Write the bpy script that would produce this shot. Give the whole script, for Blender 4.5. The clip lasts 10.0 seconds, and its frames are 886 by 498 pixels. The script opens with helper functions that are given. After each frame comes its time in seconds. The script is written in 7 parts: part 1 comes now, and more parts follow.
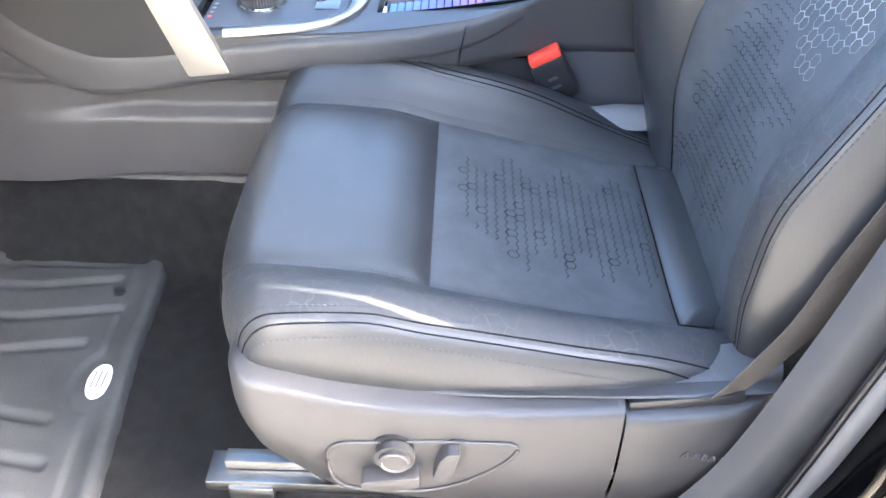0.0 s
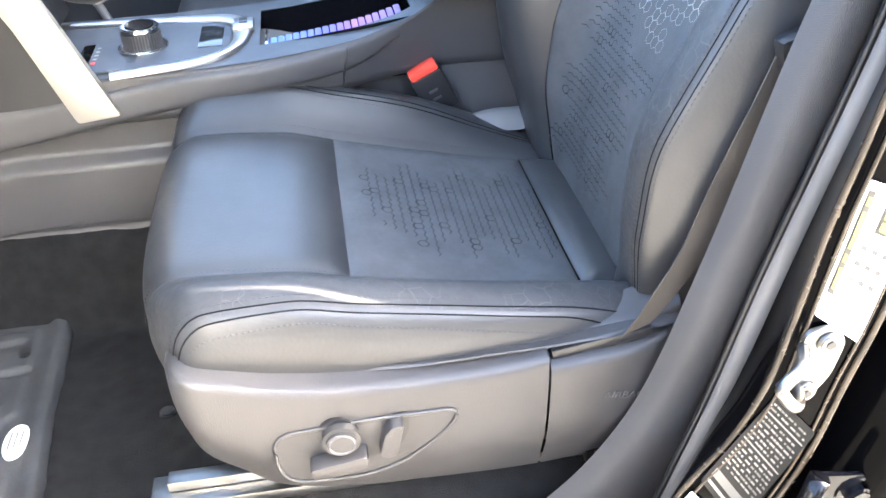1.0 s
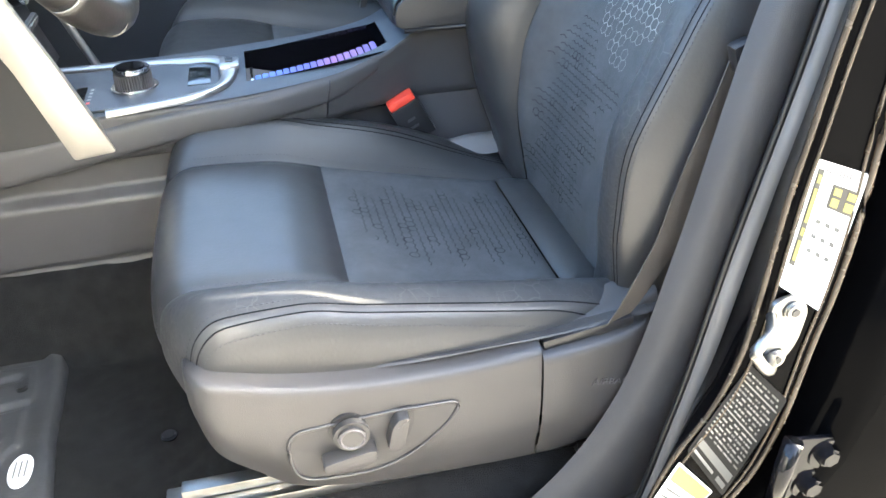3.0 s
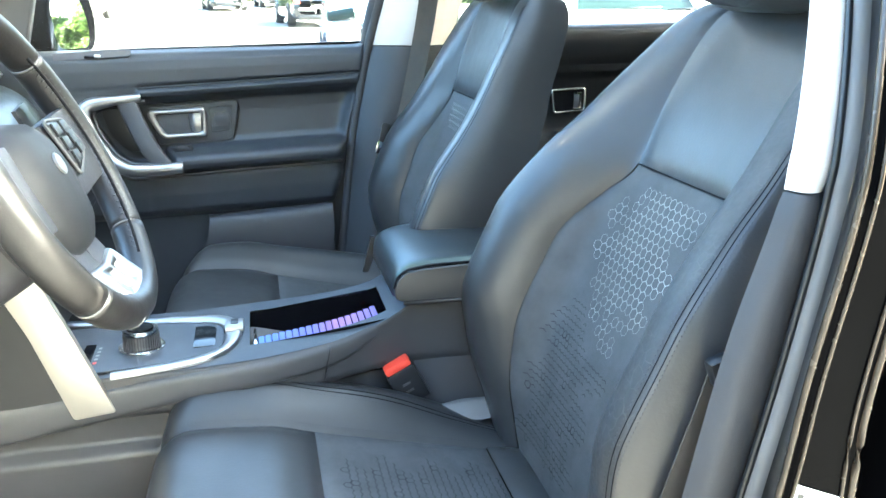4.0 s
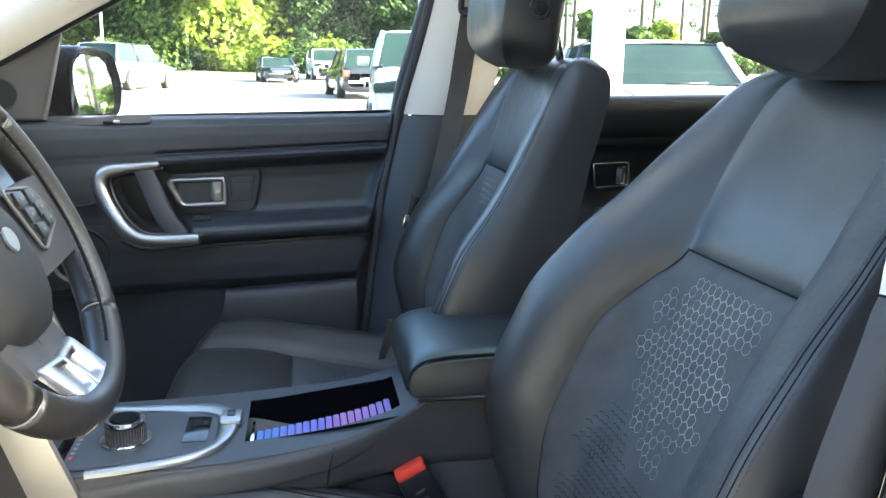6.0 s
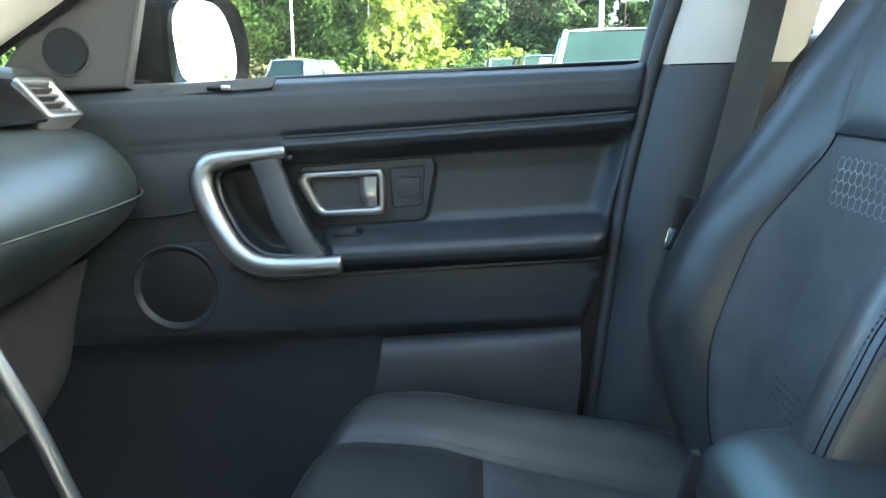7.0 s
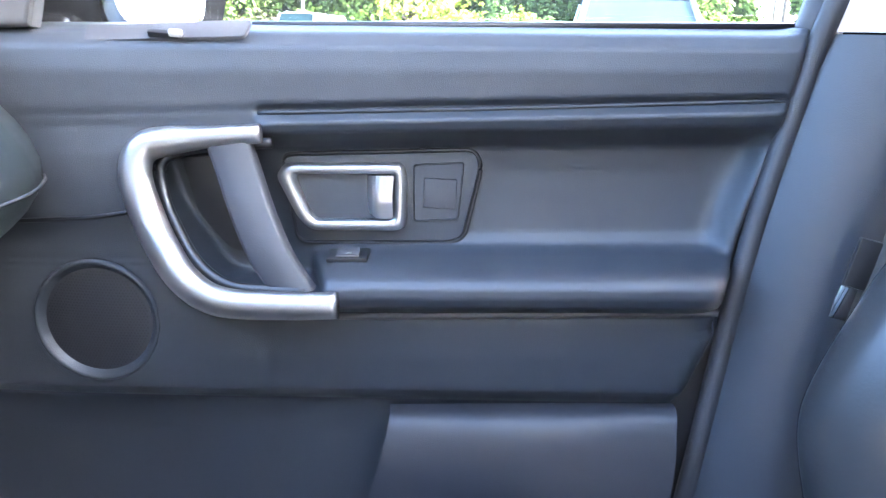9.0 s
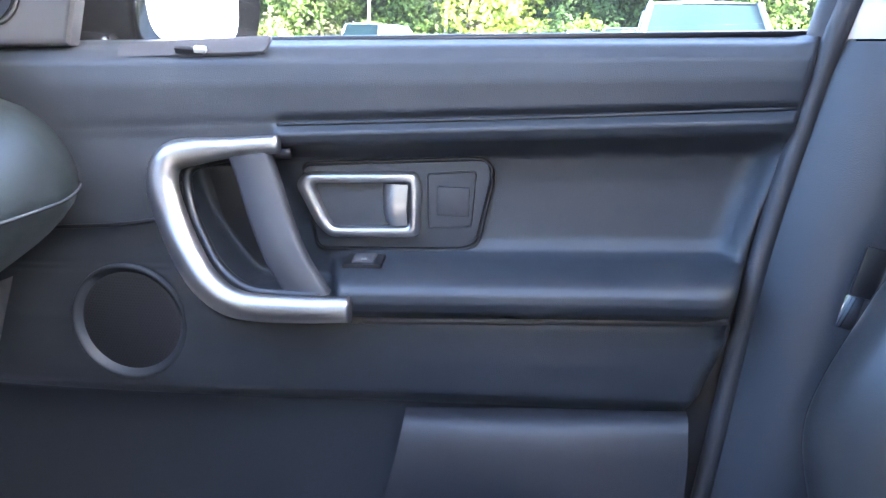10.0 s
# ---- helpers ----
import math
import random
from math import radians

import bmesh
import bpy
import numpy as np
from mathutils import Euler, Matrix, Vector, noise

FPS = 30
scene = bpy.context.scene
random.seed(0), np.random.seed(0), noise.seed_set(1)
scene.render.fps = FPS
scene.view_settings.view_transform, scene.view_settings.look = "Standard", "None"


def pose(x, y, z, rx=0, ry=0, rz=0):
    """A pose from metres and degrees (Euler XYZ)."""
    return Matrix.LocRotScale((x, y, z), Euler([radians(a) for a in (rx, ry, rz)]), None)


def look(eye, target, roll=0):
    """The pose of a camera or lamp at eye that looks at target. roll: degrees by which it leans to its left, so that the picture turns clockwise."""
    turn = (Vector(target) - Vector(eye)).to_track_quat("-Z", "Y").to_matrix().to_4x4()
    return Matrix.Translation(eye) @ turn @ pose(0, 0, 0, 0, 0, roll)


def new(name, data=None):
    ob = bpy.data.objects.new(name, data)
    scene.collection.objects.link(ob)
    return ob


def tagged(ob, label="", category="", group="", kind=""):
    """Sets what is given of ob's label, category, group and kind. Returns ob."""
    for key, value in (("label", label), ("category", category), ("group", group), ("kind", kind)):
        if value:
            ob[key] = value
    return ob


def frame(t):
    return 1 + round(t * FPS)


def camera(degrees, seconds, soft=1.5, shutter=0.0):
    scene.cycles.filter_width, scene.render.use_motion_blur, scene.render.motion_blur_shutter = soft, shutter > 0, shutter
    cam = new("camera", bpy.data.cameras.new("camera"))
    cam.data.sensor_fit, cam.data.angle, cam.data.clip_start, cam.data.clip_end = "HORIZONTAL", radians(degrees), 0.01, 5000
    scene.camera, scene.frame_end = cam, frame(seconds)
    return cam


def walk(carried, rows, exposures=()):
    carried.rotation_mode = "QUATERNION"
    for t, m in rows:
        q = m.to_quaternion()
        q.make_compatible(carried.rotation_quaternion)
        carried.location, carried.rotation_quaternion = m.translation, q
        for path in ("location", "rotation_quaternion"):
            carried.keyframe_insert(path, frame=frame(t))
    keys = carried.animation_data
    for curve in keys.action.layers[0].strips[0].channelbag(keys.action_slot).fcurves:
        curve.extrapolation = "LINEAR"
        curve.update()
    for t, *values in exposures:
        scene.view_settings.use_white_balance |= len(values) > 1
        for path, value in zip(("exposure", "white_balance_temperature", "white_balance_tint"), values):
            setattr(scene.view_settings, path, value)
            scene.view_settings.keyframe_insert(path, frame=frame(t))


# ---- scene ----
cam = camera(57.4, 10.0, soft=1.5)
PATH = [
    (0, (0.083, 0.011, 1.194), (0.056, 1.547, -0.086), 0.8),
    (0.5, (0.071, -0.026, 1.181), (0.252, 1.538, -0.053), -0.9),
    (1, (0.047, -0.076, 1.163), (0.307, 1.533, 0.004), -0.8),
    (1.5, (0.026, -0.118, 1.162), (0.364, 1.51, 0.051), -1.7),
    (2, (0.005, -0.139, 1.151), (0.36, 1.493, 0.05), -1.5),
    (3.5, (-0.006, -0.149, 1.18), (0.399, 1.563, 0.228), -1.2),
    (4, (-0.003, -0.148, 1.254), (0.433, 1.714, 0.669), 0.6),
    (4.5, (-0.020, -0.152, 1.26), (0.424, 1.738, 0.789), 1.1),
    (5, (-0.026, -0.151, 1.258), (0.424, 1.743, 0.814), 1.0),
    (6.3, (0.068, 0.141, 1.227), (0.292, 2.084, 0.808), 1.0),
    (6.5, (0.064, 0.288, 1.211), (0.159, 2.24, 0.789), -0.1),
    (7, (0.025, 0.668, 1.128), (-0.063, 2.626, 0.73), -0.8),
    (7.5, (-0.045, 1.053, 1.106), (-0.119, 3.012, 0.708), 2.1),
    (8, (-0.063, 1.082, 1.109), (-0.101, 3.039, 0.699), 2.4),
    (8.5, (-0.04, 1.061, 1.128), (-0.111, 3.011, 0.689), 2.5),
    (9, (-0.037, 1.053, 1.125), (-0.124, 2.991, 0.64), 2.2),
    (9.5, (-0.031, 1.037, 1.13), (-0.152, 2.976, 0.658), 2.0),
    (10, (0.018, 1.038, 1.13), (-0.227, 2.966, 0.66), 1.4),
]
EXPOSURES = [(0, 5.35, 5700, 9), (0.5, 5.42, 5900, 8), (1.5, 5.42, 6000, 8), (2.2, 4.98, 6060, 4), (3.5, 5.03, 5860, 2), (4.05, 5.15, 5670, -6), (4.6, 3.8, 5480, -1), (5.2, 3.66, 5480, 1), (6.3, 4.2, 6000, 1),
             (7.1, 4.42, 5620, -8), (7.5, 4.97, 5240, 3), (8.0, 5.12, 5270, 6), (8.5, 5.2, 5320, 8), (9.0, 5.85, 5370, 12), (9.5, 5.80, 5300, 14), (10, 5.32, 5400, 14)]
walk(cam, [(t, look(eye, target, roll)) for t, eye, target, roll in PATH], EXPOSURES)

# ---- light: open sky, and a sun behind and to the left of the parked car ----
SUN_TO = Vector((0.91, -0.14, 0.37)).normalized()
world = bpy.data.worlds.new("world")
scene.world = world
world.use_nodes = True
sky = world.node_tree.nodes.new("ShaderNodeTexSky")
sky.sky_type = "NISHITA"
sky.sun_disc = False
sky.air_density, sky.dust_density, sky.ozone_density = 0.6, 6.0, 0.3
sky.sun_elevation = math.asin(SUN_TO.z)
sky.sun_rotation = math.atan2(SUN_TO.x, SUN_TO.y)
world.node_tree.links.new(sky.outputs[0], world.node_tree.nodes["Background"].inputs[0])
world.node_tree.nodes["Background"].inputs[1].default_value = 0.17
sun = new("sun", bpy.data.lights.new("sun", "SUN"))
sun.data.energy, sun.data.angle, sun.data.color = 4.4, radians(0.6), (1.0, 0.85, 0.65)
sun.matrix_world = look(SUN_TO * 30, (0, 0, 0))


# ---- building helpers ----
def mat(name, base, rough=0.5, metal=0.0, mottle=(6.0, 0.12), grain=None, rough_var=0.08, coat=0.0, spec=0.5, cell=None, island=0.0):
    """A surface: base colour with broad blotches, fine noise relief, and uneven gloss. grain: (scale per metre, depth)."""
    m = bpy.data.materials.new(name)
    m.use_nodes = True
    nt = m.node_tree
    n, l = nt.nodes, nt.links
    b = n["Principled BSDF"]
    co = n.new("ShaderNodeTexCoord")
    big = n.new("ShaderNodeTexNoise")
    big.inputs["Scale"].default_value, big.inputs["Detail"].default_value = mottle[0], 5
    l.new(co.outputs["Object"], big.inputs["Vector"])
    ramp = n.new("ShaderNodeMapRange")
    ramp.inputs[1].default_value, ramp.inputs[2].default_value = 0.3, 0.7
    ramp.inputs[3].default_value, ramp.inputs[4].default_value = 1 - mottle[1], 1 + mottle[1]
    l.new(big.outputs[0], ramp.inputs[0])
    mul = n.new("ShaderNodeVectorMath")
    mul.operation = "SCALE"
    mul.inputs[0].default_value = base
    l.new(ramp.outputs[0], mul.inputs["Scale"])
    out = mul.outputs[0]
    if island:
        g = n.new("ShaderNodeNewGeometry")
        r2 = n.new("ShaderNodeMapRange")
        r2.inputs[3].default_value, r2.inputs[4].default_value = 1 - island, 1 + island
        l.new(g.outputs["Random Per Island"], r2.inputs[0])
        m2 = n.new("ShaderNodeVectorMath")
        m2.operation = "SCALE"
        l.new(out, m2.inputs[0])
        l.new(r2.outputs[0], m2.inputs["Scale"])
        out = m2.outputs[0]
    l.new(out, b.inputs["Base Color"])
    rr = n.new("ShaderNodeMapRange")
    rr.inputs[3].default_value, rr.inputs[4].default_value = max(0.02, rough - rough_var), min(1, rough + rough_var)
    mid = n.new("ShaderNodeTexNoise")
    mid.inputs["Scale"].default_value, mid.inputs["Detail"].default_value = mottle[0] * 5, 4
    l.new(co.outputs["Object"], mid.inputs["Vector"])
    l.new(mid.outputs[0], rr.inputs[0])
    l.new(rr.outputs[0], b.inputs["Roughness"])
    b.inputs["Metallic"].default_value, b.inputs["Coat Weight"].default_value = metal, coat
    b.inputs["Specular IOR Level"].default_value = spec
    if grain:
        if cell:
            tex = n.new("ShaderNodeTexVoronoi")
        else:
            tex = n.new("ShaderNodeTexNoise")
            tex.inputs["Detail"].default_value = 3
        tex.inputs["Scale"].default_value = grain[0]
        l.new(co.outputs["Object"], tex.inputs["Vector"])
        bump = n.new("ShaderNodeBump")
        bump.inputs["Distance"].default_value, bump.inputs["Strength"].default_value = grain[1], 0.6
        l.new(tex.outputs[0], bump.inputs["Height"])
        l.new(bump.outputs[0], b.inputs["Normal"])
    return m


def glass(name, tint=(0.93, 0.96, 0.95), rough=0.0, dust=0.0):
    m = bpy.data.materials.new(name)
    m.use_nodes = True
    nt = m.node_tree
    nt.nodes.clear()
    o = nt.nodes.new("ShaderNodeOutputMaterial")
    mix = nt.nodes.new("ShaderNodeMixShader")
    f = nt.nodes.new("ShaderNodeFresnel")
    f.inputs[0].default_value = 1.22
    tr = nt.nodes.new("ShaderNodeBsdfTransparent")
    tr.inputs[0].default_value = (*tint, 1)
    gl = nt.nodes.new("ShaderNodeBsdfGlossy")
    gl.inputs["Roughness"].default_value = rough
    nt.links.new(f.outputs[0], mix.inputs[0])
    nt.links.new(tr.outputs[0], mix.inputs[1])
    nt.links.new(gl.outputs[0], mix.inputs[2])
    if dust:
        film_ = nt.nodes.new("ShaderNodeMixShader")
        film_.inputs[0].default_value = dust
        tl = nt.nodes.new("ShaderNodeBsdfTranslucent")
        tl.inputs[0].default_value = (0.8, 0.78, 0.74, 1)
        nt.links.new(mix.outputs[0], film_.inputs[1])
        nt.links.new(tl.outputs[0], film_.inputs[2])
        mix = film_
    nt.links.new(mix.outputs[0], o.inputs[0])
    return m


def thing(name, loc, label, category, group="", kind=""):
    ob = new(name)
    ob.empty_display_size = 0.05
    ob.location = loc
    return tagged(ob, label, category, group, kind)


def world_of(ob):
    m = ob.matrix_basis.copy()
    while ob.parent:
        m = ob.parent.matrix_basis @ ob.matrix_parent_inverse @ m
        ob = ob.parent
    return m


def mesh(name, verts, faces, material, parent=None, label="", smooth=True):
    """Vertices in world metres, as one object, under its thing where a parent is given."""
    me = bpy.data.meshes.new(name)
    me.from_pydata([tuple(map(float, v)) for v in verts], [], [tuple(map(int, f)) for f in faces])
    me.materials.append(material)
    if smooth:
        me.polygons.foreach_set("use_smooth", [True] * len(me.polygons))
    me.update()
    ob = new(name, me)
    if parent:
        ob.parent = parent
        ob.matrix_parent_inverse = world_of(parent).inverted()
    if label:
        ob["label"] = label
    return ob


def part(name, bm, material, parent=None, label="", smooth=True, sharp=35):
    bmesh.ops.recalc_face_normals(bm, faces=bm.faces)
    if smooth:
        for f in bm.faces:
            f.smooth = True
        for e in bm.edges:
            if len(e.link_faces) == 2 and e.calc_face_angle(0) > radians(sharp):
                e.smooth = False
    me = bpy.data.meshes.new(name)
    bm.to_mesh(me)
    bm.free()
    me.materials.append(material)
    ob = new(name, me)
    if parent:
        ob.parent = parent
        ob.matrix_parent_inverse = world_of(parent).inverted()
    if label:
        ob["label"] = label
    return ob


def grid_faces(na, nb, wrap=False, start=0):
    out = []
    for i in range(na - 1):
        for j in range(nb if wrap else nb - 1):
            k = (j + 1) % nb
            out.append((start + i * nb + j, start + i * nb + k, start + (i + 1) * nb + k, start + (i + 1) * nb + j))
    return out


def smooth1(x, xs, ys):
    """Smooth curve through the keys (monotone cubic), for numbers or arrays of them."""
    xs, ys = np.asarray(xs, float), np.asarray(ys, float)
    x = np.clip(np.asarray(x, float), xs[0], xs[-1])
    h, d = np.diff(xs), np.diff(ys) / np.diff(xs)
    m = np.zeros(len(xs))
    m[0], m[-1] = d[0], d[-1]
    for i in range(1, len(xs) - 1):
        if d[i - 1] * d[i] > 0:
            w1, w2 = 2 * h[i] + h[i - 1], h[i] + 2 * h[i - 1]
            m[i] = (w1 + w2) / (w1 / d[i - 1] + w2 / d[i])
    i = np.clip(np.searchsorted(xs, x, side="right") - 1, 0, len(xs) - 2)
    t = (x - xs[i]) / h[i]
    return ys[i] * (1 + 2 * t) * (1 - t) ** 2 + h[i] * m[i] * t * (1 - t) ** 2 + ys[i + 1] * t * t * (3 - 2 * t) + h[i] * m[i + 1] * t * t * (t - 1)


def curve(pts, n):
    """n points along a smooth line through pts."""
    pts = np.array(pts, float)
    d = np.concatenate([[0], np.cumsum(np.linalg.norm(np.diff(pts, axis=0), axis=1))])
    u = np.linspace(0, d[-1], n)
    k = [pts[0] * 2 - pts[1], *pts, pts[-1] * 2 - pts[-2]]
    out = []
    for s in u:
        i = int(min(max(np.searchsorted(d, s, side="right") - 1, 0), len(pts) - 2))
        t = (s - d[i]) / max(d[i + 1] - d[i], 1e-9)
        a, b, c, e = k[i], k[i + 1], k[i + 2], k[i + 3]
        out.append(0.5 * (2 * b + (c - a) * t + (2 * a - 5 * b + 4 * c - e) * t * t + (3 * b - a - 3 * c + e) * t ** 3))
    return np.array(out)


def tube_data(path, r, seg=8, closed=False, up=(0, 0, 1), flat=1.0):
    path = np.array(path, float)
    n = len(path)
    r = np.broadcast_to(np.asarray(r, float), (n,))
    verts = []
    for i in range(n):
        t = path[(i + 1) % n] - path[i - 1] if closed else path[min(i + 1, n - 1)] - path[max(i - 1, 0)]
        t = t / (np.linalg.norm(t) + 1e-12)
        s = np.cross(t, up)
        if np.linalg.norm(s) < 1e-3:
            s = np.cross(t, (1, 0.1, 0))
        s /= np.linalg.norm(s)
        w = np.cross(s, t)
        for k in range(seg):
            a = 2 * math.pi * k / seg
            verts.append(path[i] + r[i] * (math.cos(a) * s + flat * math.sin(a) * w))
    faces = grid_faces(n, seg, True)
    if closed:
        faces += [((n - 1) * seg + k, (n - 1) * seg + (k + 1) % seg, (k + 1) % seg, k) for k in range(seg)]
    else:
        faces += [tuple(range(seg))[::-1], tuple((n - 1) * seg + k for k in range(seg))]
    return verts, faces


def tube(name, path, r, material, parent=None, label="", seg=8, closed=False, up=(0, 0, 1), flat=1.0):
    v, f = tube_data(path, r, seg, closed, up, flat)
    return mesh(name, v, f, material, parent, label)


def box_bm(c, s, bevel=0.003, rot=(0, 0, 0), seg=2, bm=None):
    own = bm or bmesh.new()
    g = bmesh.ops.create_cube(own, size=1, matrix=Matrix.Translation(c) @ Euler([radians(a) for a in rot]).to_matrix().to_4x4() @ Matrix.Diagonal((*s, 1)))
    if bevel:
        es = list({e for v in g["verts"] for e in v.link_edges})
        bmesh.ops.bevel(own, geom=es, offset=bevel, segments=seg, affect="EDGES", profile=0.6)
    return own


def plate_bm(points, depth, bevel=0.002, seg=2):
    """A flat outline (world points) given the thickness vector depth, with rounded rims."""
    bm = bmesh.new()
    vs = [bm.verts.new(p) for p in points]
    f = bm.faces.new(vs)
    g = bmesh.ops.extrude_face_region(bm, geom=[f])
    moved = [v for v in g["geom"] if isinstance(v, bmesh.types.BMVert)]
    bmesh.ops.translate(bm, verts=moved, vec=depth)
    if bevel:
        rim = [e for e in bm.edges if all(v in moved for v in e.verts)]
        bmesh.ops.bevel(bm, geom=rim, offset=bevel, segments=seg, affect="EDGES", profile=0.6)
    return bm


def disc_bm(c, axis, r, h, bevel=0.002, n=32, r2=None):
    bm = bmesh.new()
    turn = Vector(axis).to_track_quat("Z", "Y").to_matrix().to_4x4()
    bmesh.ops.create_cone(bm, cap_ends=True, segments=n, radius1=r, radius2=r if r2 is None else r2, depth=h, matrix=Matrix.Translation(c) @ turn)
    if bevel:
        es = [e for e in bm.edges if len(e.link_faces) == 2 and e.calc_face_angle(0) > 0.8]
        bmesh.ops.bevel(bm, geom=es, offset=bevel, segments=2, affect="EDGES")
    return bm


def round_poly(pts, r=0.01, n=4):
    """A flat outline with its corners rounded."""
    pts = [np.array(p, float) for p in pts]
    out = []
    for i, p in enumerate(pts):
        a, b = pts[i - 1] - p, pts[(i + 1) % len(pts)] - p
        ra = min(r, 0.45 * np.linalg.norm(a)); rb = min(r, 0.45 * np.linalg.norm(b))
        s, e = p + a / np.linalg.norm(a) * ra, p + b / np.linalg.norm(b) * rb
        for k in range(n + 1):
            t = k / n
            out.append((1 - t) ** 2 * s + 2 * t * (1 - t) * p + t * t * e)
    return out


def panel(name, fn, us, vs, material, parent, label="", dip=0.006, width=0.011, edges="ab AB", lift=0.0):
    """A padded panel of the surface fn(u, v), sunk towards its seams. edges: which rims sink (a, A: first, last u; b, B: v)."""
    U, V = np.meshgrid(us, vs, indexing="ij")
    P = fn(U, V)
    du = np.gradient(P, axis=0); dv = np.gradient(P, axis=1)
    N = np.cross(du, dv)
    N /= np.linalg.norm(N, axis=2, keepdims=True) + 1e-12
    lu = np.concatenate([np.zeros((1, P.shape[1])), np.cumsum(np.linalg.norm(np.diff(P, axis=0), axis=2), axis=0)])
    lv = np.concatenate([np.zeros((P.shape[0], 1)), np.cumsum(np.linalg.norm(np.diff(P, axis=1), axis=2), axis=1)], axis=1)
    d = np.full(U.shape, 9.0)
    for k, dist in (("a", lu), ("A", lu[-1:] - lu), ("b", lv), ("B", lv[:, -1:] - lv)):
        if k in edges:
            d = np.minimum(d, dist)
    P = P - N * (dip * np.exp(-(d / width) ** 1.4) - lift)[..., None]
    return mesh(name, P.reshape(-1, 3), grid_faces(*U.shape), material, parent, label)


def dense(a, b, n, pinch=0.18):
    """Steps from a to b, closer together towards both ends."""
    t = np.linspace(0, 1, n)
    return a + (b - a) * (t - pinch * np.sin(2 * np.pi * t) / (2 * np.pi) * 4)


def stitches(name, path, normals, material, parent, pitch=0.0055, length=0.0035, r=0.0006, label=""):
    """Thread: short dashes along a seam."""
    path, normals = np.array(path, float), np.array(normals, float)
    d = np.concatenate([[0], np.cumsum(np.linalg.norm(np.diff(path, axis=0), axis=1))])
    verts, faces = [], []
    for s in np.arange(0.002, d[-1] - length, pitch):
        a = np.array([np.interp(s, d, path[:, k]) for k in range(3)])
        b = np.array([np.interp(s + length, d, path[:, k]) for k in range(3)])
        nn = np.array([np.interp(s, d, normals[:, k]) for k in range(3)])
        t = (b - a) / (np.linalg.norm(b - a) + 1e-9)
        sd = np.cross(t, nn) * r
        k = len(verts)
        verts += [a + sd, a - sd, b - sd, b + sd, (a + b) / 2 + sd * 0.7 + nn * r * 1.3, (a + b) / 2 - sd * 0.7 + nn * r * 1.3]
        faces += [(k, k + 4, k + 3), (k + 1, k + 2, k + 5), (k, k + 1, k + 5, k + 4), (k + 4, k + 5, k + 2, k + 3)]
    return mesh(name, verts, faces, material, parent, label)


def crackle(m, scale, colour):
    """Fine pale creases that worn leather shows, in patches only."""
    n, l = m.node_tree.nodes, m.node_tree.links
    b = n["Principled BSDF"]
    old = b.inputs["Base Color"].links[0].from_socket
    co, warp, add = n.new("ShaderNodeTexCoord"), n.new("ShaderNodeTexNoise"), n.new("ShaderNodeVectorMath")
    warp.inputs["Scale"].default_value = 22
    sc = n.new("ShaderNodeVectorMath")
    sc.operation, sc.inputs["Scale"].default_value = "SCALE", 0.03
    add.operation = "ADD"
    l.new(co.outputs["Object"], warp.inputs["Vector"])
    l.new(warp.outputs["Color"], sc.inputs[0])
    l.new(co.outputs["Object"], add.inputs[0])
    l.new(sc.outputs[0], add.inputs[1])
    vo = n.new("ShaderNodeTexVoronoi")
    vo.feature, vo.inputs["Scale"].default_value = "DISTANCE_TO_EDGE", scale
    l.new(add.outputs[0], vo.inputs["Vector"])
    line = n.new("ShaderNodeMapRange")
    line.inputs[1].default_value, line.inputs[2].default_value, line.inputs[3].default_value, line.inputs[4].default_value = 0.0, 0.035, 1.0, 0.0
    l.new(vo.outputs["Distance"], line.inputs[0])
    patch, gate, mul = n.new("ShaderNodeTexNoise"), n.new("ShaderNodeMapRange"), n.new("ShaderNodeMath")
    patch.inputs["Scale"].default_value = 13
    l.new(co.outputs["Object"], patch.inputs["Vector"])
    gate.inputs[1].default_value, gate.inputs[2].default_value, gate.inputs[4].default_value = 0.46, 0.66, 0.8
    l.new(patch.outputs[0], gate.inputs[0])
    mul.operation = "MULTIPLY"
    l.new(line.outputs[0], mul.inputs[0])
    l.new(gate.outputs[0], mul.inputs[1])
    mix = n.new("ShaderNodeMix")
    mix.data_type = "RGBA"
    l.new(mul.outputs[0], mix.inputs[0])
    l.new(old, mix.inputs[6])
    mix.inputs[7].default_value = (*colour, 1)
    l.new(mix.outputs[2], b.inputs["Base Color"])


# ---- materials ----
LEATHER = mat("leather", (0.027, 0.0268, 0.0265), 0.37, mottle=(9, 0.18), grain=(260, 0.00028), rough_var=0.07)
LEATHER_WORN = mat("leather_worn", (0.026, 0.0257, 0.0255), 0.56, mottle=(30, 0.2), grain=(90, 0.0008), rough_var=0.12)
crackle(LEATHER_WORN, 52.0, (0.058, 0.054, 0.050))
FABRIC = mat("seat_fabric", (0.046, 0.046, 0.0455), 0.7, mottle=(25, 0.2), grain=(1500, 0.0004))
PRINT = mat("pattern_print", (0.20, 0.197, 0.18), 0.5, mottle=(12, 0.5))
# darker than the fabric: shade of the pressed cells, put in as colour
EMBOSS_SHADE = mat("emboss_shade", (0.017, 0.017, 0.018), 0.8, spec=0.3)
THREAD = mat("thread", (0.045, 0.045, 0.048), 0.7)
THREAD_BLACK = mat("thread_black", (0.006, 0.006, 0.007), 0.8, spec=0.15)
THREAD_DARK = mat("thread_dark", (0.035, 0.035, 0.038), 0.7)
PLASTIC = mat("dark_plastic", (0.062, 0.059, 0.061), 0.5, mottle=(5, 0.12), grain=(1100, 0.0003), cell=True)
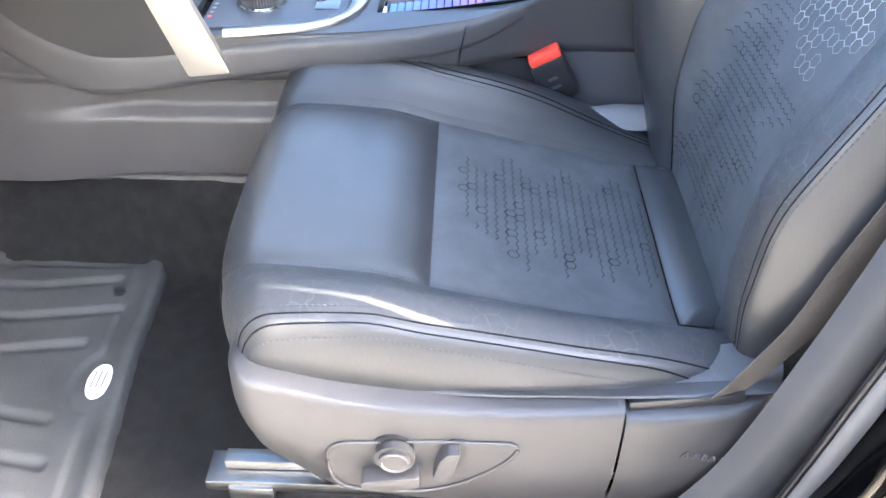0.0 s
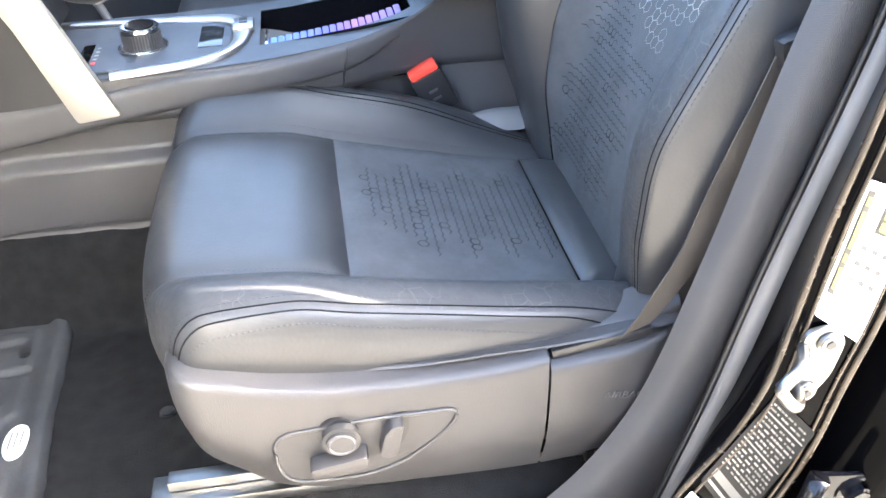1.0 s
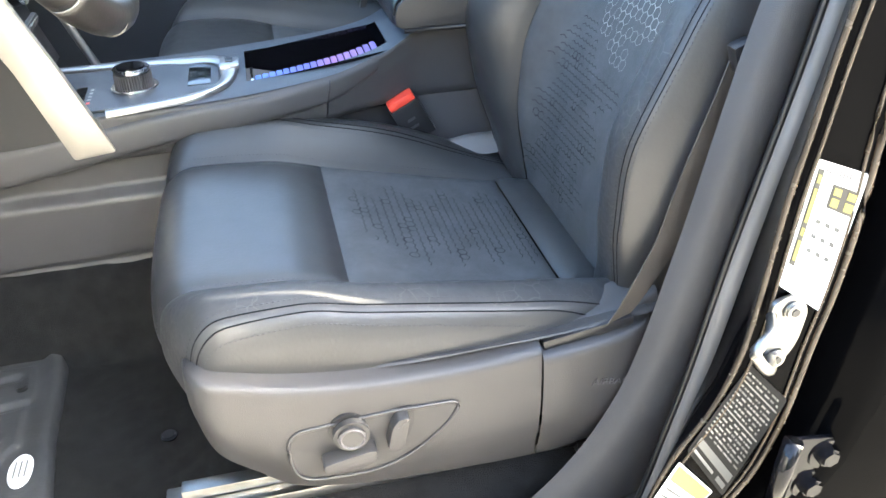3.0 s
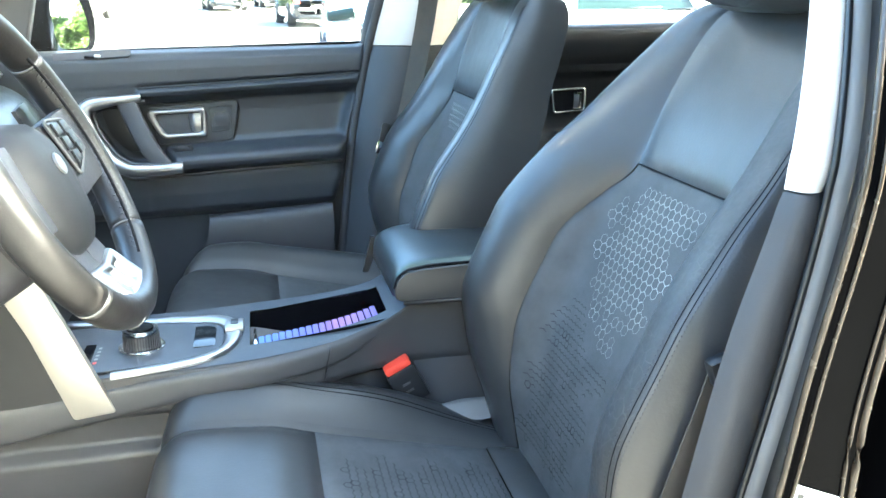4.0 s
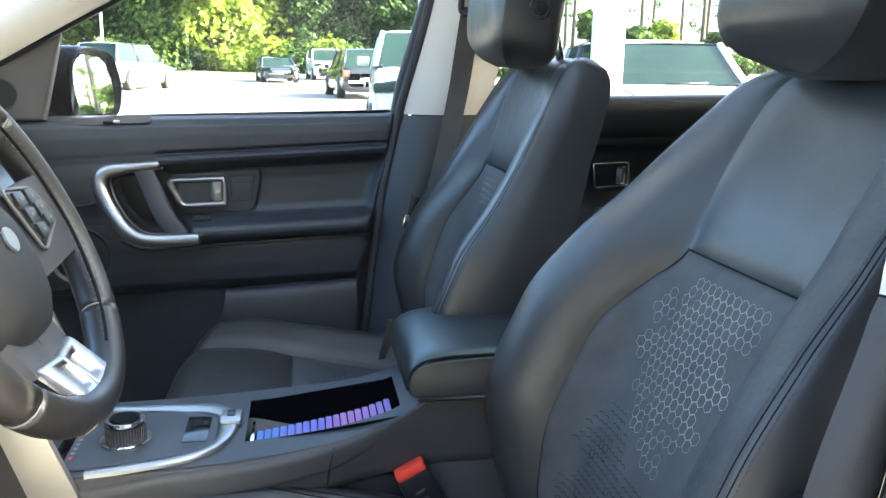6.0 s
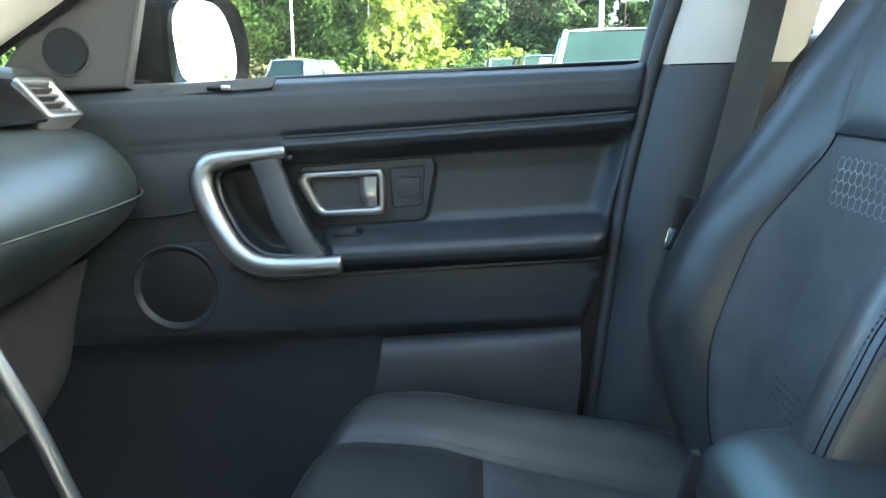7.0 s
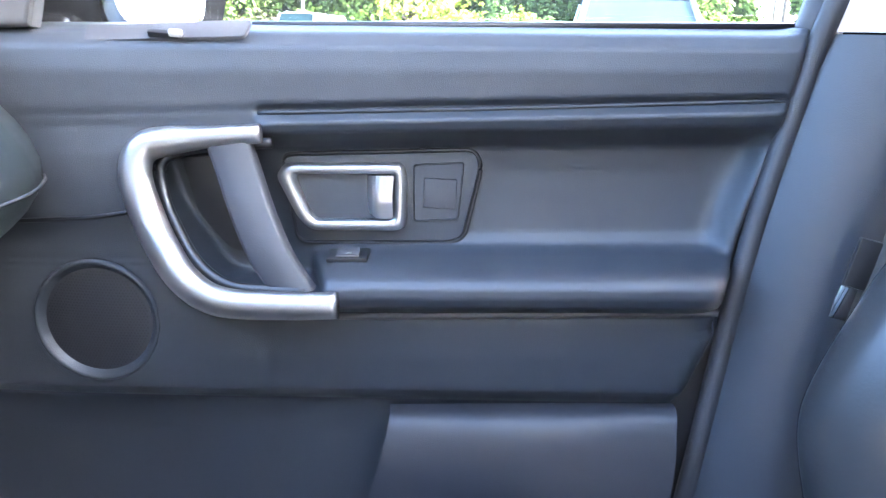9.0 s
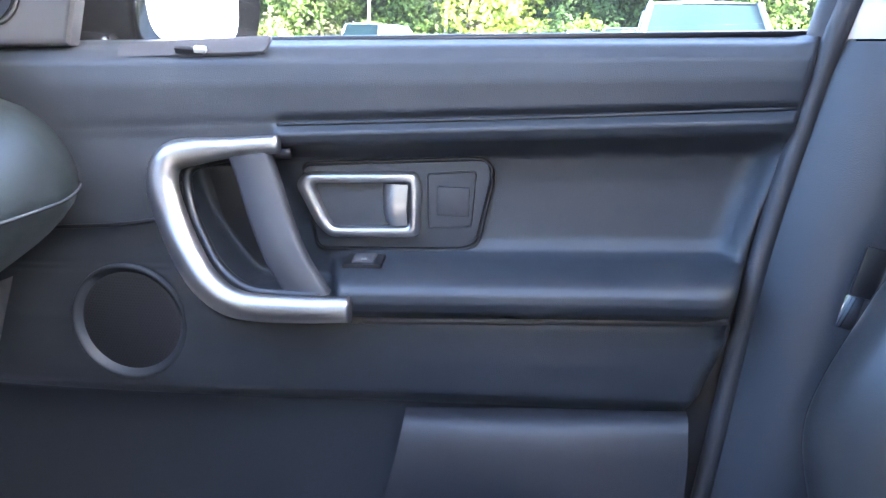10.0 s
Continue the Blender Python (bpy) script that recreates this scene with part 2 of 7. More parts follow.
CONSOLE = mat("console_plastic", (0.038, 0.0365, 0.0372), 0.5, mottle=(5, 0.12), grain=(1100, 0.0003), cell=True)
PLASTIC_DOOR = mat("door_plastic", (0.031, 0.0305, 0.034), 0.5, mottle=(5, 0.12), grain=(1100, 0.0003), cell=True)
PLASTIC_PILLAR = mat("pillar_plastic", (0.042, 0.0405, 0.040), 0.58, mottle=(5, 0.12), grain=(1100, 0.0003), cell=True, spec=0.35)
PLASTIC_SOFT = mat("soft_touch_plastic", (0.030, 0.033, 0.0385), 0.45, mottle=(4, 0.1), grain=(1000, 0.0003), cell=True)
PLASTIC_GREY = mat("grey_plastic", (0.031, 0.029, 0.028), 0.45, mottle=(8, 0.15), grain=(900, 0.0003), cell=True)
HUB = mat("hub_plastic", (0.014, 0.0142, 0.015), 0.6, mottle=(6, 0.1), grain=(900, 0.0003), spec=0.3)
PLASTIC_BLACK = mat("black_plastic", (0.012, 0.012, 0.013), 0.35, mottle=(8, 0.1))
GLOSS_BLACK = mat("gloss_black", (0.004, 0.004, 0.005), 0.08, mottle=(8, 0.1), rough_var=0.03, spec=0.25)
CARPET = mat("carpet", (0.0105, 0.0104, 0.0104), 0.95, mottle=(40, 0.3), grain=(700, 0.003), spec=0.1)
RUBBER = mat("rubber_mat", (0.030, 0.030, 0.030), 0.6, mottle=(10, 0.3), grain=(300, 0.0006))
SEAL = mat("rubber_seal", (0.11, 0.105, 0.10), 0.5, mottle=(10, 0.15))
HEADLINING = mat("headlining_cloth", (0.72, 0.68, 0.62), 0.85, mottle=(5, 0.05), grain=(900, 0.0003))
TRIM_BEIGE = mat("beige_trim", (0.60, 0.565, 0.515), 0.7, mottle=(5, 0.06), grain=(900, 0.0003))
ALU = mat("satin_aluminium", (0.39, 0.38, 0.37), 0.34, metal=0.95, mottle=(20, 0.05), rough_var=0.05)
CHROME = mat("chrome", (0.85, 0.86, 0.87), 0.08, metal=1.0, mottle=(20, 0.03), rough_var=0.03)
SILVER = mat("silver_panel", (0.46, 0.43, 0.37), 0.36, metal=0.75, mottle=(12, 0.06))
STEEL = mat("bare_steel", (0.27, 0.265, 0.255), 0.32, metal=1.0, mottle=(30, 0.2), grain=(200, 0.0004))
RED = mat("red_plastic", (0.70, 0.06, 0.035), 0.4)
BLACK_PAINT = mat("black_car_paint", (0.0012, 0.0012, 0.0014), 0.10, spec=0.025, mottle=(15, 0.2), rough_var=0.05)
LABEL_WHITE = mat("white_label", (0.50, 0.50, 0.48), 0.4, mottle=(10, 0.04))
LABEL_BLACK = mat("black_label", (0.006, 0.006, 0.006), 0.6, spec=0.1)
INK = mat("ink_grey", (0.02, 0.02, 0.018), 0.5)
INK_YELLOW = mat("ink_yellow", (0.19, 0.17, 0.035), 0.5)
BELT = mat("webbing", (0.046, 0.039, 0.031), 0.7, mottle=(20, 0.15), grain=(900, 0.0008))
SCREEN = mat("dark_screen", (0.01, 0.012, 0.015), 0.1, rough_var=0.03)
SLAT_SHEEN = mat("tambour_slat", (0.30, 0.29, 0.40), 0.5, spec=0.25)
# iridescent sky reflection painted into the base colour, blue to pink along x
_n, _l = SLAT_SHEEN.node_tree.nodes, SLAT_SHEEN.node_tree.links
_co, _sep, _rng, _rmp = _n.new("ShaderNodeTexCoord"), _n.new("ShaderNodeSeparateXYZ"), _n.new("ShaderNodeMapRange"), _n.new("ShaderNodeValToRGB")
_l.new(_co.outputs["Object"], _sep.inputs[0]); _l.new(_sep.outputs[0], _rng.inputs[0]); _l.new(_rng.outputs[0], _rmp.inputs[0])
_rng.inputs[1].default_value, _rng.inputs[2].default_value = -0.02, 0.19
for _p, _c in ((0.0, (0.10, 0.19, 0.44)), (0.45, (0.15, 0.13, 0.42)), (0.62, (0.30, 0.14, 0.32)), (1.0, (0.20, 0.15, 0.40))):
    _e = _rmp.color_ramp.elements.new(_p) if 0 < _p < 1 else _rmp.color_ramp.elements[0 if _p == 0 else -1]
    _e.color = (*_c, 1)
_l.new(_rmp.outputs[0], _n["Principled BSDF"].inputs["Base Color"])
GLASS = glass("window_glass", dust=0.004)
MIRROR = mat("mirror_silver", (0.9, 0.9, 0.9), 0.01, metal=1.0, mottle=(5, 0.01), rough_var=0.005)
# ---- the parked car's shell (x: towards its tail, y: towards the passenger side, middle at 1.13) ----
MID = 1.13


def rows_surface(name, stations, material, parent=None, label="", n=24, m=10):
    """A surface through lines of points, one line a station, smooth both ways."""
    lines = [curve(s, m * (len(s) - 1) + 1) for s in stations]
    cols = [curve([ln[j] for ln in lines], n * (len(stations) - 1) + 1 if len(stations) > 2 else n) for j in range(len(lines[0]))]
    P = np.array(cols).transpose(1, 0, 2)
    return mesh(name, P.reshape(-1, 3), grid_faces(P.shape[0], P.shape[1]), material, parent, label)


# floor pan with carpet: footwells and the tunnel between them
floor = thing("floor", (0.3, MID, 0.3), "dark grey carpeted car floor with a tunnel under the console", "floor", kind="structure")


def floor_z(x, y):
    z = np.full(np.shape(x), 0.33)
    z = z + 0.30 * np.clip((-0.62 - x) / 0.28, 0, 1) ** 1.3
    z = z + 0.085 * np.clip((x + 0.16) / 0.07, 0, 1) * np.clip((0.62 - x) / 0.1, 0, 1) * np.clip((y - 0.495) / 0.03, 0, 1)
    t = np.clip((0.16 - np.abs(y - MID)) / 0.05, 0, 1)
    z = np.maximum(z, 0.33 + 0.14 * t * t * (3 - 2 * t))
    return z


gx, gy = np.meshgrid(np.linspace(-1.0, 2.3, 133), np.linspace(0.47, 1.83, 70), indexing="ij")
jit = np.random.RandomState(3).normal(0, 0.0012, gx.shape)
mesh("carpet", np.dstack([gx, gy, floor_z(gx, gy) + jit]).reshape(-1, 3), grid_faces(*gx.shape), CARPET, floor)
part("floor_pan", box_bm((0.65, MID, 0.27), (3.3, 1.44, 0.05), 0.004), BLACK_PAINT, floor)

# roof, with its pale lining, and the tail that closes the cabin
roof = thing("roof", (0.9, MID, 1.66), "black car roof with a pale beige headlining", "roof", kind="structure")


def roof_fn(dz):
    def fn(U, V):
        z = 1.64 + dz + 0.03 * np.sin(np.clip((U + 0.1) / 2.4, 0, 1) * np.pi) - 0.10 * np.abs(V) ** 3 - 0.07 * np.clip((U - 1.2) / 1.1, 0, 1) ** 2
        return np.stack([U, MID + V * 0.60, z], axis=-1)
    return fn


# the roof opening and its glass are unseen, added to light the cabin from above
for nm_, dz_, m_, lim_ in (("headlining", 0.0, HEADLINING, 1.0), ("roof_skin", 0.05, BLACK_PAINT, 1.04)):
    for xa, xb, va, vb in ((-0.12, -0.03, -lim_, lim_), (0.62, 2.25, -lim_, lim_), (-0.03, 0.62, -lim_, -0.70), (-0.03, 0.62, 0.70, lim_)):
        panel(nm_, roof_fn(dz_), np.linspace(xa, xb, 20), np.linspace(va, vb, 16), m_, roof, "pale beige headlining" if dz_ == 0 else "", dip=0)
panel("added_roof_glass", roof_fn(0.045), np.linspace(-0.04, 0.63, 14), np.linspace(-0.72, 0.72, 14), glass("added_roof_glass", (0.76, 0.78, 0.73)), roof, "unseen tinted glass roof panel, added for top light", dip=0)
for xa, xb, va, vb in ((-0.03, -0.03, -0.7, 0.7), (0.62, 0.62, -0.7, 0.7), (-0.03, 0.62, -0.7, -0.7), (-0.03, 0.62, 0.7, 0.7)):
    u_, v_ = np.linspace(xa, xb, 14), np.linspace(va, vb, 14)
    mesh("opening_edge", np.concatenate([roof_fn(0.0)(u_, v_), roof_fn(0.05)(u_, v_)]), grid_faces(2, 14), HEADLINING, roof)
# dark tint for the unseen rear and left panes, added to keep sun out
SUN_TINT = glass("sun_tint_glass", (0.12, 0.13, 0.13))
tail = thing("tailgate", (2.3, MID, 0.4), "black tailgate closing the load space", "tailgate", kind="structure")
part("tailgate_panel", box_bm((2.30, MID, 0.72), (0.06, 1.46, 0.95), 0.02), BLACK_PAINT, tail)
part("tailgate_frame", box_bm((2.27, MID, 1.56), (0.05, 1.25, 0.12), 0.02), BLACK_PAINT, tail)
part("rear_window", plate_bm([(2.29, 0.50, 1.19), (2.29, 1.76, 1.19), (2.26, 1.70, 1.51), (2.26, 0.56, 1.51)], (0.004, 0, 0), 0), SUN_TINT, tail, "unseen dark glass, tinted to block the sun")
wind = plate_bm([(-0.10, 0.58, 1.63), (-0.10, 1.72, 1.63), (-0.95, 1.80, 1.14), (-0.95, 0.50, 1.14)], (0.003, 0, 0.005), 0)
wind = part("windscreen", wind, GLASS, None)
wind.visible_shadow = False
tagged(wind, "clear windscreen above the dashboard", "windscreen", kind="structure")
bulk = part("bulkhead", box_bm((-1.02, MID, 0.72), (0.06, 1.44, 0.86), 0.01), PLASTIC_BLACK, None)
tagged(bulk, "black bulkhead behind the dashboard", "bulkhead", kind="structure")


def pillar_a(side):
    """The raked front pillar with its pale trim."""
    s = 1 if side > 0 else -1
    p = thing("pillar_a_right" if s > 0 else "pillar_a_left", (-0.85, MID + s * 0.70, 1.1), "raked windscreen pillar with pale beige trim", "pillar", kind="structure")
    inner = [(-1.02, 0.715, 1.03), (-0.75, 0.705, 1.20), (-0.5, 0.69, 1.345), (-0.2, 0.64, 1.50), (-0.02, 0.60, 1.585), (0.3, 0.585, 1.62)]
    path = curve([(x, MID + s * y, z) for x, y, z in inner], 40)
    tube("pillar_trim", path, np.linspace(0.058, 0.05, 40), TRIM_BEIGE, p, seg=14)
    tube("pillar_skin", path + np.array([-0.02, s * 0.05, 0.01]), np.linspace(0.055, 0.045, 40), BLACK_PAINT, p, seg=12)
    rim = curve([(x + 0.035, MID + s * (y + 0.012), z - 0.042) for x, y, z in inner], 40)
    tube("window_seal", rim, 0.009, PLASTIC_BLACK, p, seg=8)
    return p


pillar_a(1)
pillar_a(-1)

# roof rail above the doors, passenger side and driver side
for s, nm in ((1, "roof_rail_right"), (-1, "roof_rail_left")):
    r = tube(nm, curve([(0.2, MID + s * 0.585, 1.61), (0.8, MID + s * 0.60, 1.62), (1.5, MID + s * 0.59, 1.61), (2.25, MID + s * 0.56, 1.54)], 40), 0.05, TRIM_BEIGE, None, seg=12)
    tagged(r, "pale beige lining along the roof edge over the doors", "roof rail", kind="structure")

# driver's door opening: the centre pillar with trim, seal, painted jamb, labels and latch parts
bp = thing("pillar_b_left", (0.5, 0.45, 0.4), "centre door pillar with grey trim, rubber seal and black painted jamb", "pillar", kind="structure")
ZS = [0.33, 0.37, 0.41, 0.48, 0.56, 0.715, 0.95, 1.10, 1.31, 1.62]
XL = [0.10, 0.205, 0.252, 0.304, 0.340, 0.376, 0.419, 0.456, 0.480, 0.495]
XR = [0.355, 0.368, 0.378, 0.392, 0.408, 0.432, 0.474, 0.494, 0.507, 0.51]


def b_trim(U, V):
    a, b = smooth1(V, ZS, XL), smooth1(V, ZS, XR)
    x = a + (b - a) * U
    bow = 0.014 * (1 - (2 * U - 1) ** 2)
    y = 0.466 - bow + 0.010 * np.clip(1 - U * 4.0, 0, 1) ** 2 + 0.13 * np.clip((V - 1.12) / 0.5, 0, 1) ** 1.3
    return np.stack([x, y, V], axis=-1)


us = np.linspace(0, 1, 18)
panel("lower_trim", b_trim, us, np.linspace(0.33, 1.094, 60), PLASTIC_PILLAR, bp, "dark grey plastic lower trim", dip=0.003, edges="B", width=0.006)
panel("upper_trim", b_trim, us, np.linspace(1.096, 1.62, 30), TRIM_BEIGE, bp, "pale beige upper trim", dip=0.003, edges="b", width=0.006)
sz = np.linspace(0.33, 1.60, 70)
seal_path = np.stack([smooth1(sz, ZS, XR) + 0.000, 0.447 + 0.13 * np.clip((sz - 1.12) / 0.5, 0, 1) ** 1.3, sz], axis=-1)
tube("door_seal", seal_path, 0.0135, SEAL, bp, "grey rubber door seal", seg=12)
tube("seal_lip", seal_path + np.array([-0.0145, -0.002, 0]), 0.0035, PLASTIC_BLACK, bp, seg=6)


# painted jamb: a flange runs out and forward from the seal to a first bead, then back over the outer face to a second
def up_shift(v):
    return 0.13 * np.clip((v - 1.12) / 0.5, 0, 1) ** 1.3


def bead_1(v):
    return smooth1(v, [0.30, 0.455, 0.534, 0.602, 0.682, 0.762, 0.817, 0.887, 0.946, 1.1, 1.62], [0.245, 0.320, 0.347, 0.385, 0.405, 0.410, 0.413, 0.421, 0.427, 0.45, 0.49])


def bead_2(v):
    return smooth1(v, [0.30, 0.452, 0.512, 0.587, 0.664, 0.732, 0.812, 0.895, 1.1, 1.62], [0.31, 0.407, 0.441, 0.459, 0.467, 0.476, 0.480, 0.478, 0.50, 0.54])


def jamb(U, V):
    xs = [smooth1(V, ZS, XR) + 0.006, bead_1(V) + 0.006, bead_1(V), bead_1(V) + 0.006, bead_2(V) - 0.006, bead_2(V), bead_2(V) + 0.012]
    ys = [0.446, 0.382, 0.372, 0.3675, 0.3635, 0.362, 0.392]
    k = np.clip(U * 6, 0, 5.999)
    i, t = k.astype(int), k - k.astype(int)
    X, Y = np.stack(xs, axis=-1), np.array(ys)
    x = np.take_along_axis(X, i[..., None], -1)[..., 0] * (1 - t) + np.take_along_axis(X, i[..., None] + 1, -1)[..., 0] * t
    return np.stack([x, Y[i] * (1 - t) + Y[i + 1] * t + up_shift(V), V], axis=-1)


SEALER = mat("jamb_sealer", (0.035, 0.025, 0.016), 0.25, metal=0.1, mottle=(30, 0.3))
panel("door_jamb", jamb, np.linspace(0, 1, 37), np.linspace(0.30, 1.60, 90), BLACK_PAINT, bp, "glossy black painted jamb", dip=0)
for fn_, off, y_, rr in ((bead_1, -0.001, 0.3715, 0.0032), (bead_1, 0.008, 0.366, 0.0018), (bead_2, 0.001, 0.3615, 0.0034), (bead_2, -0.008, 0.3625, 0.0018)):
    tube("sealer_bead", np.stack([fn_(sz) + off, y_ + up_shift(sz), sz], axis=-1), rr, SEALER, bp, "brown-gold glossy sealer bead", seg=8)
# rear quarter: rear door's edge and skin beyond the jamb
rd = thing("door_rear_left", (1.0, 0.42, 0.4), "glossy black rear door, shut, behind the pillar", "door", kind="structure")


def rear_skin(U, V):
    a = bead_2(V) + 0.030
    x = a + (1.75 - a) * U
    y = 0.345 - 0.055 * np.sin(np.clip((V - 0.3) / 0.85, 0, 1) * np.pi) * np.clip(U * 8, 0, 1) + 0.06 * np.clip(1 - U * 40, 0, 1)
    return np.stack([x, y, V], axis=-1)


panel("door_skin", rear_skin, np.concatenate([np.linspace(0, 0.1, 14), np.linspace(0.12, 1, 12)]), np.linspace(0.28, 1.16, 30), BLACK_PAINT, rd, dip=0)
panel("inner_panel", lambda U, V: np.stack([0.505 + 1.105 * U, 0.455 + 0.01 * np.sin(V * 9), V], axis=-1), np.linspace(0, 1, 8), np.linspace(0.40, 1.18, 12), PLASTIC, rd, dip=0)
q = part("side_pane", plate_bm([(0.70, 0.43, 1.17), (1.6, 0.43, 1.19), (1.5, 0.55, 1.58), (0.66, 0.56, 1.60)], (0, 0.004, 0.001), 0), SUN_TINT, rd)
part("window_frame", plate_bm([(0.505, 0.452, 1.10), (0.72, 0.430, 1.10), (0.69, 0.585, 1.63), (0.505, 0.598, 1.63)], (0, 0.012, 0), 0.002), PLASTIC_BLACK, rd, "black rear window frame")
# sill between floor and door opening
sill = thing("sill_left", (-0.1, 0.43, 0.3), "grey plastic sill trim over a black painted sill", "sill", kind="structure")


def sill_fn(U, V):
    y = 0.405 + 0.10 * V
    z = 0.372 + 0.012 * np.sin(np.clip(V * 1.1, 0, 1) * np.pi) - 0.05 * np.clip(V - 0.82, 0, 1) / 0.18
    return np.stack([-0.95 + 1.32 * U, y, z], axis=-1)


panel("sill_trim", sill_fn, np.linspace(0, 1, 30), np.linspace(0, 1, 14), PLASTIC_GREY, sill, dip=0.002)
tube("door_seal", [(-0.95, 0.398, 0.372), (0.0, 0.398, 0.372), (0.37, 0.40, 0.372)], 0.011, SEAL, sill, seg=10)
part("sill_beam", box_bm((-0.15, 0.375, 0.30), (1.75, 0.09, 0.11), 0.02), BLACK_PAINT, sill)
# ---- unseen driver's door, open ahead of the opening, added to block light ----
dop = thing("door_2", (-0.70, 0.36, 0.4), "unseen black driver's door, added wide open to block light", "door", kind="structure")
DE, DN = Vector((math.cos(radians(66)), -math.sin(radians(66)), 0)), Vector((math.sin(radians(66)), math.cos(radians(66)), 0))


def swung(a, b, z):
    """a: from the hinge to the latch edge; b: in from the outer skin."""
    return Vector((-0.72, 0.34, z)) + DE * a + DN * b


part("door_skin", plate_bm([swung(0, 0, 0.36), swung(1.08, 0, 0.36), swung(1.12, 0, 0.8), swung(1.10, 0, 1.13), swung(0, 0, 1.08)], DN * 0.06, 0.01), BLACK_PAINT, dop, "black outer skin")
part("inner_panel", plate_bm([swung(0.03, 0.062, 0.38), swung(1.05, 0.062, 0.38), swung(1.09, 0.062, 0.8), swung(1.07, 0.062, 1.12), swung(0.03, 0.062, 1.07)], DN * 0.05, 0.015), PLASTIC_SOFT, dop, "dark inner panel")
tube("window_frame", [swung(0.0, 0.05, 1.08), swung(0.30, 0.08, 1.33), swung(0.62, 0.12, 1.50), swung(0.98, 0.14, 1.57), swung(1.08, 0.13, 1.54), swung(1.10, 0.05, 1.13)], 0.022, PLASTIC_BLACK, dop, seg=8)
dpane = part("window_pane", plate_bm([swung(0.0, 0.05, 1.08), swung(0.30, 0.08, 1.33), swung(0.62, 0.12, 1.50), swung(0.98, 0.14, 1.57), swung(1.08, 0.13, 1.54), swung(1.10, 0.05, 1.13)], DN * 0.004, 0), GLASS, dop)
dpane.visible_shadow = False
# ---- passenger's front door, shut ----
door = thing("door_1", (-0.15, 1.88, 0.5), "dark grey passenger door panel with satin metal grab handle", "door", kind="structure")
# rows of the panel from the belt down: height at x = -0.27 and x = 0.25, and depth y; the third depth holds ahead of the grab handle
DR = [
    (1.141, 1.155, 1.905, 1.905), (1.139, 1.153, 1.885, 1.885), (1.132, 1.147, 1.864, 1.864), (1.118, 1.134, 1.851, 1.851), (1.095, 1.114, 1.848, 1.848),
    (1.064, 1.094, 1.850, 1.850), (1.056, 1.087, 1.858, 1.852), (1.052, 1.084, 1.852, 1.852), (1.044, 1.076, 1.842, 1.853), (1.034, 1.065, 1.848, 1.852),
    (1.024, 1.052, 1.872, 1.851), (1.014, 1.040, 1.889, 1.850), (0.985, 1.013, 1.893, 1.849), (0.950, 0.982, 1.893, 1.848), (0.924, 0.952, 1.892, 1.848),
    (0.912, 0.939, 1.887, 1.847), (0.906, 0.933, 1.873, 1.847), (0.9025, 0.929, 1.846, 1.846), (0.899, 0.9255, 1.818, 1.846), (0.895, 0.921, 1.805, 1.845),
    (0.888, 0.914, 1.799, 1.844), (0.878, 0.904, 1.799, 1.843), (0.868, 0.893, 1.805, 1.842), (0.859, 0.885, 1.820, 1.841), (0.853, 0.880, 1.833, 1.840), (0.846, 0.873, 1.839, 1.839), (0.838, 0.866, 1.838, 1.839),
    (0.800, 0.828, 1.840, 1.838), (0.765, 0.788, 1.846, 1.842),
    (0.750, 0.773, 1.860, 1.858), (0.740, 0.760, 1.876, 1.874), (0.700, 0.718, 1.880, 1.880), (0.600, 0.608, 1.884, 1.884), (0.450, 0.448, 1.888, 1.888), (0.360, 0.348, 1.890, 1.890)]
D_IN = [(-0.255, 1.036), (-0.34, 1.026), (-0.372, 1.016), (-0.379, 0.99), (-0.366, 0.955), (-0.345, 0.922), (-0.32, 0.894), (-0.285, 0.877), (-0.22, 0.876), (-0.170, 0.879)]


SC = Vector((-0.4335, 1.836, 0.8315))  # middle of the door speaker


def d_left(z):
    """x of the grab handle's forward edge at height z."""
    return smooth1(z, [0.87, 0.882, 0.90, 0.93, 0.965, 1.0, 1.02, 1.033], [-0.24, -0.30, -0.325, -0.347, -0.368, -0.377, -0.37, -0.30])


def door_rear(z):
    return smooth1(z, [0.36, 0.661, 0.758, 0.870, 0.947, 1.076, 1.134, 1.2], [0.10, 0.175, 0.184, 0.214, 0.225, 0.258, 0.268, 0.272])


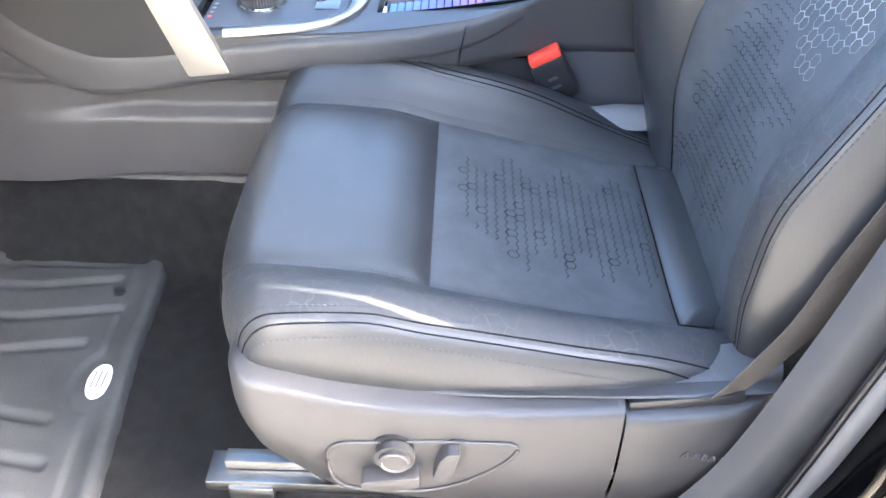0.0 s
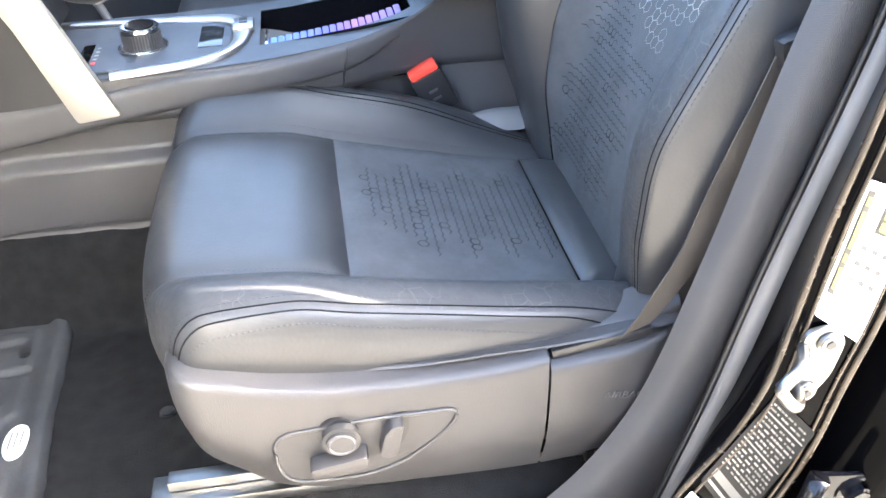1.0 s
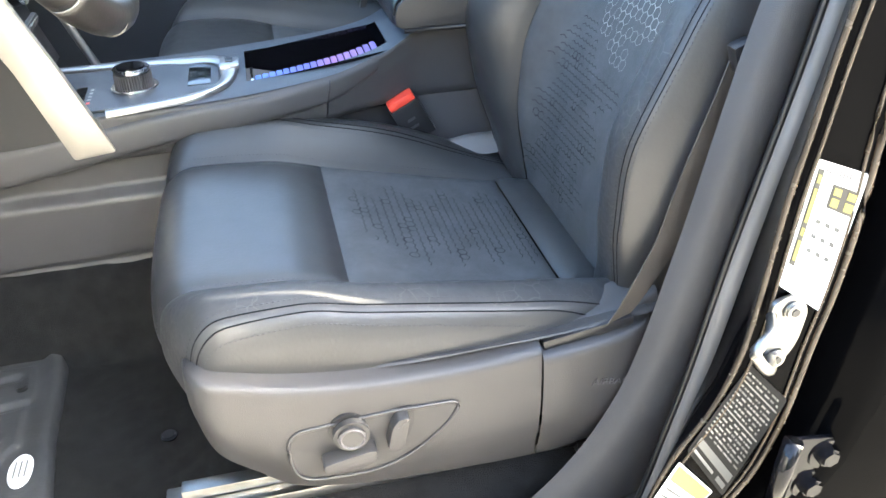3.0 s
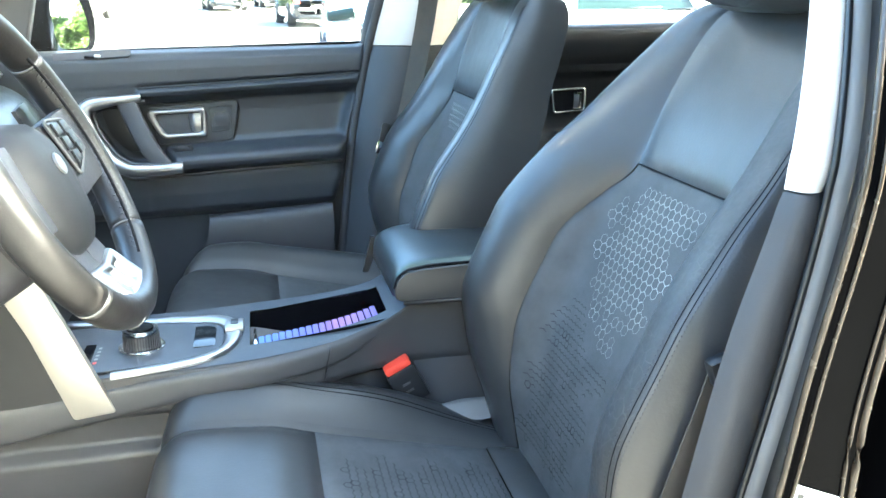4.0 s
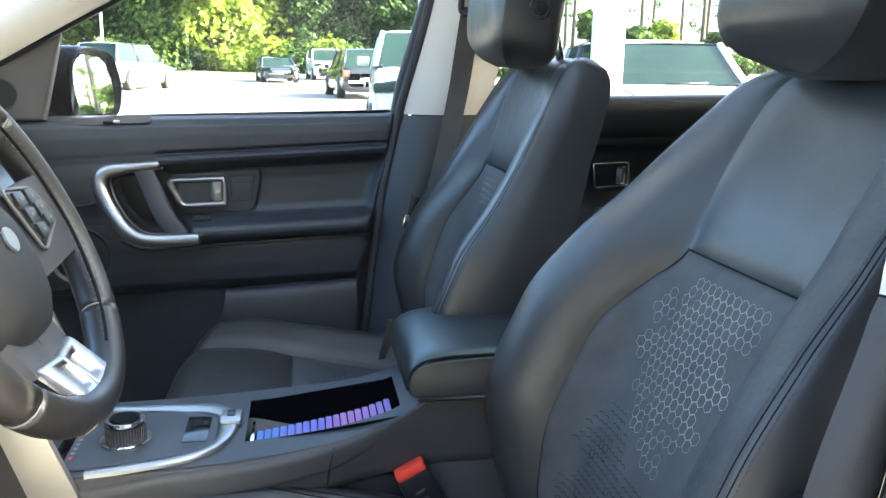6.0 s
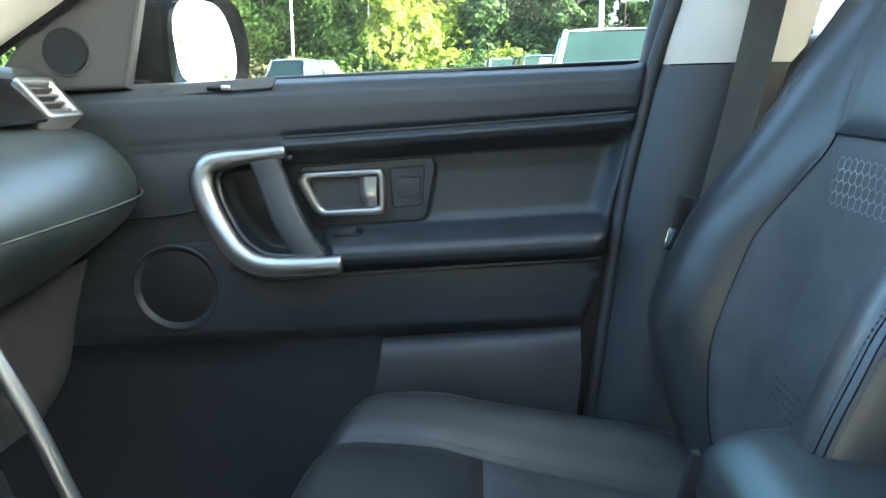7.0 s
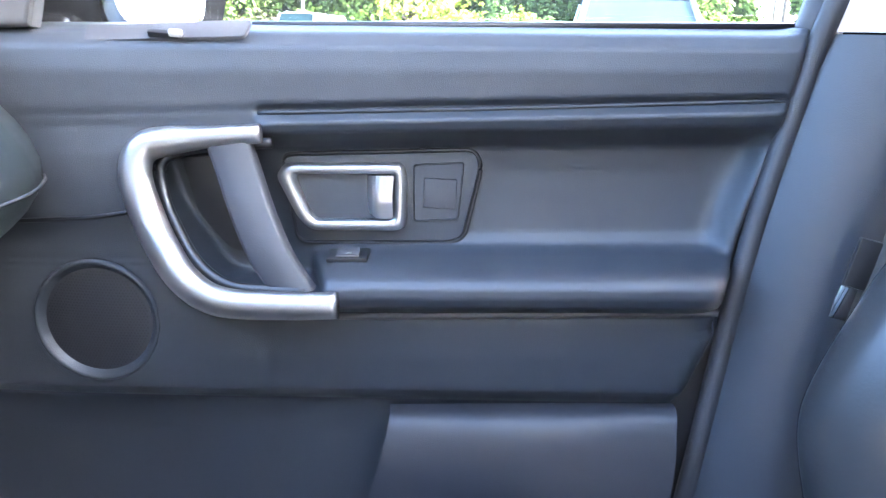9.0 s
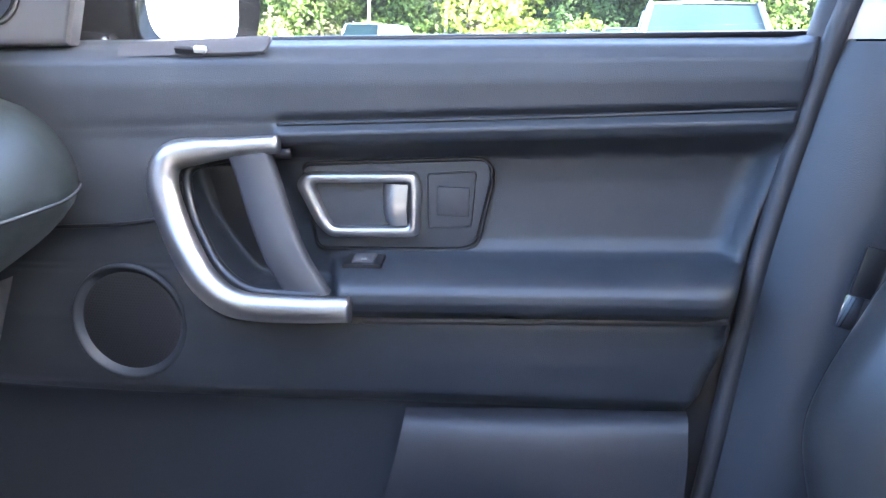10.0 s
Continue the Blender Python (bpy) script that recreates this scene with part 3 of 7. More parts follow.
def door_fn(U, V):
    idx = np.arange(len(DR))
    z0, z1 = np.interp(V, idx, [r[0] for r in DR]), np.interp(V, idx, [r[1] for r in DR])
    yd, yf = np.interp(V, idx, [r[2] for r in DR]), np.interp(V, idx, [r[3] for r in DR])
    x = U
    zz = z0 + (z1 - z0) * (x + 0.265) / 0.515
    x = np.minimum(x, door_rear(zz) - 0.0 * x)
    zz = z0 + (z1 - z0) * (x + 0.27) / 0.52
    front = np.where((zz > 0.872) & (zz < 1.034), d_left(zz), np.where(zz <= 0.872, -0.26 - (0.872 - zz) * 0, -0.265))
    k = np.clip((x - (front - 0.004)) / 0.016, 0, 1)
    k = k * k * (3 - 2 * k)
    inside = np.clip((-0.185 - x) / 0.03, 0, 1) * np.clip((zz - 0.872) / 0.012, 0, 1) * np.clip((0.97 - zz) / 0.02, 0, 1)
    yd = yd + (1.892 - yd) * inside
    end = np.clip((x - door_rear(zz) + 0.034) / 0.032, 0, 1)
    yd = yd + (1.852 - yd) * end * end * (zz > 0.85)
    y = yf + (yd - yf) * k
    y = y + 0.012 * np.clip((-0.40 - x) / 0.25, 0, 1) ** 2
    y = y + 0.022 * np.clip((0.0655 - np.hypot(x - SC.x, zz - SC.z)) / 0.010, 0, 1)
    y = y + 0.018 * np.clip((x - door_rear(zz) + 0.012) / 0.012, 0, 1) ** 2
    return np.stack([x, y, zz], axis=-1)


vv = []
for i in range(len(DR) - 1):
    k = max(2, int(abs(DR[i][0] - DR[i + 1][0]) / 0.006) + 2)
    vv += list(i + np.arange(k) / k)
vv = np.array(vv + [len(DR) - 1])
uu = np.concatenate([np.linspace(-0.78, -0.53, 14), np.linspace(-0.525, -0.16, 92), np.linspace(-0.155, 0.22, 50), np.linspace(0.224, 0.268, 16)])
panel("door_panel", door_fn, uu, vv, PLASTIC_SOFT, door, "dark grey soft-touch door panel", dip=0)

# satin metal grab handle, a D lying open to the rear
dh = curve([(x, smooth1(z, [0.87, 0.90, 0.96, 1.04], [1.788, 1.798, 1.822, 1.838]), z) for x, z in D_IN], 90)
w = smooth1(np.linspace(0, 1, 90), [0, 0.1, 0.25, 0.4, 0.6, 0.75, 1], [0.0095, 0.0105, 0.0155, 0.0172, 0.0165, 0.0150, 0.0135])
tube("grab_handle", dh, w, ALU, door, "satin aluminium grab handle", seg=14, up=(0, 1, 0), flat=0.8)
tube("grab_handle_edge", curve([(x + 0.5 * (-0.27 - x) * 0.18 + 0.008, y + 0.018, z + (0.955 - z) * 0.13) for x, y, z in dh[::9]], 60), 0.006, PLASTIC_BLACK, door, seg=8)
recess = plate_bm([(x, 1.884, z) for x, z in round_poly([(-0.30, 1.006), (-0.352, 1.004), (-0.335, 0.945), (-0.30, 0.905), (-0.255, 0.905)], 0.012)], (0, -0.004, 0), 0.0015)
part("pocket_lining", recess, PLASTIC_BLACK, door, "dark lining inside the grab pocket")
strap = curve([(-0.292, 1.836, 1.036), (-0.278, 1.832, 1.00), (-0.262, 1.822, 0.96), (-0.242, 1.812, 0.92), (-0.217, 1.806, 0.885)], 24)
sv = []
for p in strap:
    t = 0.021
    sv += [p + np.array([-t, 0.012, -0.004]), p + np.array([-t, 0, -0.004]), p + np.array([-t + 0.004, -0.003, -0.003]), p + np.array([t - 0.004, -0.003, 0.003]), p + np.array([t, 0, 0.004]), p + np.array([t, 0.012, 0.004])]
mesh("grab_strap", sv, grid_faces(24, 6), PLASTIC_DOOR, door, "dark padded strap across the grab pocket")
# release lever with satin surround, set in a trim plate
pl = plate_bm([(x, 1.892, z) for x, z in round_poly([(-0.245, 1.008), (-0.045, 1.022), (-0.040, 1.006), (-0.055, 0.932), (-0.070, 0.926), (-0.228, 0.919)], 0.010)], (0, -0.008, 0), 0.002)
part("lever_plate", pl, PLASTIC_SOFT, door, "dark trim plate")
tube("plate_groove", [(x, 1.8885, z) for x, z in round_poly([(-0.247, 1.010), (-0.046, 1.0235), (-0.037, 1.007), (-0.052, 0.930), (-0.068, 0.923), (-0.230, 0.916)], 0.011)], 0.0022, PLASTIC_BLACK, door, closed=True, seg=6)
bez_o = round_poly([(-0.252, 0.990), (-0.243, 1.002), (-0.119, 1.008), (-0.113, 0.992), (-0.114, 0.940), (-0.120, 0.936), (-0.213, 0.932), (-0.228, 0.945)], 0.008, 5)
bez_i = round_poly([(-0.231, 0.986), (-0.228, 0.992), (-0.128, 0.996), (-0.126, 0.990), (-0.126, 0.952), (-0.130, 0.948), (-0.208, 0.944), (-0.214, 0.950)], 0.006, 5)
n = len(bez_o)
bv = [(p[0], 1.888, p[1]) for p in bez_o] + [(p[0] * 0.9 + q_[0] * 0.1, 1.873, p[1] * 0.9 + q_[1] * 0.1) for p, q_ in zip(bez_o, bez_i)] + [(p[0] * 0.35 + q_[0] * 0.65, 1.871, p[1] * 0.35 + q_[1] * 0.65) for p, q_ in zip(bez_o, bez_i)] + [(q_[0], 1.874, q_[1]) for q_ in bez_i] + [(q_[0], 1.890, q_[1]) for q_ in bez_i]
mesh("lever_surround", bv, grid_faces(5, n, True), ALU, door, "satin metal lever surround")
part("lever_well", plate_bm([(p[0], 1.8875, p[1]) for p in bez_i], (0, -0.003, 0), 0), PLASTIC_BLACK, door)
rows_surface("release_lever", [[(-0.153, 1.884, 0.952), (-0.155, 1.881, 0.97), (-0.156, 1.884, 0.992)], [(-0.142, 1.872, 0.949), (-0.145, 1.869, 0.97), (-0.144, 1.872, 0.994)], [(-0.127, 1.873, 0.95), (-0.128, 1.870, 0.972), (-0.127, 1.873, 0.994)]], ALU, door, "satin chrome release lever", n=8, m=5)
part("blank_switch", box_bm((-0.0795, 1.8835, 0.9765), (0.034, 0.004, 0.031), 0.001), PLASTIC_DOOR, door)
tube("blank_switch_gap", [(x, 1.8832, z) for x, z in round_poly([(-0.108, 1.005), (-0.056, 1.010), (-0.060, 0.950), (-0.106, 0.946)], 0.004, 3)], 0.0009, PLASTIC_BLACK, door, seg=5, closed=True)
# window switch in the armrest
part("switch_bezel", box_bm((-0.171, 1.860, 0.9115), (0.042, 0.030, 0.005), 0.0015, rot=(8, -3, 0)), PLASTIC_BLACK, door)
part("window_switch", box_bm((-0.171, 1.859, 0.9140), (0.024, 0.019, 0.005), 0.0015, rot=(14, -3, 0)), PLASTIC, door)
part("switch_mark", box_bm((-0.170, 1.8535, 0.9155), (0.006, 0.0015, 0.001), 0, rot=(14, -3, 0)), PRINT, door)
# lock slide on the belt line
part("lock_plate", plate_bm([(x, 1.850 + (1.136 - z + 0.055 * (x + 0.27)) * -0.9 + 0.014, z + 0.055 * (x + 0.27) + 0.003) for x, z in round_poly([(-0.437, 1.136), (-0.268, 1.138), (-0.272, 1.122), (-0.436, 1.121)], 0.004)], (0, -0.003, 0.003), 0.001), PLASTIC, door, "grey lock slide plate")
part("lock_slot", box_bm((-0.353, 1.852, 1.127), (0.030, 0.006, 0.007), 0.001, rot=(40, 3, 0)), PLASTIC_BLACK, door)
part("lock_slide", box_bm((-0.340, 1.8490, 1.1280), (0.013, 0.006, 0.006), 0.0015, rot=(40, 3, 0)), LABEL_WHITE, door)
# map pocket, pale band below the panel
rows_surface("map_pocket", [[(-0.124, 1.862, 0.746), (-0.122, 1.832, 0.741), (-0.132, 1.823, 0.69), (-0.158, 1.826, 0.60), (-0.182, 1.835, 0.48)],
                                [(0.03, 1.862, 0.757), (0.03, 1.826, 0.752), (0.03, 1.817, 0.70), (0.03, 1.82, 0.60), (0.03, 1.83, 0.48)],
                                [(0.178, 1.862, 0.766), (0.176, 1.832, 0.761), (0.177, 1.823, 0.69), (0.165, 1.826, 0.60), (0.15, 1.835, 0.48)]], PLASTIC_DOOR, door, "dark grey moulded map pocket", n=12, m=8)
# door speaker: ring, dished grille with a fine raised pattern
ring = []
for rr, yy in ((0.0685, 0.006), (0.0675, 0.0025), (0.0655, 0.0015), (0.0625, 0.004), (0.0575, 0.010)):
    ring += [(SC.x + rr * math.cos(a), SC.y + yy, SC.z + rr * 0.98 * math.sin(a)) for a in np.linspace(0, 2 * math.pi, 64, endpoint=False)]
mesh("speaker_ring", ring, grid_faces(5, 64, True), PLASTIC_SOFT, door, "dark speaker ring")
gr = []
for rr in np.linspace(0.0, 0.058, 10):
    gr += [(SC.x + max(rr, 0.0005) * math.cos(a), SC.y + 0.010 - 0.004 * (1 - (rr / 0.058) ** 2), SC.z + max(rr, 0.0005) * 0.98 * math.sin(a)) for a in np.linspace(0, 2 * math.pi, 64, endpoint=False)]
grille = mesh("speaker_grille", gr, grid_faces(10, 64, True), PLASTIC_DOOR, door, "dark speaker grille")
hv, hf = [], []
for i in range(-17, 18):
    for j in range(-19, 20):
        x, z = i * 0.0035 + (j % 2) * 0.00175, j * 0.0031
        rr = math.hypot(x, z)
        if rr < 0.054:
            y = SC.y + 0.010 - 0.004 * (1 - (rr / 0.058) ** 2) - 0.0009
            k = len(hv)
            hv += [(SC.x + x + 0.0011 * math.cos(a), y, SC.z + z + 0.0011 * math.sin(a)) for a in (0.5, 1.57, 2.6, 3.67, 4.71, 5.76)]
            hf.append(tuple(range(k, k + 6)))
stuff = mesh("grille_mesh", hv, hf, PLASTIC_BLACK, grille, smooth=False)
stuff["kind"] = "stuff"
# seam line between upper and lower panel ahead of the handle, and the lip under the armrest
tube("panel_seam", curve([(-0.60, 1.846, 0.928), (-0.50, 1.842, 0.936), (-0.43, 1.8395, 0.943), (-0.390, 1.8385, 0.951)], 20), 0.0026, PLASTIC_BLACK, door, seg=6)
lip = curve([ (-0.345, 1.838, 0.868), (-0.29, 1.836, 0.848), (-0.2, 1.836, 0.852), (0.0, 1.836, 0.864), (0.205, 1.838, 0.877)], 70)
tube("armrest_lip", lip, 0.0045, PLASTIC, door, seg=8)
# black tube drawn for the shade line under the upper roll
tube("roll_shade", curve([(-0.262, 1.8535, 1.0542), (-0.20, 1.853, 1.058), (0.0, 1.853, 1.070), (0.25, 1.855, 1.087)], 40), 0.0026, PLASTIC_BLACK, door, seg=6)
# quarter trim with tweeter
tri = plate_bm([(x, y, z) for x, z, y in ((-0.69, 1.120, 1.875), (-0.488, 1.128, 1.875), (-0.440, 1.31, 1.865), (-0.60, 1.235, 1.868), (-0.672, 1.16, 1.872))], (0, -0.02, 0.001), 0.008, 3)
quarter = part("quarter_trim", tri, PLASTIC, door, "dark grey quarter trim with tweeter")
part("tweeter", disc_bm((-0.572, 1.850, 1.183), (0, 1, 0), 0.0335, 0.006, 0.002), PLASTIC_BLACK, quarter, "round black tweeter grille")
tube("tweeter_ring", [(-0.572 + 0.0345 * math.cos(a), 1.8515, 1.183 + 0.0345 * math.sin(a)) for a in np.linspace(0, 2 * math.pi, 40, endpoint=False)], 0.0022, PLASTIC, quarter, closed=True, seg=6)
# window frame and pane, sill seal
pane = part("window_pane", plate_bm([(-0.70, 1.898, 1.12), (0.30, 1.898, 1.17), (0.36, 1.80, 1.56), (0.1, 1.79, 1.57), (-0.20, 1.82, 1.47), (-0.46, 1.87, 1.32)], (0, 0.004, 0), 0), GLASS, door)
pane.visible_shadow = False
tube("window_seal", [(-0.70, 1.893, 1.118), (-0.27, 1.893, 1.139), (0.28, 1.893, 1.157)], 0.0045, PLASTIC_BLACK, door, seg=8)
fr = curve([(0.276, 1.885, 1.13), (0.292, 1.868, 1.22), (0.318, 1.842, 1.32), (0.345, 1.81, 1.43), (0.37, 1.775, 1.56)], 30)
tube("window_frame", fr, 0.022, PLASTIC_DOOR, door, "grey rear window frame", seg=12)
panel("door_skin", lambda U, V: np.stack([U, 1.98 + 0.03 * np.sin((V - 0.3) / 0.85 * np.pi), V], axis=-1), np.linspace(-0.85, 0.30, 12), np.linspace(0.30, 1.125, 14), BLACK_PAINT, door, "black outer skin", dip=0)
part("door_top", box_bm((-0.27, 1.94, 1.115), (1.12, 0.075, 0.02), 0.006), BLACK_PAINT, door)

# exterior mirror on the door
mir = thing("wing_mirror", (-0.46, 2.02, 1.13), "black wing mirror outside the passenger window", "mirror")
ms = []
for x, sc, dy in ((-0.60, 0.35, 0), (-0.575, 0.74, 0), (-0.53, 0.95, 0), (-0.475, 1.02, 0), (-0.43, 1.0, 0), (-0.420, 0.97, 0)):
    out_ = round_poly([(-0.125, -0.082), (0.10, -0.085), (0.125, -0.01), (0.085, 0.075), (-0.06, 0.088), (-0.125, 0.045)], 0.045, 6)
    ms += [(x + 0.25 * p[0], 2.055 + p[0] * sc, 1.205 + p[1] * sc) for p in out_]
nm_ = len(ms) // 6
mesh("housing", ms, grid_faces(6, nm_, True) + [tuple(range(nm_)), tuple(range(5 * nm_, 6 * nm_))[::-1]], BLACK_PAINT, mir, "glossy black mirror housing")
gl_ = [(-0.4200 + 0.190 * p[0] - 0.075 * p[1], 2.022 + p[0] * 0.66, 1.203 + p[1] * 0.80) for p in round_poly([(-0.125, -0.082), (0.10, -0.085), (0.125, -0.01), (0.085, 0.075), (-0.06, 0.088), (-0.125, 0.045)], 0.045, 6)]
mesh("mirror_glass", gl_, [tuple(range(len(gl_)))], MIRROR, mir, "mirror glass", smooth=False)
part("mirror_foot", box_bm((-0.52, 1.96, 1.135), (0.09, 0.11, 0.035), 0.012, rot=(12, 0, 0)), GLOSS_BLACK, mir)

# right centre pillar and rear door seen between the seats
bpr = thing("pillar_b_right", (0.35, 1.85, 0.5), "centre pillar with pale upper and dark lower trim", "pillar", kind="structure")


def br_fn(U, V):
    xl = smooth1(V, [0.4, 0.69, 0.937, 1.13, 1.4, 1.62], [0.165, 0.202, 0.231, 0.268, 0.332, 0.36])
    xr = smooth1(V, [0.4, 0.69, 0.937, 1.13, 1.4, 1.62], [0.36, 0.37, 0.40, 0.475, 0.53, 0.56])
    y = 1.868 - 0.052 * np.sin(np.clip(U * 1.0, 0, 1) * np.pi) ** 0.8 - 0.13 * np.clip((V - 1.12) / 0.5, 0, 1) ** 1.3
    return np.stack([xl + (xr - xl) * U, y, V], axis=-1)


panel("lower_trim", br_fn, np.linspace(0, 1, 24), np.linspace(0.4, 1.150, 30), PLASTIC_SOFT, bpr, "dark plastic lower trim", dip=0.003, edges="B", width=0.006)
panel("upper_trim", br_fn, np.linspace(0, 1, 24), np.linspace(1.152, 1.62, 20), TRIM_BEIGE, bpr, "pale beige upper trim", dip=0.003, edges="b", width=0.006)
sz2 = np.linspace(0.4, 1.60, 50)
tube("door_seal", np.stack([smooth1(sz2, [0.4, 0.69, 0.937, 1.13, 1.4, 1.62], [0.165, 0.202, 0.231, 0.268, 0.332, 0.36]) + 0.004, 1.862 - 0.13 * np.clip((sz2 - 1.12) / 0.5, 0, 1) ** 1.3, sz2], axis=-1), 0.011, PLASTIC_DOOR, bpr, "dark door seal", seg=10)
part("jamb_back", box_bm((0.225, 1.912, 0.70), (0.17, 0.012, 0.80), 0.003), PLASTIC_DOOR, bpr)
rdr = thing("door_rear_right", (0.9, 1.88, 0.5), "black rear door panel with a chrome release lever", "door", kind="structure")
RR = [(1.20, 1.90), (1.196, 1.875), (1.165, 1.852), (1.11, 1.85), (1.098, 1.862), (1.088, 1.85), (1.06, 1.865), (0.98, 1.868), (0.93, 1.85), (0.91, 1.82), (0.86, 1.815), (0.84, 1.845), (0.6, 1.85), (0.36, 1.85)]
rows_surface("inner_panel", [[(x, y, z + 0.03 * (x - 0.75)) for z, y in RR] for x in (0.38, 1.0, 1.7)], PLASTIC_BLACK, rdr, "black inner panel", n=8, m=5)
bz = round_poly([(0.752, 1.037), (0.845, 1.041), (0.847, 0.984), (0.762, 0.978)], 0.008)
tube("lever_surround", [(p[0], 1.862, p[1]) for p in bz], 0.0035, CHROME, rdr, "chrome lever surround", closed=True, seg=8)
part("release_lever", box_bm((0.824, 1.860, 1.010), (0.024, 0.008, 0.044), 0.003), CHROME, rdr, "chrome release lever")
part("switch_trim", box_bm((0.788, 1.83, 0.928), (0.06, 0.03, 0.012), 0.003), ALU, rdr)
rp = part("window_pane", plate_bm([(0.44, 1.90, 1.19), (1.7, 1.90, 1.24), (1.6, 1.80, 1.57), (0.5, 1.79, 1.58)], (0, 0.004, 0), 0), GLASS, rdr)
rp.visible_shadow = False
panel("door_skin", lambda U, V: np.stack([U, 1.97 + 0.03 * np.sin((V - 0.3) / 0.9 * np.pi), V], axis=-1), np.linspace(0.32, 1.75, 12), np.linspace(0.30, 1.19, 12), BLACK_PAINT, rdr, "black outer skin", dip=0)
part("door_top", box_bm((1.03, 1.94, 1.188), (1.42, 0.075, 0.02), 0.006, rot=(0, -1.7, 0)), BLACK_PAINT, rdr)
for nm2, yq in (("pillar_c_right", 1.83), ("pillar_c_left", 0.47)):
    pc = part(nm2, box_bm((1.88, yq, 1.0), (0.5, 0.09, 1.25), 0.03), BLACK_PAINT, None)
    tagged(pc, "black rear quarter of the car body", "pillar", kind="structure")
# ---- front seats ----
G = [0, 0.30, 0.54, 0.60, 0.70, 0.84, 0.94, 1.0, 1.08, 1.25]
GB = [0, 0.3, 0.43, 0.5, 0.6, 0.7, 0.80, 0.88, 0.95, 1.0, 1.08, 1.25]  # the same for the backrest
LAT_C = [0, 0.30, 0.54, 0.60, 0.70, 0.84, 0.95, 1.005, 1.0, 0.90]  # cushion, tucked in below
RISE = [0, 0.0, 0.04, 0.14, 0.55, 1.0, 0.85, 0.35, 0.0, 0.0]
DROP = [0, 0, 0, 0, 0, 0, 0.004, 0.022, 0.055, 0.125]
# cushion stations from the lower lip over the nose to the back: (x, x added at the sides, z, bolster height, half width, side drop)
CU = [(-0.115, 0.055, 0.47, 0.0, 0.255, 0.15), (-0.157, 0.062, 0.525, 0.0, 0.262, 0.3), (-0.175, 0.066, 0.590, 0.008, 0.268, 0.5), (-0.166, 0.067, 0.638, 0.020, 0.274, 0.75),
      (-0.121, 0.051, 0.662, 0.030, 0.278, 1.0), (-0.015, 0.01, 0.655, 0.040, 0.280, 1.0), (0.065, 0.0, 0.635, 0.047, 0.280, 1.0), (0.18, 0.0, 0.608, 0.056, 0.280, 1.0), (0.28, 0.0, 0.588, 0.060, 0.276, 1.0), (0.40, 0.0, 0.570, 0.05, 0.262, 1.0)]
# backrest stations: (distance up the back, half width, bolster depth, set-back)
BK = [(0.0, 0.215, 0.01, 0.046), (0.06, 0.245, 0.03, 0.024), (0.15, 0.265, 0.078, 0.003), (0.25, 0.272, 0.116, -0.004), (0.36, 0.270, 0.120, 0.0), (0.47, 0.260, 0.098, 0.0), (0.56, 0.246, 0.064, 0.0),
      (0.64, 0.226, 0.036, 0.006), (0.70, 0.202, 0.016, 0.014), (0.732, 0.172, 0.004, 0.032), (0.742, 0.144, 0.0, 0.052)]


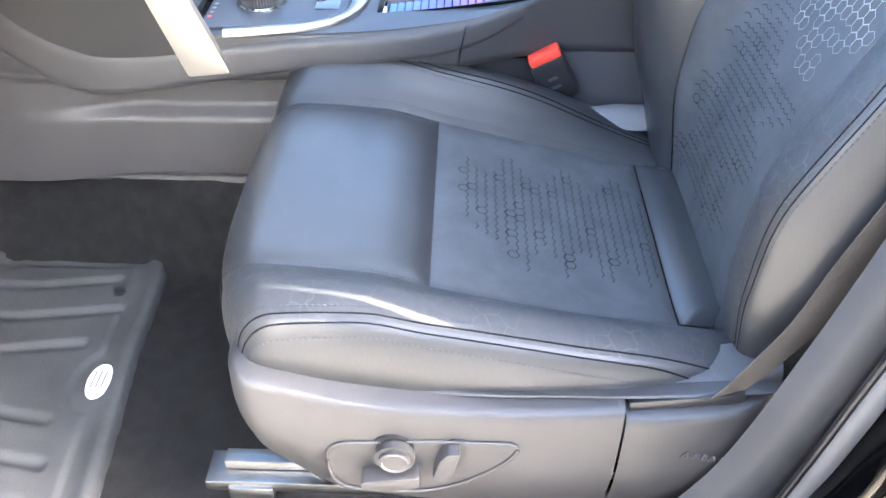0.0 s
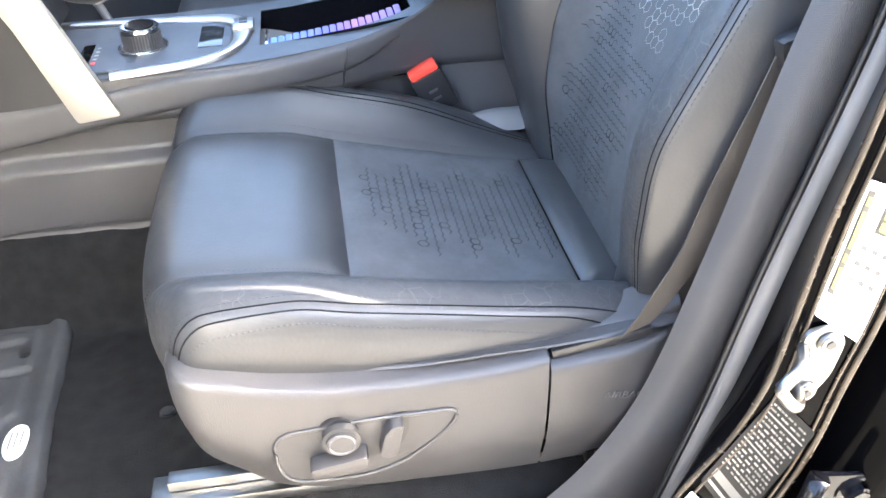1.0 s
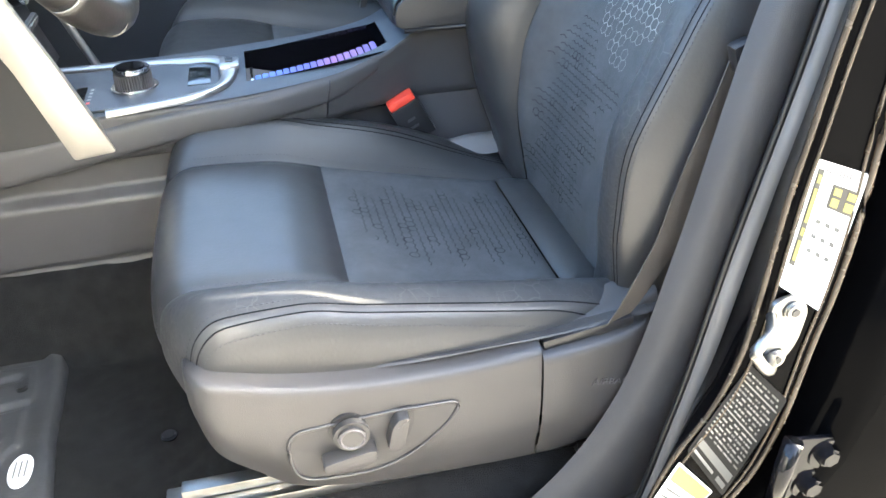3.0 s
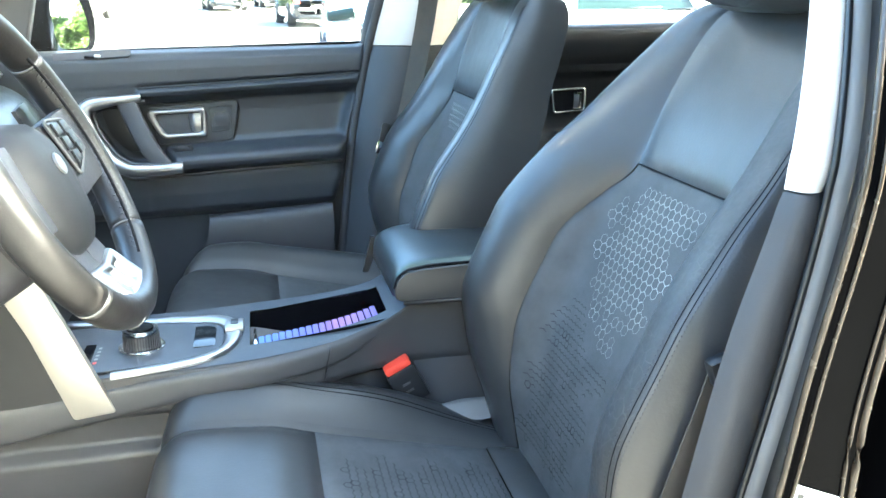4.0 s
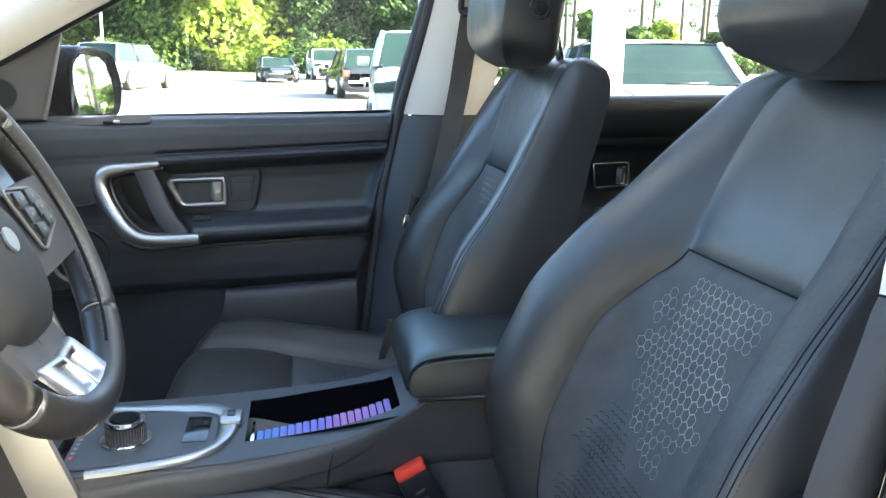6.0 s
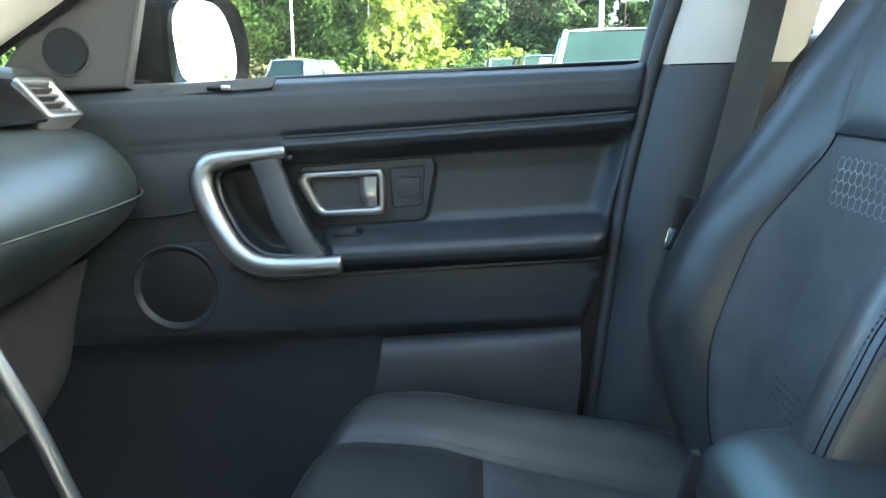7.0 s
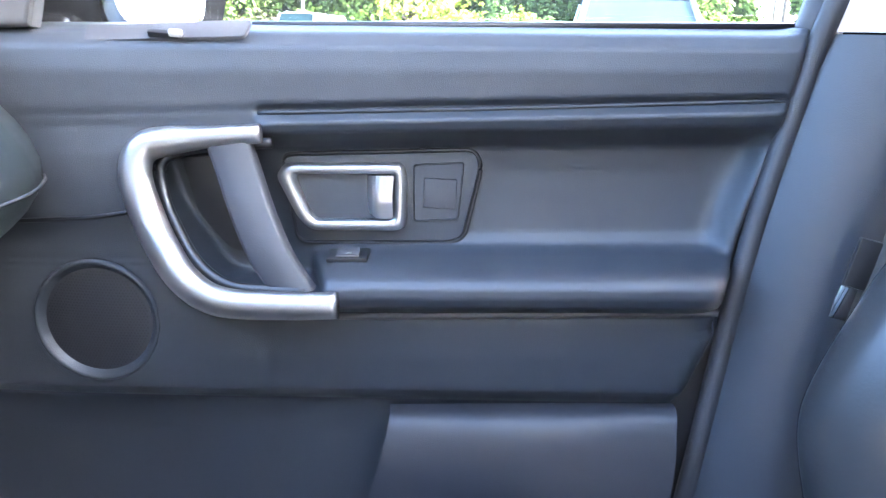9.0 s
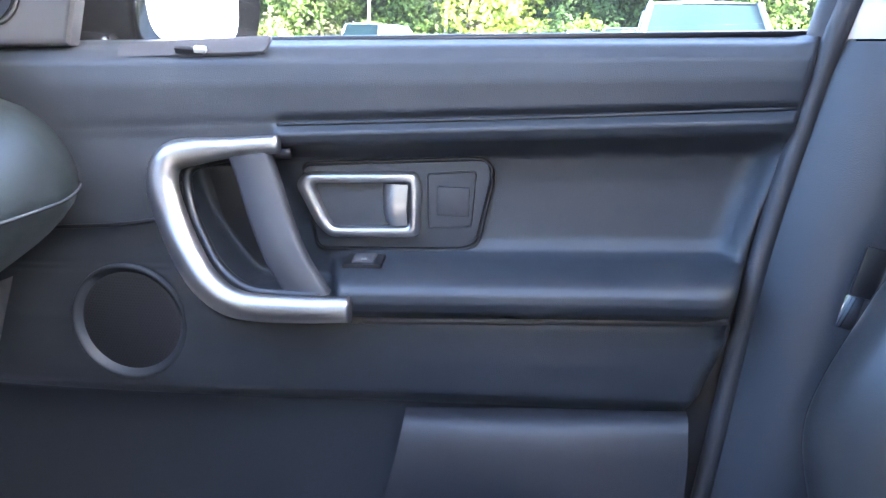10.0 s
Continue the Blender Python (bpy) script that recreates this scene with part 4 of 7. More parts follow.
def seat(label, x0, cy, z_up, outer, recline, base, driver, rest, tall):
    """A leather seat. outer: -1 where the door is at smaller y. recline: degrees."""
    st = thing("car_seat", (x0 + 0.12, cy, 0.40), label, "car seat", group="front seats")

    def cushion(A, F):
        k = np.arange(len(CU))
        xc, sx, zc, bh, hw, dr = (smooth1(A, k, [c[i] for c in CU]) for i in range(6))
        g = np.abs(F)
        bh = np.where(F * outer > 0, bh, bh * smooth1(A, [0, 5, 6.5, 9], [1, 1, 0.9, 0.0]))
        lat, rise, drop = smooth1(g, G, LAT_C), smooth1(g, G, RISE), smooth1(g, G, DROP)
        sx = np.where(F * outer > 0, sx, sx * 0.4)
        x = x0 + xc + sx * np.clip(g, 0, 1) ** 3
        return np.stack([x, cy + np.sign(F) * lat * hw, z_up + zc + bh * rise - drop * dr], axis=-1)

    th = radians(recline)
    up, fw = np.array([math.sin(th), 0, math.cos(th)]), np.array([-math.cos(th), 0, math.sin(th)])
    root = np.array([x0 + base[0], cy, base[1]])

    ks = [b[0] if b[0] < 0.57 else 0.56 + (b[0] - 0.56) * (tall - 0.56) / 0.182 for b in BK]
    kr = [0, 0.56, ks[7], ks[8], ks[9], tall]

    def rear(S):
        """How far the seat back's rear rim lies behind the middle line."""
        return smooth1(S, kr, [0.075, 0.077, 0.085, 0.090, 0.082, 0.066])

    def back(S, F):
        hw, bd, sb = (smooth1(S, ks, [b[i] for b in BK]) for i in (1, 2, 3))
        g = np.abs(F)
        lat, rise = smooth1(g, GB, [0, 0.3, 0.43, 0.5, 0.6, 0.7, 0.80, 0.89, 0.965, 1.0, 1.035, 1.03]), smooth1(g, GB, [0, 0.0, 0.03, 0.11, 0.42, 0.78, 0.96, 1.0, 0.92, 0.78, 0.42, 0.0])
        drop = smooth1(g, [0, 0.95, 1.0, 1.08, 1.25], [0, 0, 0.006, 0.028, 0.075])
        drop = drop * (rear(S) - sb) / 0.075
        if driver:
            hw = np.where(F * outer > 0, hw, hw * smooth1(S, [0, 0.38, 0.52, 0.64, 0.8], [1, 1, 0.965, 0.95, 0.95]))
            bd = bd * np.where(F * outer > 0, 0.80, 1.08)
        if not driver:  # the passenger seat has flatter side cheeks
            bd = bd * smooth1(S, [0, 0.25, 0.36, 0.50, 0.74], [0.95, 0.92, 0.82, 0.55, 0.4])
        out_ = bd * rise - sb - drop
        p = root + S[..., None] * up + out_[..., None] * fw
        p[..., 1] += np.sign(F) * lat * hw
        return p

    # cushion: nose panel, pierced fabric centre, rear roll, bolsters with their side bands
    panel("cushion_front", cushion, dense(0, 5.95, 46, 0.08), dense(-0.575, 0.575, 34), LEATHER, st, "dark leather cushion front", edges="AbB")
    centre = panel("cushion_centre", cushion, dense(5.95, 8.40, 30), dense(-0.575, 0.575, 30), FABRIC, st, "charcoal fabric cushion centre with embossed cells")
    panel("cushion_rear", cushion, dense(8.40, 9.0, 16), dense(-0.575, 0.575, 20), LEATHER, st, edges="abB", lift=0.011, dip=0.013, width=0.012)
    for s in (-1, 1):
        def edge(A):
            """Where the bolster's top ends and its side band begins; at the door side the band runs out towards the rear."""
            return smooth1(A, [0, 4, 5.5, 7.8, 8.6, 9], [0.95, 0.94, 0.928, 0.935, 0.965, 1.03]) if s == outer else smooth1(A, [0, 4, 6, 9], [0.90, 0.82, 0.80, 0.74])

        tt = dense(0, 1, 22) if s > 0 else dense(0, 1, 22)[::-1]
        panel("cushion_bolster", lambda A, T: cushion(A, s * (0.575 + (edge(A) - 0.575) * T)), dense(0, 9, 60, 0), tt, LEATHER if not (driver and s == outer) else LEATHER_WORN, st, edges="b" if s > 0 else "B")
        panel("cushion_side", lambda A, T: cushion(A, s * (edge(A) + (1.25 - edge(A)) * T)), np.linspace(0, 9, 60), tt, LEATHER, st, dip=0)
        a = np.linspace(2.2, 8.9, 160)
        for ff in (-0.034, 0.034, None):
            F = s * (edge(a) + ff) if ff else np.full(a.shape, s * 0.600)
            P = cushion(a, F)
            N = np.cross(np.gradient(P, axis=0), cushion(a, F + 0.01) - P)
            N /= np.linalg.norm(N, axis=1, keepdims=True)
            stitches("stitching", P + N * 0.0004, N, THREAD_DARK, st)
        for ff in (-0.013, 0.013):
            tube("seam", cushion(a, s * (edge(a) + ff)), 0.0009, THREAD_BLACK, st, seg=6)
    # backrest: fabric centre, upper leather, bolsters, sides, rear shell
    def seam_f(S):
        """Where the centre panels end, as a share of the half width."""
        return smooth1(S, [0, 0.12, 0.36, 0.46, 0.515, 0.60, ks[8], tall], [0.55, 0.60, 0.60, 0.54, 0.475, 0.52, 0.60, 0.66])

    panel("back_centre", lambda S, W: back(S, W * seam_f(S)), dense(0.01, 0.515, 44), dense(-1, 1, 36), FABRIC, st, "charcoal fabric back centre with printed cells")
    panel("back_upper", lambda S, W: back(S, W * seam_f(S)), dense(0.515, tall, 30), dense(-1, 1, 30), LEATHER, st, "dark leather upper back", edges="abB", dip=0.004)
    for s in (-1, 1):
        tt = dense(0, 1, 22) if s > 0 else dense(0, 1, 22)[::-1]
        panel("back_bolster", lambda S, T: back(S, s * (seam_f(S) + (0.94 - seam_f(S)) * T)), dense(0.0, tall, 76, 0.1), tt, LEATHER_WORN if driver and s == outer else LEATHER, st, edges="b" if s > 0 else "B", dip=0.004)
        panel("back_side", back, np.linspace(0, tall, 56), s * (dense(0.94, 1.25, 18) if s > 0 else dense(0.94, 1.25, 18)[::-1]), LEATHER, st, dip=0)
        ss = np.linspace(0.02, 0.70, 150)
        for ff, th_ in ((0.915, THREAD_DARK), (0.963, THREAD_DARK)):
            F = np.full(ss.shape, s * ff)
            P = back(ss, F)
            N = np.cross(np.gradient(P, axis=0), back(ss, F + 0.01) - P)
            N /= np.linalg.norm(N, axis=1, keepdims=True)
            stitches("stitching", P + N * 0.0005, N, th_, st)
        for ff in (0.927, 0.950):
            tube("seam", back(ss, np.full(ss.shape, s * ff)), 0.0007, THREAD_BLACK, st, seg=6)

    # sunk seam across the back
    W_s = np.linspace(-1, 1, 40)
    tube("panel_seam", back(np.full(40, 0.515), W_s * seam_f(np.full(40, 0.515))) - 0.0026 * fw, 0.0011, THREAD_BLACK, st, seg=6)

    def shell(S, F):
        hw = smooth1(S, ks, [b[1] for b in BK]) * 1.02
        p = root + S[..., None] * up - (rear(S) + 0.03 * (1 - F ** 4) * np.clip((tall - S) * 8, 0, 1))[..., None] * fw
        p[..., 1] -= F * hw
        return p

    panel("back_shell", shell, np.linspace(0, tall, 40), np.linspace(-1, 1, 20), PLASTIC, st, "dark plastic seat back", dip=0)

    # printed honeycomb on the upper back; lower down and on the cushion the pressed-in zigzag rows are flat ribbons,
    # groove shade in their colour
    def cells(name, fn, inside, material, pitch, wid, a0, a1, half, sides):
        verts, faces = [], []
        r = pitch / math.sqrt(3)
        rs, rs_full = np.random.RandomState(11), np.random.RandomState(12)
        for j in range(int((a1 - a0) / (1.5 * r))):
            for i in range(int(2 * half / pitch)):
                along, side = a0 + 1.5 * r * j, -half + pitch * (i + 0.5 * (j % 2))
                if not inside(along, side, rs.rand()):
                    continue
                for k in (range(6) if rs_full.rand() < 0.08 else sides):
                    b0, b1 = math.pi / 3 * k + math.pi / 6, math.pi / 3 * (k + 1) + math.pi / 6
                    k0 = len(verts)
                    for b, rr in ((b0, r - wid), (b0, r), (b1, r), (b1, r - wid)):
                        verts.append((along + rr * math.sin(b), side + rr * math.cos(b)))
                    faces.append((k0, k0 + 1, k0 + 2, k0 + 3))
        P = fn(np.array([v[0] for v in verts]), np.array([v[1] for v in verts]))
        return mesh(name, P, faces, material, None, smooth=False)

    def on_back(S, v):
        return back(S, -outer * v / smooth1(S, ks, [b[1] for b in BK])) + 0.0011 * fw

    x_of = np.array([c[0] for c in CU])

    def on_cushion(q, v):
        A = np.interp(q, x_of[3:], np.arange(3, len(CU)))
        return cushion(A, -outer * v / 0.28) + np.array([0, 0, 0.0011])

    def printed(S, v, n):
        near = np.interp(S, [0.255, 0.28, 0.30, 0.33, 0.36, 0.387, 0.41, 0.435, 0.45, 0.475, 0.495], [-0.03, -0.045, -0.025, -0.072, -0.05, -0.088, -0.066, -0.052, -0.09, -0.075, -0.098])
        far = np.interp(S, [0.255, 0.275, 0.29, 0.33, 0.37, 0.425, 0.46, 0.475, 0.495], [-0.03, 0.0, 0.05, 0.085, 0.115, 0.126, 0.105, 0.10, 0.03])
        # passenger print left out below the lit top corner, as if lost in shade
        return near < v < far - 0.05 * (n < 0.3) and not (S < 0.33 and n > 0.8) and S > (0.0 if driver else 0.44)

    pr = cells("honeycomb_print", on_back, printed, PRINT, 0.0142, 0.0008, 0.25, 0.502, 0.145, range(6))
    em = cells("honeycomb_shade", on_back, lambda S, v, n: -0.045 - 0.02 * math.sin(S * 90) < v < 0.13 - 0.02 * math.sin(S * 70) and (S < 0.24 or v > 0.02 + (S - 0.24) * 0.9) and not (n > 0.93), EMBOSS_SHADE, 0.0108, 0.0012, 0.07, 0.31, 0.15, (0, 1))
    ec = cells("honeycomb_shade", on_cushion, lambda q, v, n: -0.085 - 0.022 * math.sin(q * 130) < v < 0.085 + 0.02 * math.sin(q * 95) and (q > 0.13 or v > -0.02 or n > 0.6), EMBOSS_SHADE, 0.0125, 0.0013, 0.095, 0.325, 0.13, (0, 1))
    for o, lab in ((pr, "pale printed honeycomb cells"), (em, "flat dark ribbons for the shade of embossed honeycomb cells"), (ec, "flat dark ribbons for the shade of embossed honeycomb cells")):
        if o:
            o.parent = st
            o.matrix_parent_inverse = world_of(st).inverted()
            o["label"], o["kind"] = lab, "stuff"

    # headrest on two chrome posts
    hc = root + rest * up + 0.045 * fw

    def head(A, B):
        # A runs round the girth (side to side), B from bottom to top
        ca, sa = np.cos(A), np.sin(A)
        ex = 0.42
        lx = np.sign(ca) * np.abs(ca) ** ex * 0.066
        ly = np.sign(sa) * np.abs(sa) ** ex * 0.146
        b = np.clip(B, -1, 1)
        ring = (1 - np.abs(b) ** 5 * 0.22) * np.sqrt(np.clip(1 - np.abs(b) ** 9, 0, 1))
        p = hc + (lx * ring + 0.012 * (1 - b * b) + 0.012 * b)[..., None] * fw + (b * 0.112)[..., None] * up
        p[..., 1] += ly * ring * (1 + 0.06 * b)
        return p

    lim = 1.12
    bb = np.concatenate([[-1], np.linspace(-0.985, 0.985, 26), [1]])
    panel("headrest_front", head, dense(-lim, lim, 34, 0.1), bb, LEATHER, st, "dark leather headrest front", edges="aA", dip=0.004, width=0.008)
    panel("headrest_rear", head, dense(lim, 2 * math.pi - lim, 60, 0.05), bb, LEATHER, st, "dark leather headrest sides and back", edges="aA", dip=0.004, width=0.008)
    for s in (-1, 1):
        for dlt in (0.05, -0.05):
            B = np.linspace(-0.95, 0.95, 60)
            A = np.full(B.shape, s * (lim + dlt))
            P = head(A, B)
            N = P - (hc + (B * 0.112)[:, None] * up)
            N /= np.linalg.norm(N, axis=1, keepdims=True)
            stitches("stitching", P + N * 0.0008, N, THREAD, st)
        B = np.linspace(-0.97, 0.97, 60)
        tube("headrest_seam", head(np.full(B.shape, s * lim), B), 0.0016, THREAD_BLACK, st, seg=6)
        foot = root + (tall - 0.03) * up - 0.05 * fw + np.array([0, s * 0.062, 0])
        tube("headrest_post", [foot, foot + up * 0.10 + fw * 0.05], 0.0075, CHROME, st, "chrome headrest post", seg=12)
        part("post_collar", disc_bm(Vector(foot + up * 0.012), Vector(up), 0.015, 0.012, 0.003, 20), PLASTIC_BLACK, st)
    bt = hc + np.array([0, -0.146, 0]) - 0.016 * up
    part("headrest_button", disc_bm(Vector(bt), (0, -1, 0), 0.0130, 0.012, 0.004, 28), PLASTIC_BLACK, st, "round black release button")
    tube("button_ring", [Vector(bt) + Vector((0.0165 * math.cos(a), 0.002, 0.0165 * math.sin(a))) for a in np.linspace(0, 6.283, 28, endpoint=False)], 0.003, LEATHER, st, closed=True, seg=6)
    # base frame under the cushion and the floor rails
    part("seat_base", box_bm((x0 + 0.12, cy, 0.50), (0.42, 0.46, 0.10), 0.02), PLASTIC_BLACK, st)
    for s in (-1, 1):
        part("seat_rail", box_bm((x0 + 0.10, cy + s * 0.25, 0.432), (0.56, 0.042, 0.016), 0.003), STEEL, st, "bare steel floor rail")
        part("rail_slide", box_bm((x0 + 0.10, cy + s * 0.25 + 0.004, 0.448), (0.52, 0.018, 0.014), 0.002), STEEL, st)
        for dx in (-0.13, 0.33):
            part("rail_foot", box_bm((x0 + dx, cy + s * 0.25, 0.424), (0.05, 0.05, 0.02), 0.004), STEEL, st)
    # side valance on the door side, hinge cover at its rear
    YO = cy + outer * 0.300

    def rowsY(stn):
        return [[(x0 + x, YO - outer * (dy + d), z_up + z0 + (z1 - z0) * t) for t, d in ((0.0, 0.050), (0.035, 0.030), (0.075, 0.009), (0.13, 0.0), (0.6, -0.003), (1.0, 0.012))] for x, dy, z0, z1 in stn]

    SV = [(-0.132, 0.12, 0.606, 0.575), (-0.130, 0.07, 0.622, 0.572), (-0.124, 0.030, 0.637, 0.562), (-0.106, 0.006, 0.643, 0.530), (-0.07, 0.0, 0.638, 0.50), (-0.03, -0.002, 0.630, 0.470), (0.04, -0.003, 0.620, 0.455), (0.12, -0.003, 0.617, 0.450), (0.19, -0.002, 0.619, 0.446), (0.243, 0.0, 0.625, 0.444)]
    rows_surface("side_valance", rowsY(SV), PLASTIC_GREY, st, "grey plastic side valance", n=6, m=6)
    # sloping shoulder between the valance and the cushion, wider towards the rear
    sh_a = np.linspace(5.4, 8.9, 14)
    sh_f = smooth1(sh_a, [5.4, 6.6, 7.8, 8.5, 8.9], [1.14, 1.09, 1.02, 0.975, 0.96])
    sh = cushion(sh_a, outer * sh_f)
    sh[:, 1] += outer * np.interp(sh_a, [5.4, 6.6], [-0.010, 0.0035])
    sh_rows = []
    for p in sh:
        zt_ = z_up + float(smooth1(np.array(p[0] - x0), [-0.1, -0.03, 0.04, 0.12, 0.19, 0.243, 0.39], [0.640, 0.630, 0.620, 0.617, 0.619, 0.620, 0.634])) - 0.004
        lo_ = np.array([p[0], YO - outer * float(np.interp(p[0] - x0, [0.0, 0.10], [0.030, 0.012])), zt_ - float(np.interp(p[0] - x0, [0.0, 0.10], [0.014, 0.0]))])
        hi_ = np.array([p[0], p[1], max(p[2], zt_ + 0.001) - float(np.interp(p[0] - x0, [0.0, 0.10], [0.012, 0.0]))])
        sh_rows.append([tuple(lo_), tuple(lo_ * 0.6 + hi_ * 0.4 + np.array([0, outer * 0.001, 0.0015])), tuple(hi_), tuple(hi_ + np.array([0, -outer * 0.012, -0.002]))])
    rows_surface("valance_shoulder", sh_rows, PLASTIC_GREY, st, "sloping grey plastic shoulder", n=3, m=4)
    HV = [(0.2458, 0.0, 0.612, 0.444), (0.285, -0.001, 0.616, 0.45), (0.335, 0.002, 0.622, 0.462), (0.37, 0.012, 0.626, 0.49), (0.39, 0.035, 0.632, 0.53)]
    rows_surface("hinge_cover", rowsY(HV), PLASTIC_GREY, st, "grey plastic hinge cover", n=6, m=6)
    inner = [[(x0 + x, YO - outer * d, z) for d, z in ((0.026, zz - 0.03), (0.026, zz), (0.042, zz + 0.008), (0.066, zz + 0.012))] for x, zz in ((0.235, 0.612), (0.295, 0.614), (0.345, 0.624), (0.385, 0.640))]
    rows_surface("hinge_inner", inner, PLASTIC_GREY, st, "", n=5, m=4)
    part("belt_slot", box_bm((x0 + 0.30, YO - outer * 0.016, 0.614), (0.105, 0.012, 0.012), 0.003, rot=(0, -9, 0)), PLASTIC_BLACK, st)
    if driver:
        def on_val(x, z, d=0.0):
            return (x0 + x - 0.084, YO + outer * (0.004 + d), z - 0.010)
        rim = round_poly([(0.050, 0.572), (0.150, 0.579), (0.238, 0.578), (0.222, 0.548), (0.180, 0.512), (0.14, 0.497), (0.065, 0.500), (0.050, 0.522)], 0.022, 5)
        tube("control_rim", [on_val(a, b, 0.0025) for a, b in rim], 0.0022, PLASTIC_GREY, st, closed=True, seg=8)
        part("control_dish", plate_bm([on_val(a, b, -0.004) for a, b in rim], (0, outer * 0.0055, 0), 0), PLASTIC_GREY, st)
        kn = part("lumbar_knob", disc_bm(Vector(on_val(0.116, 0.563, 0.009)), (0, outer, 0), 0.019, 0.016, 0.004, 32), PLASTIC_GREY, st, "round grey lumbar knob")
        tube("knob_ring", [Vector(on_val(0.116, 0.563, 0.0165)) + Vector((0.0125 * math.cos(a), 0, 0.0125 * math.sin(a))) for a in np.linspace(0, 6.283, 32, endpoint=False)], 0.0016, PLASTIC, kn, closed=True, seg=6)
        # black disc, shifted and wider than the knob, drawn as the shade round it
        part("knob_shadow_gap", disc_bm(Vector(on_val(0.113, 0.566, 0.001)), (0, outer, 0), 0.0205, 0.006, 0.001, 32), PLASTIC_BLACK, st)
        part("height_switch", plate_bm([on_val(a, b, 0.002) for a, b in round_poly([(0.082, 0.534), (0.090, 0.537), (0.135, 0.545), (0.141, 0.543), (0.140, 0.529), (0.115, 0.522), (0.084, 0.521)], 0.004)], (0, outer * 0.019, 0), 0.003), PLASTIC_GREY, st, "grey seat height switch")
        part("recline_switch", plate_bm([on_val(a, b, 0.002) for a, b in round_poly([(0.158, 0.568), (0.166, 0.579), (0.178, 0.579), (0.176, 0.566), (0.170, 0.538), (0.160, 0.534), (0.152, 0.540)], 0.004)], (0, outer * 0.016, 0), 0.003), PLASTIC_GREY, st, "grey upright recline switch")
        part("switch_gap", plate_bm([on_val(a, b, -0.001) for a, b in round_poly([(0.166, 0.582), (0.184, 0.582), (0.184, 0.56), (0.177, 0.540), (0.166, 0.534)], 0.004)], (0, outer * 0.004, 0), 0), PLASTIC_BLACK, st)
    # inner side: pale hinge cover by the buckle
    rows_surface("inner_hinge", [[(x0 + x, cy - outer * (0.215 + d), z_up + z + dz) for d, dz in ((0.0, -0.01), (0.02, 0.012), (0.035, 0.008), (0.042, -0.06))] for x, z in ((0.270, 0.600), (0.31, 0.606), (0.345, 0.606), (0.38, 0.615))], SEAL, st, "light grey inner hinge cover", n=5, m=5)
    return st


seat("black leather driver's seat with honeycomb fabric centre and power controls", 0.0, 0.785, 0.0, -1, 23.0, (0.33, 0.56), True, 0.848, 0.785)
seat("black leather passenger seat with honeycomb fabric centre", -0.03, 1.472, 0.02, 1, 14.0, (0.328, 0.57), False, 0.812, 0.740)
# ---- centre console ----
con = thing("centre_console", (0.0, MID, 0.40), "dark plastic centre console with silver trimmed gear panel", "console")
TX = [-0.55, -0.35, -0.15, 0.0, 0.115, 0.175, 0.215, 0.245, 0.26, 0.62]
TZ = [0.722, 0.722, 0.726, 0.735, 0.745, 0.757, 0.775, 0.792, 0.798, 0.80]


def con_w(x):
    """Half width at the top: it narrows behind the tray, to make room for the buckles."""
    return smooth1(x, [-0.7, -0.05, 0.08, 0.17, 0.24, 0.7], [1.0, 1.0, 0.86, 0.62, 0.5, 0.5])


def con_top(x):
    return smooth1(x, TX, TZ)


for s, nm in ((-1, "console_side"), (1, "console_side")):
    def side_fn(U, V, s=s):
        zt = con_top(U)
        k = [0, 0.06, 0.16, 0.24, 0.28, 0.32, 0.44, 0.50, 0.80, 0.86, 1.0]
        z = np.interp(V, k, [0, 0.004, 0.03, 0.060, 0.070, 0.080, 0.125, 0.142, 0.238, 0.246, 0.32])
        yo = np.interp(V, k, [0.120, 0.124, 0.126, 0.124, 0.117, 0.086, 0.084, 0.104, 0.100, 0.097, 0.128])
        fade = smooth1(U, [-0.7, -0.56, -0.36, 0.7], [0, 0, 1, 1])
        yo = 0.126 + (yo - 0.126) * np.where((V > 0.26) & (V < 0.83), fade, 1.0)
        drop = np.where(V > 0.2, np.clip(zt - 0.745, 0, 1), 0)
        return np.stack([U, MID + s * yo * (con_w(U) if s < 0 else 1.0), zt - z - drop * 0.9], axis=-1)
    xs_ = np.linspace(-0.62, 0.60, 90)
    panel(nm, side_fn, xs_ if s < 0 else xs_[::-1], np.linspace(0, 1, 76), CONSOLE, con, "dark grey plastic console side", dip=0)


def deck(U, V):
    z = con_top(U) + 0.002 * (1 - V ** 4)
    return np.stack([U, MID + 0.123 * V * np.where(V < 0, con_w(U), 1.0), z], axis=-1)


def deck_strip(x0, x1, v0, v1, nx=20):
    panel("console_deck", deck, np.linspace(x0, x1, nx), np.linspace(v0, v1, 10), PLASTIC_SOFT, con, dip=0)


# a proud lip along the side; ahead of the brace it dips under a dark pocket and climbs to the dash
LT = [(-0.60, 0.800), (-0.54, 0.770), (-0.49, 0.728), (-0.44, 0.700), (-0.39, 0.690), (-0.30, 0.696), (-0.15, 0.716), (0.0, 0.728), (0.10, 0.739), (0.17, 0.752)]
LB = [(-0.66, 0.770), (-0.58, 0.735), (-0.525, 0.690), (-0.465, 0.646), (-0.40, 0.632), (-0.30, 0.648), (-0.15, 0.674), (0.0, 0.692), (0.10, 0.706), (0.17, 0.735)]
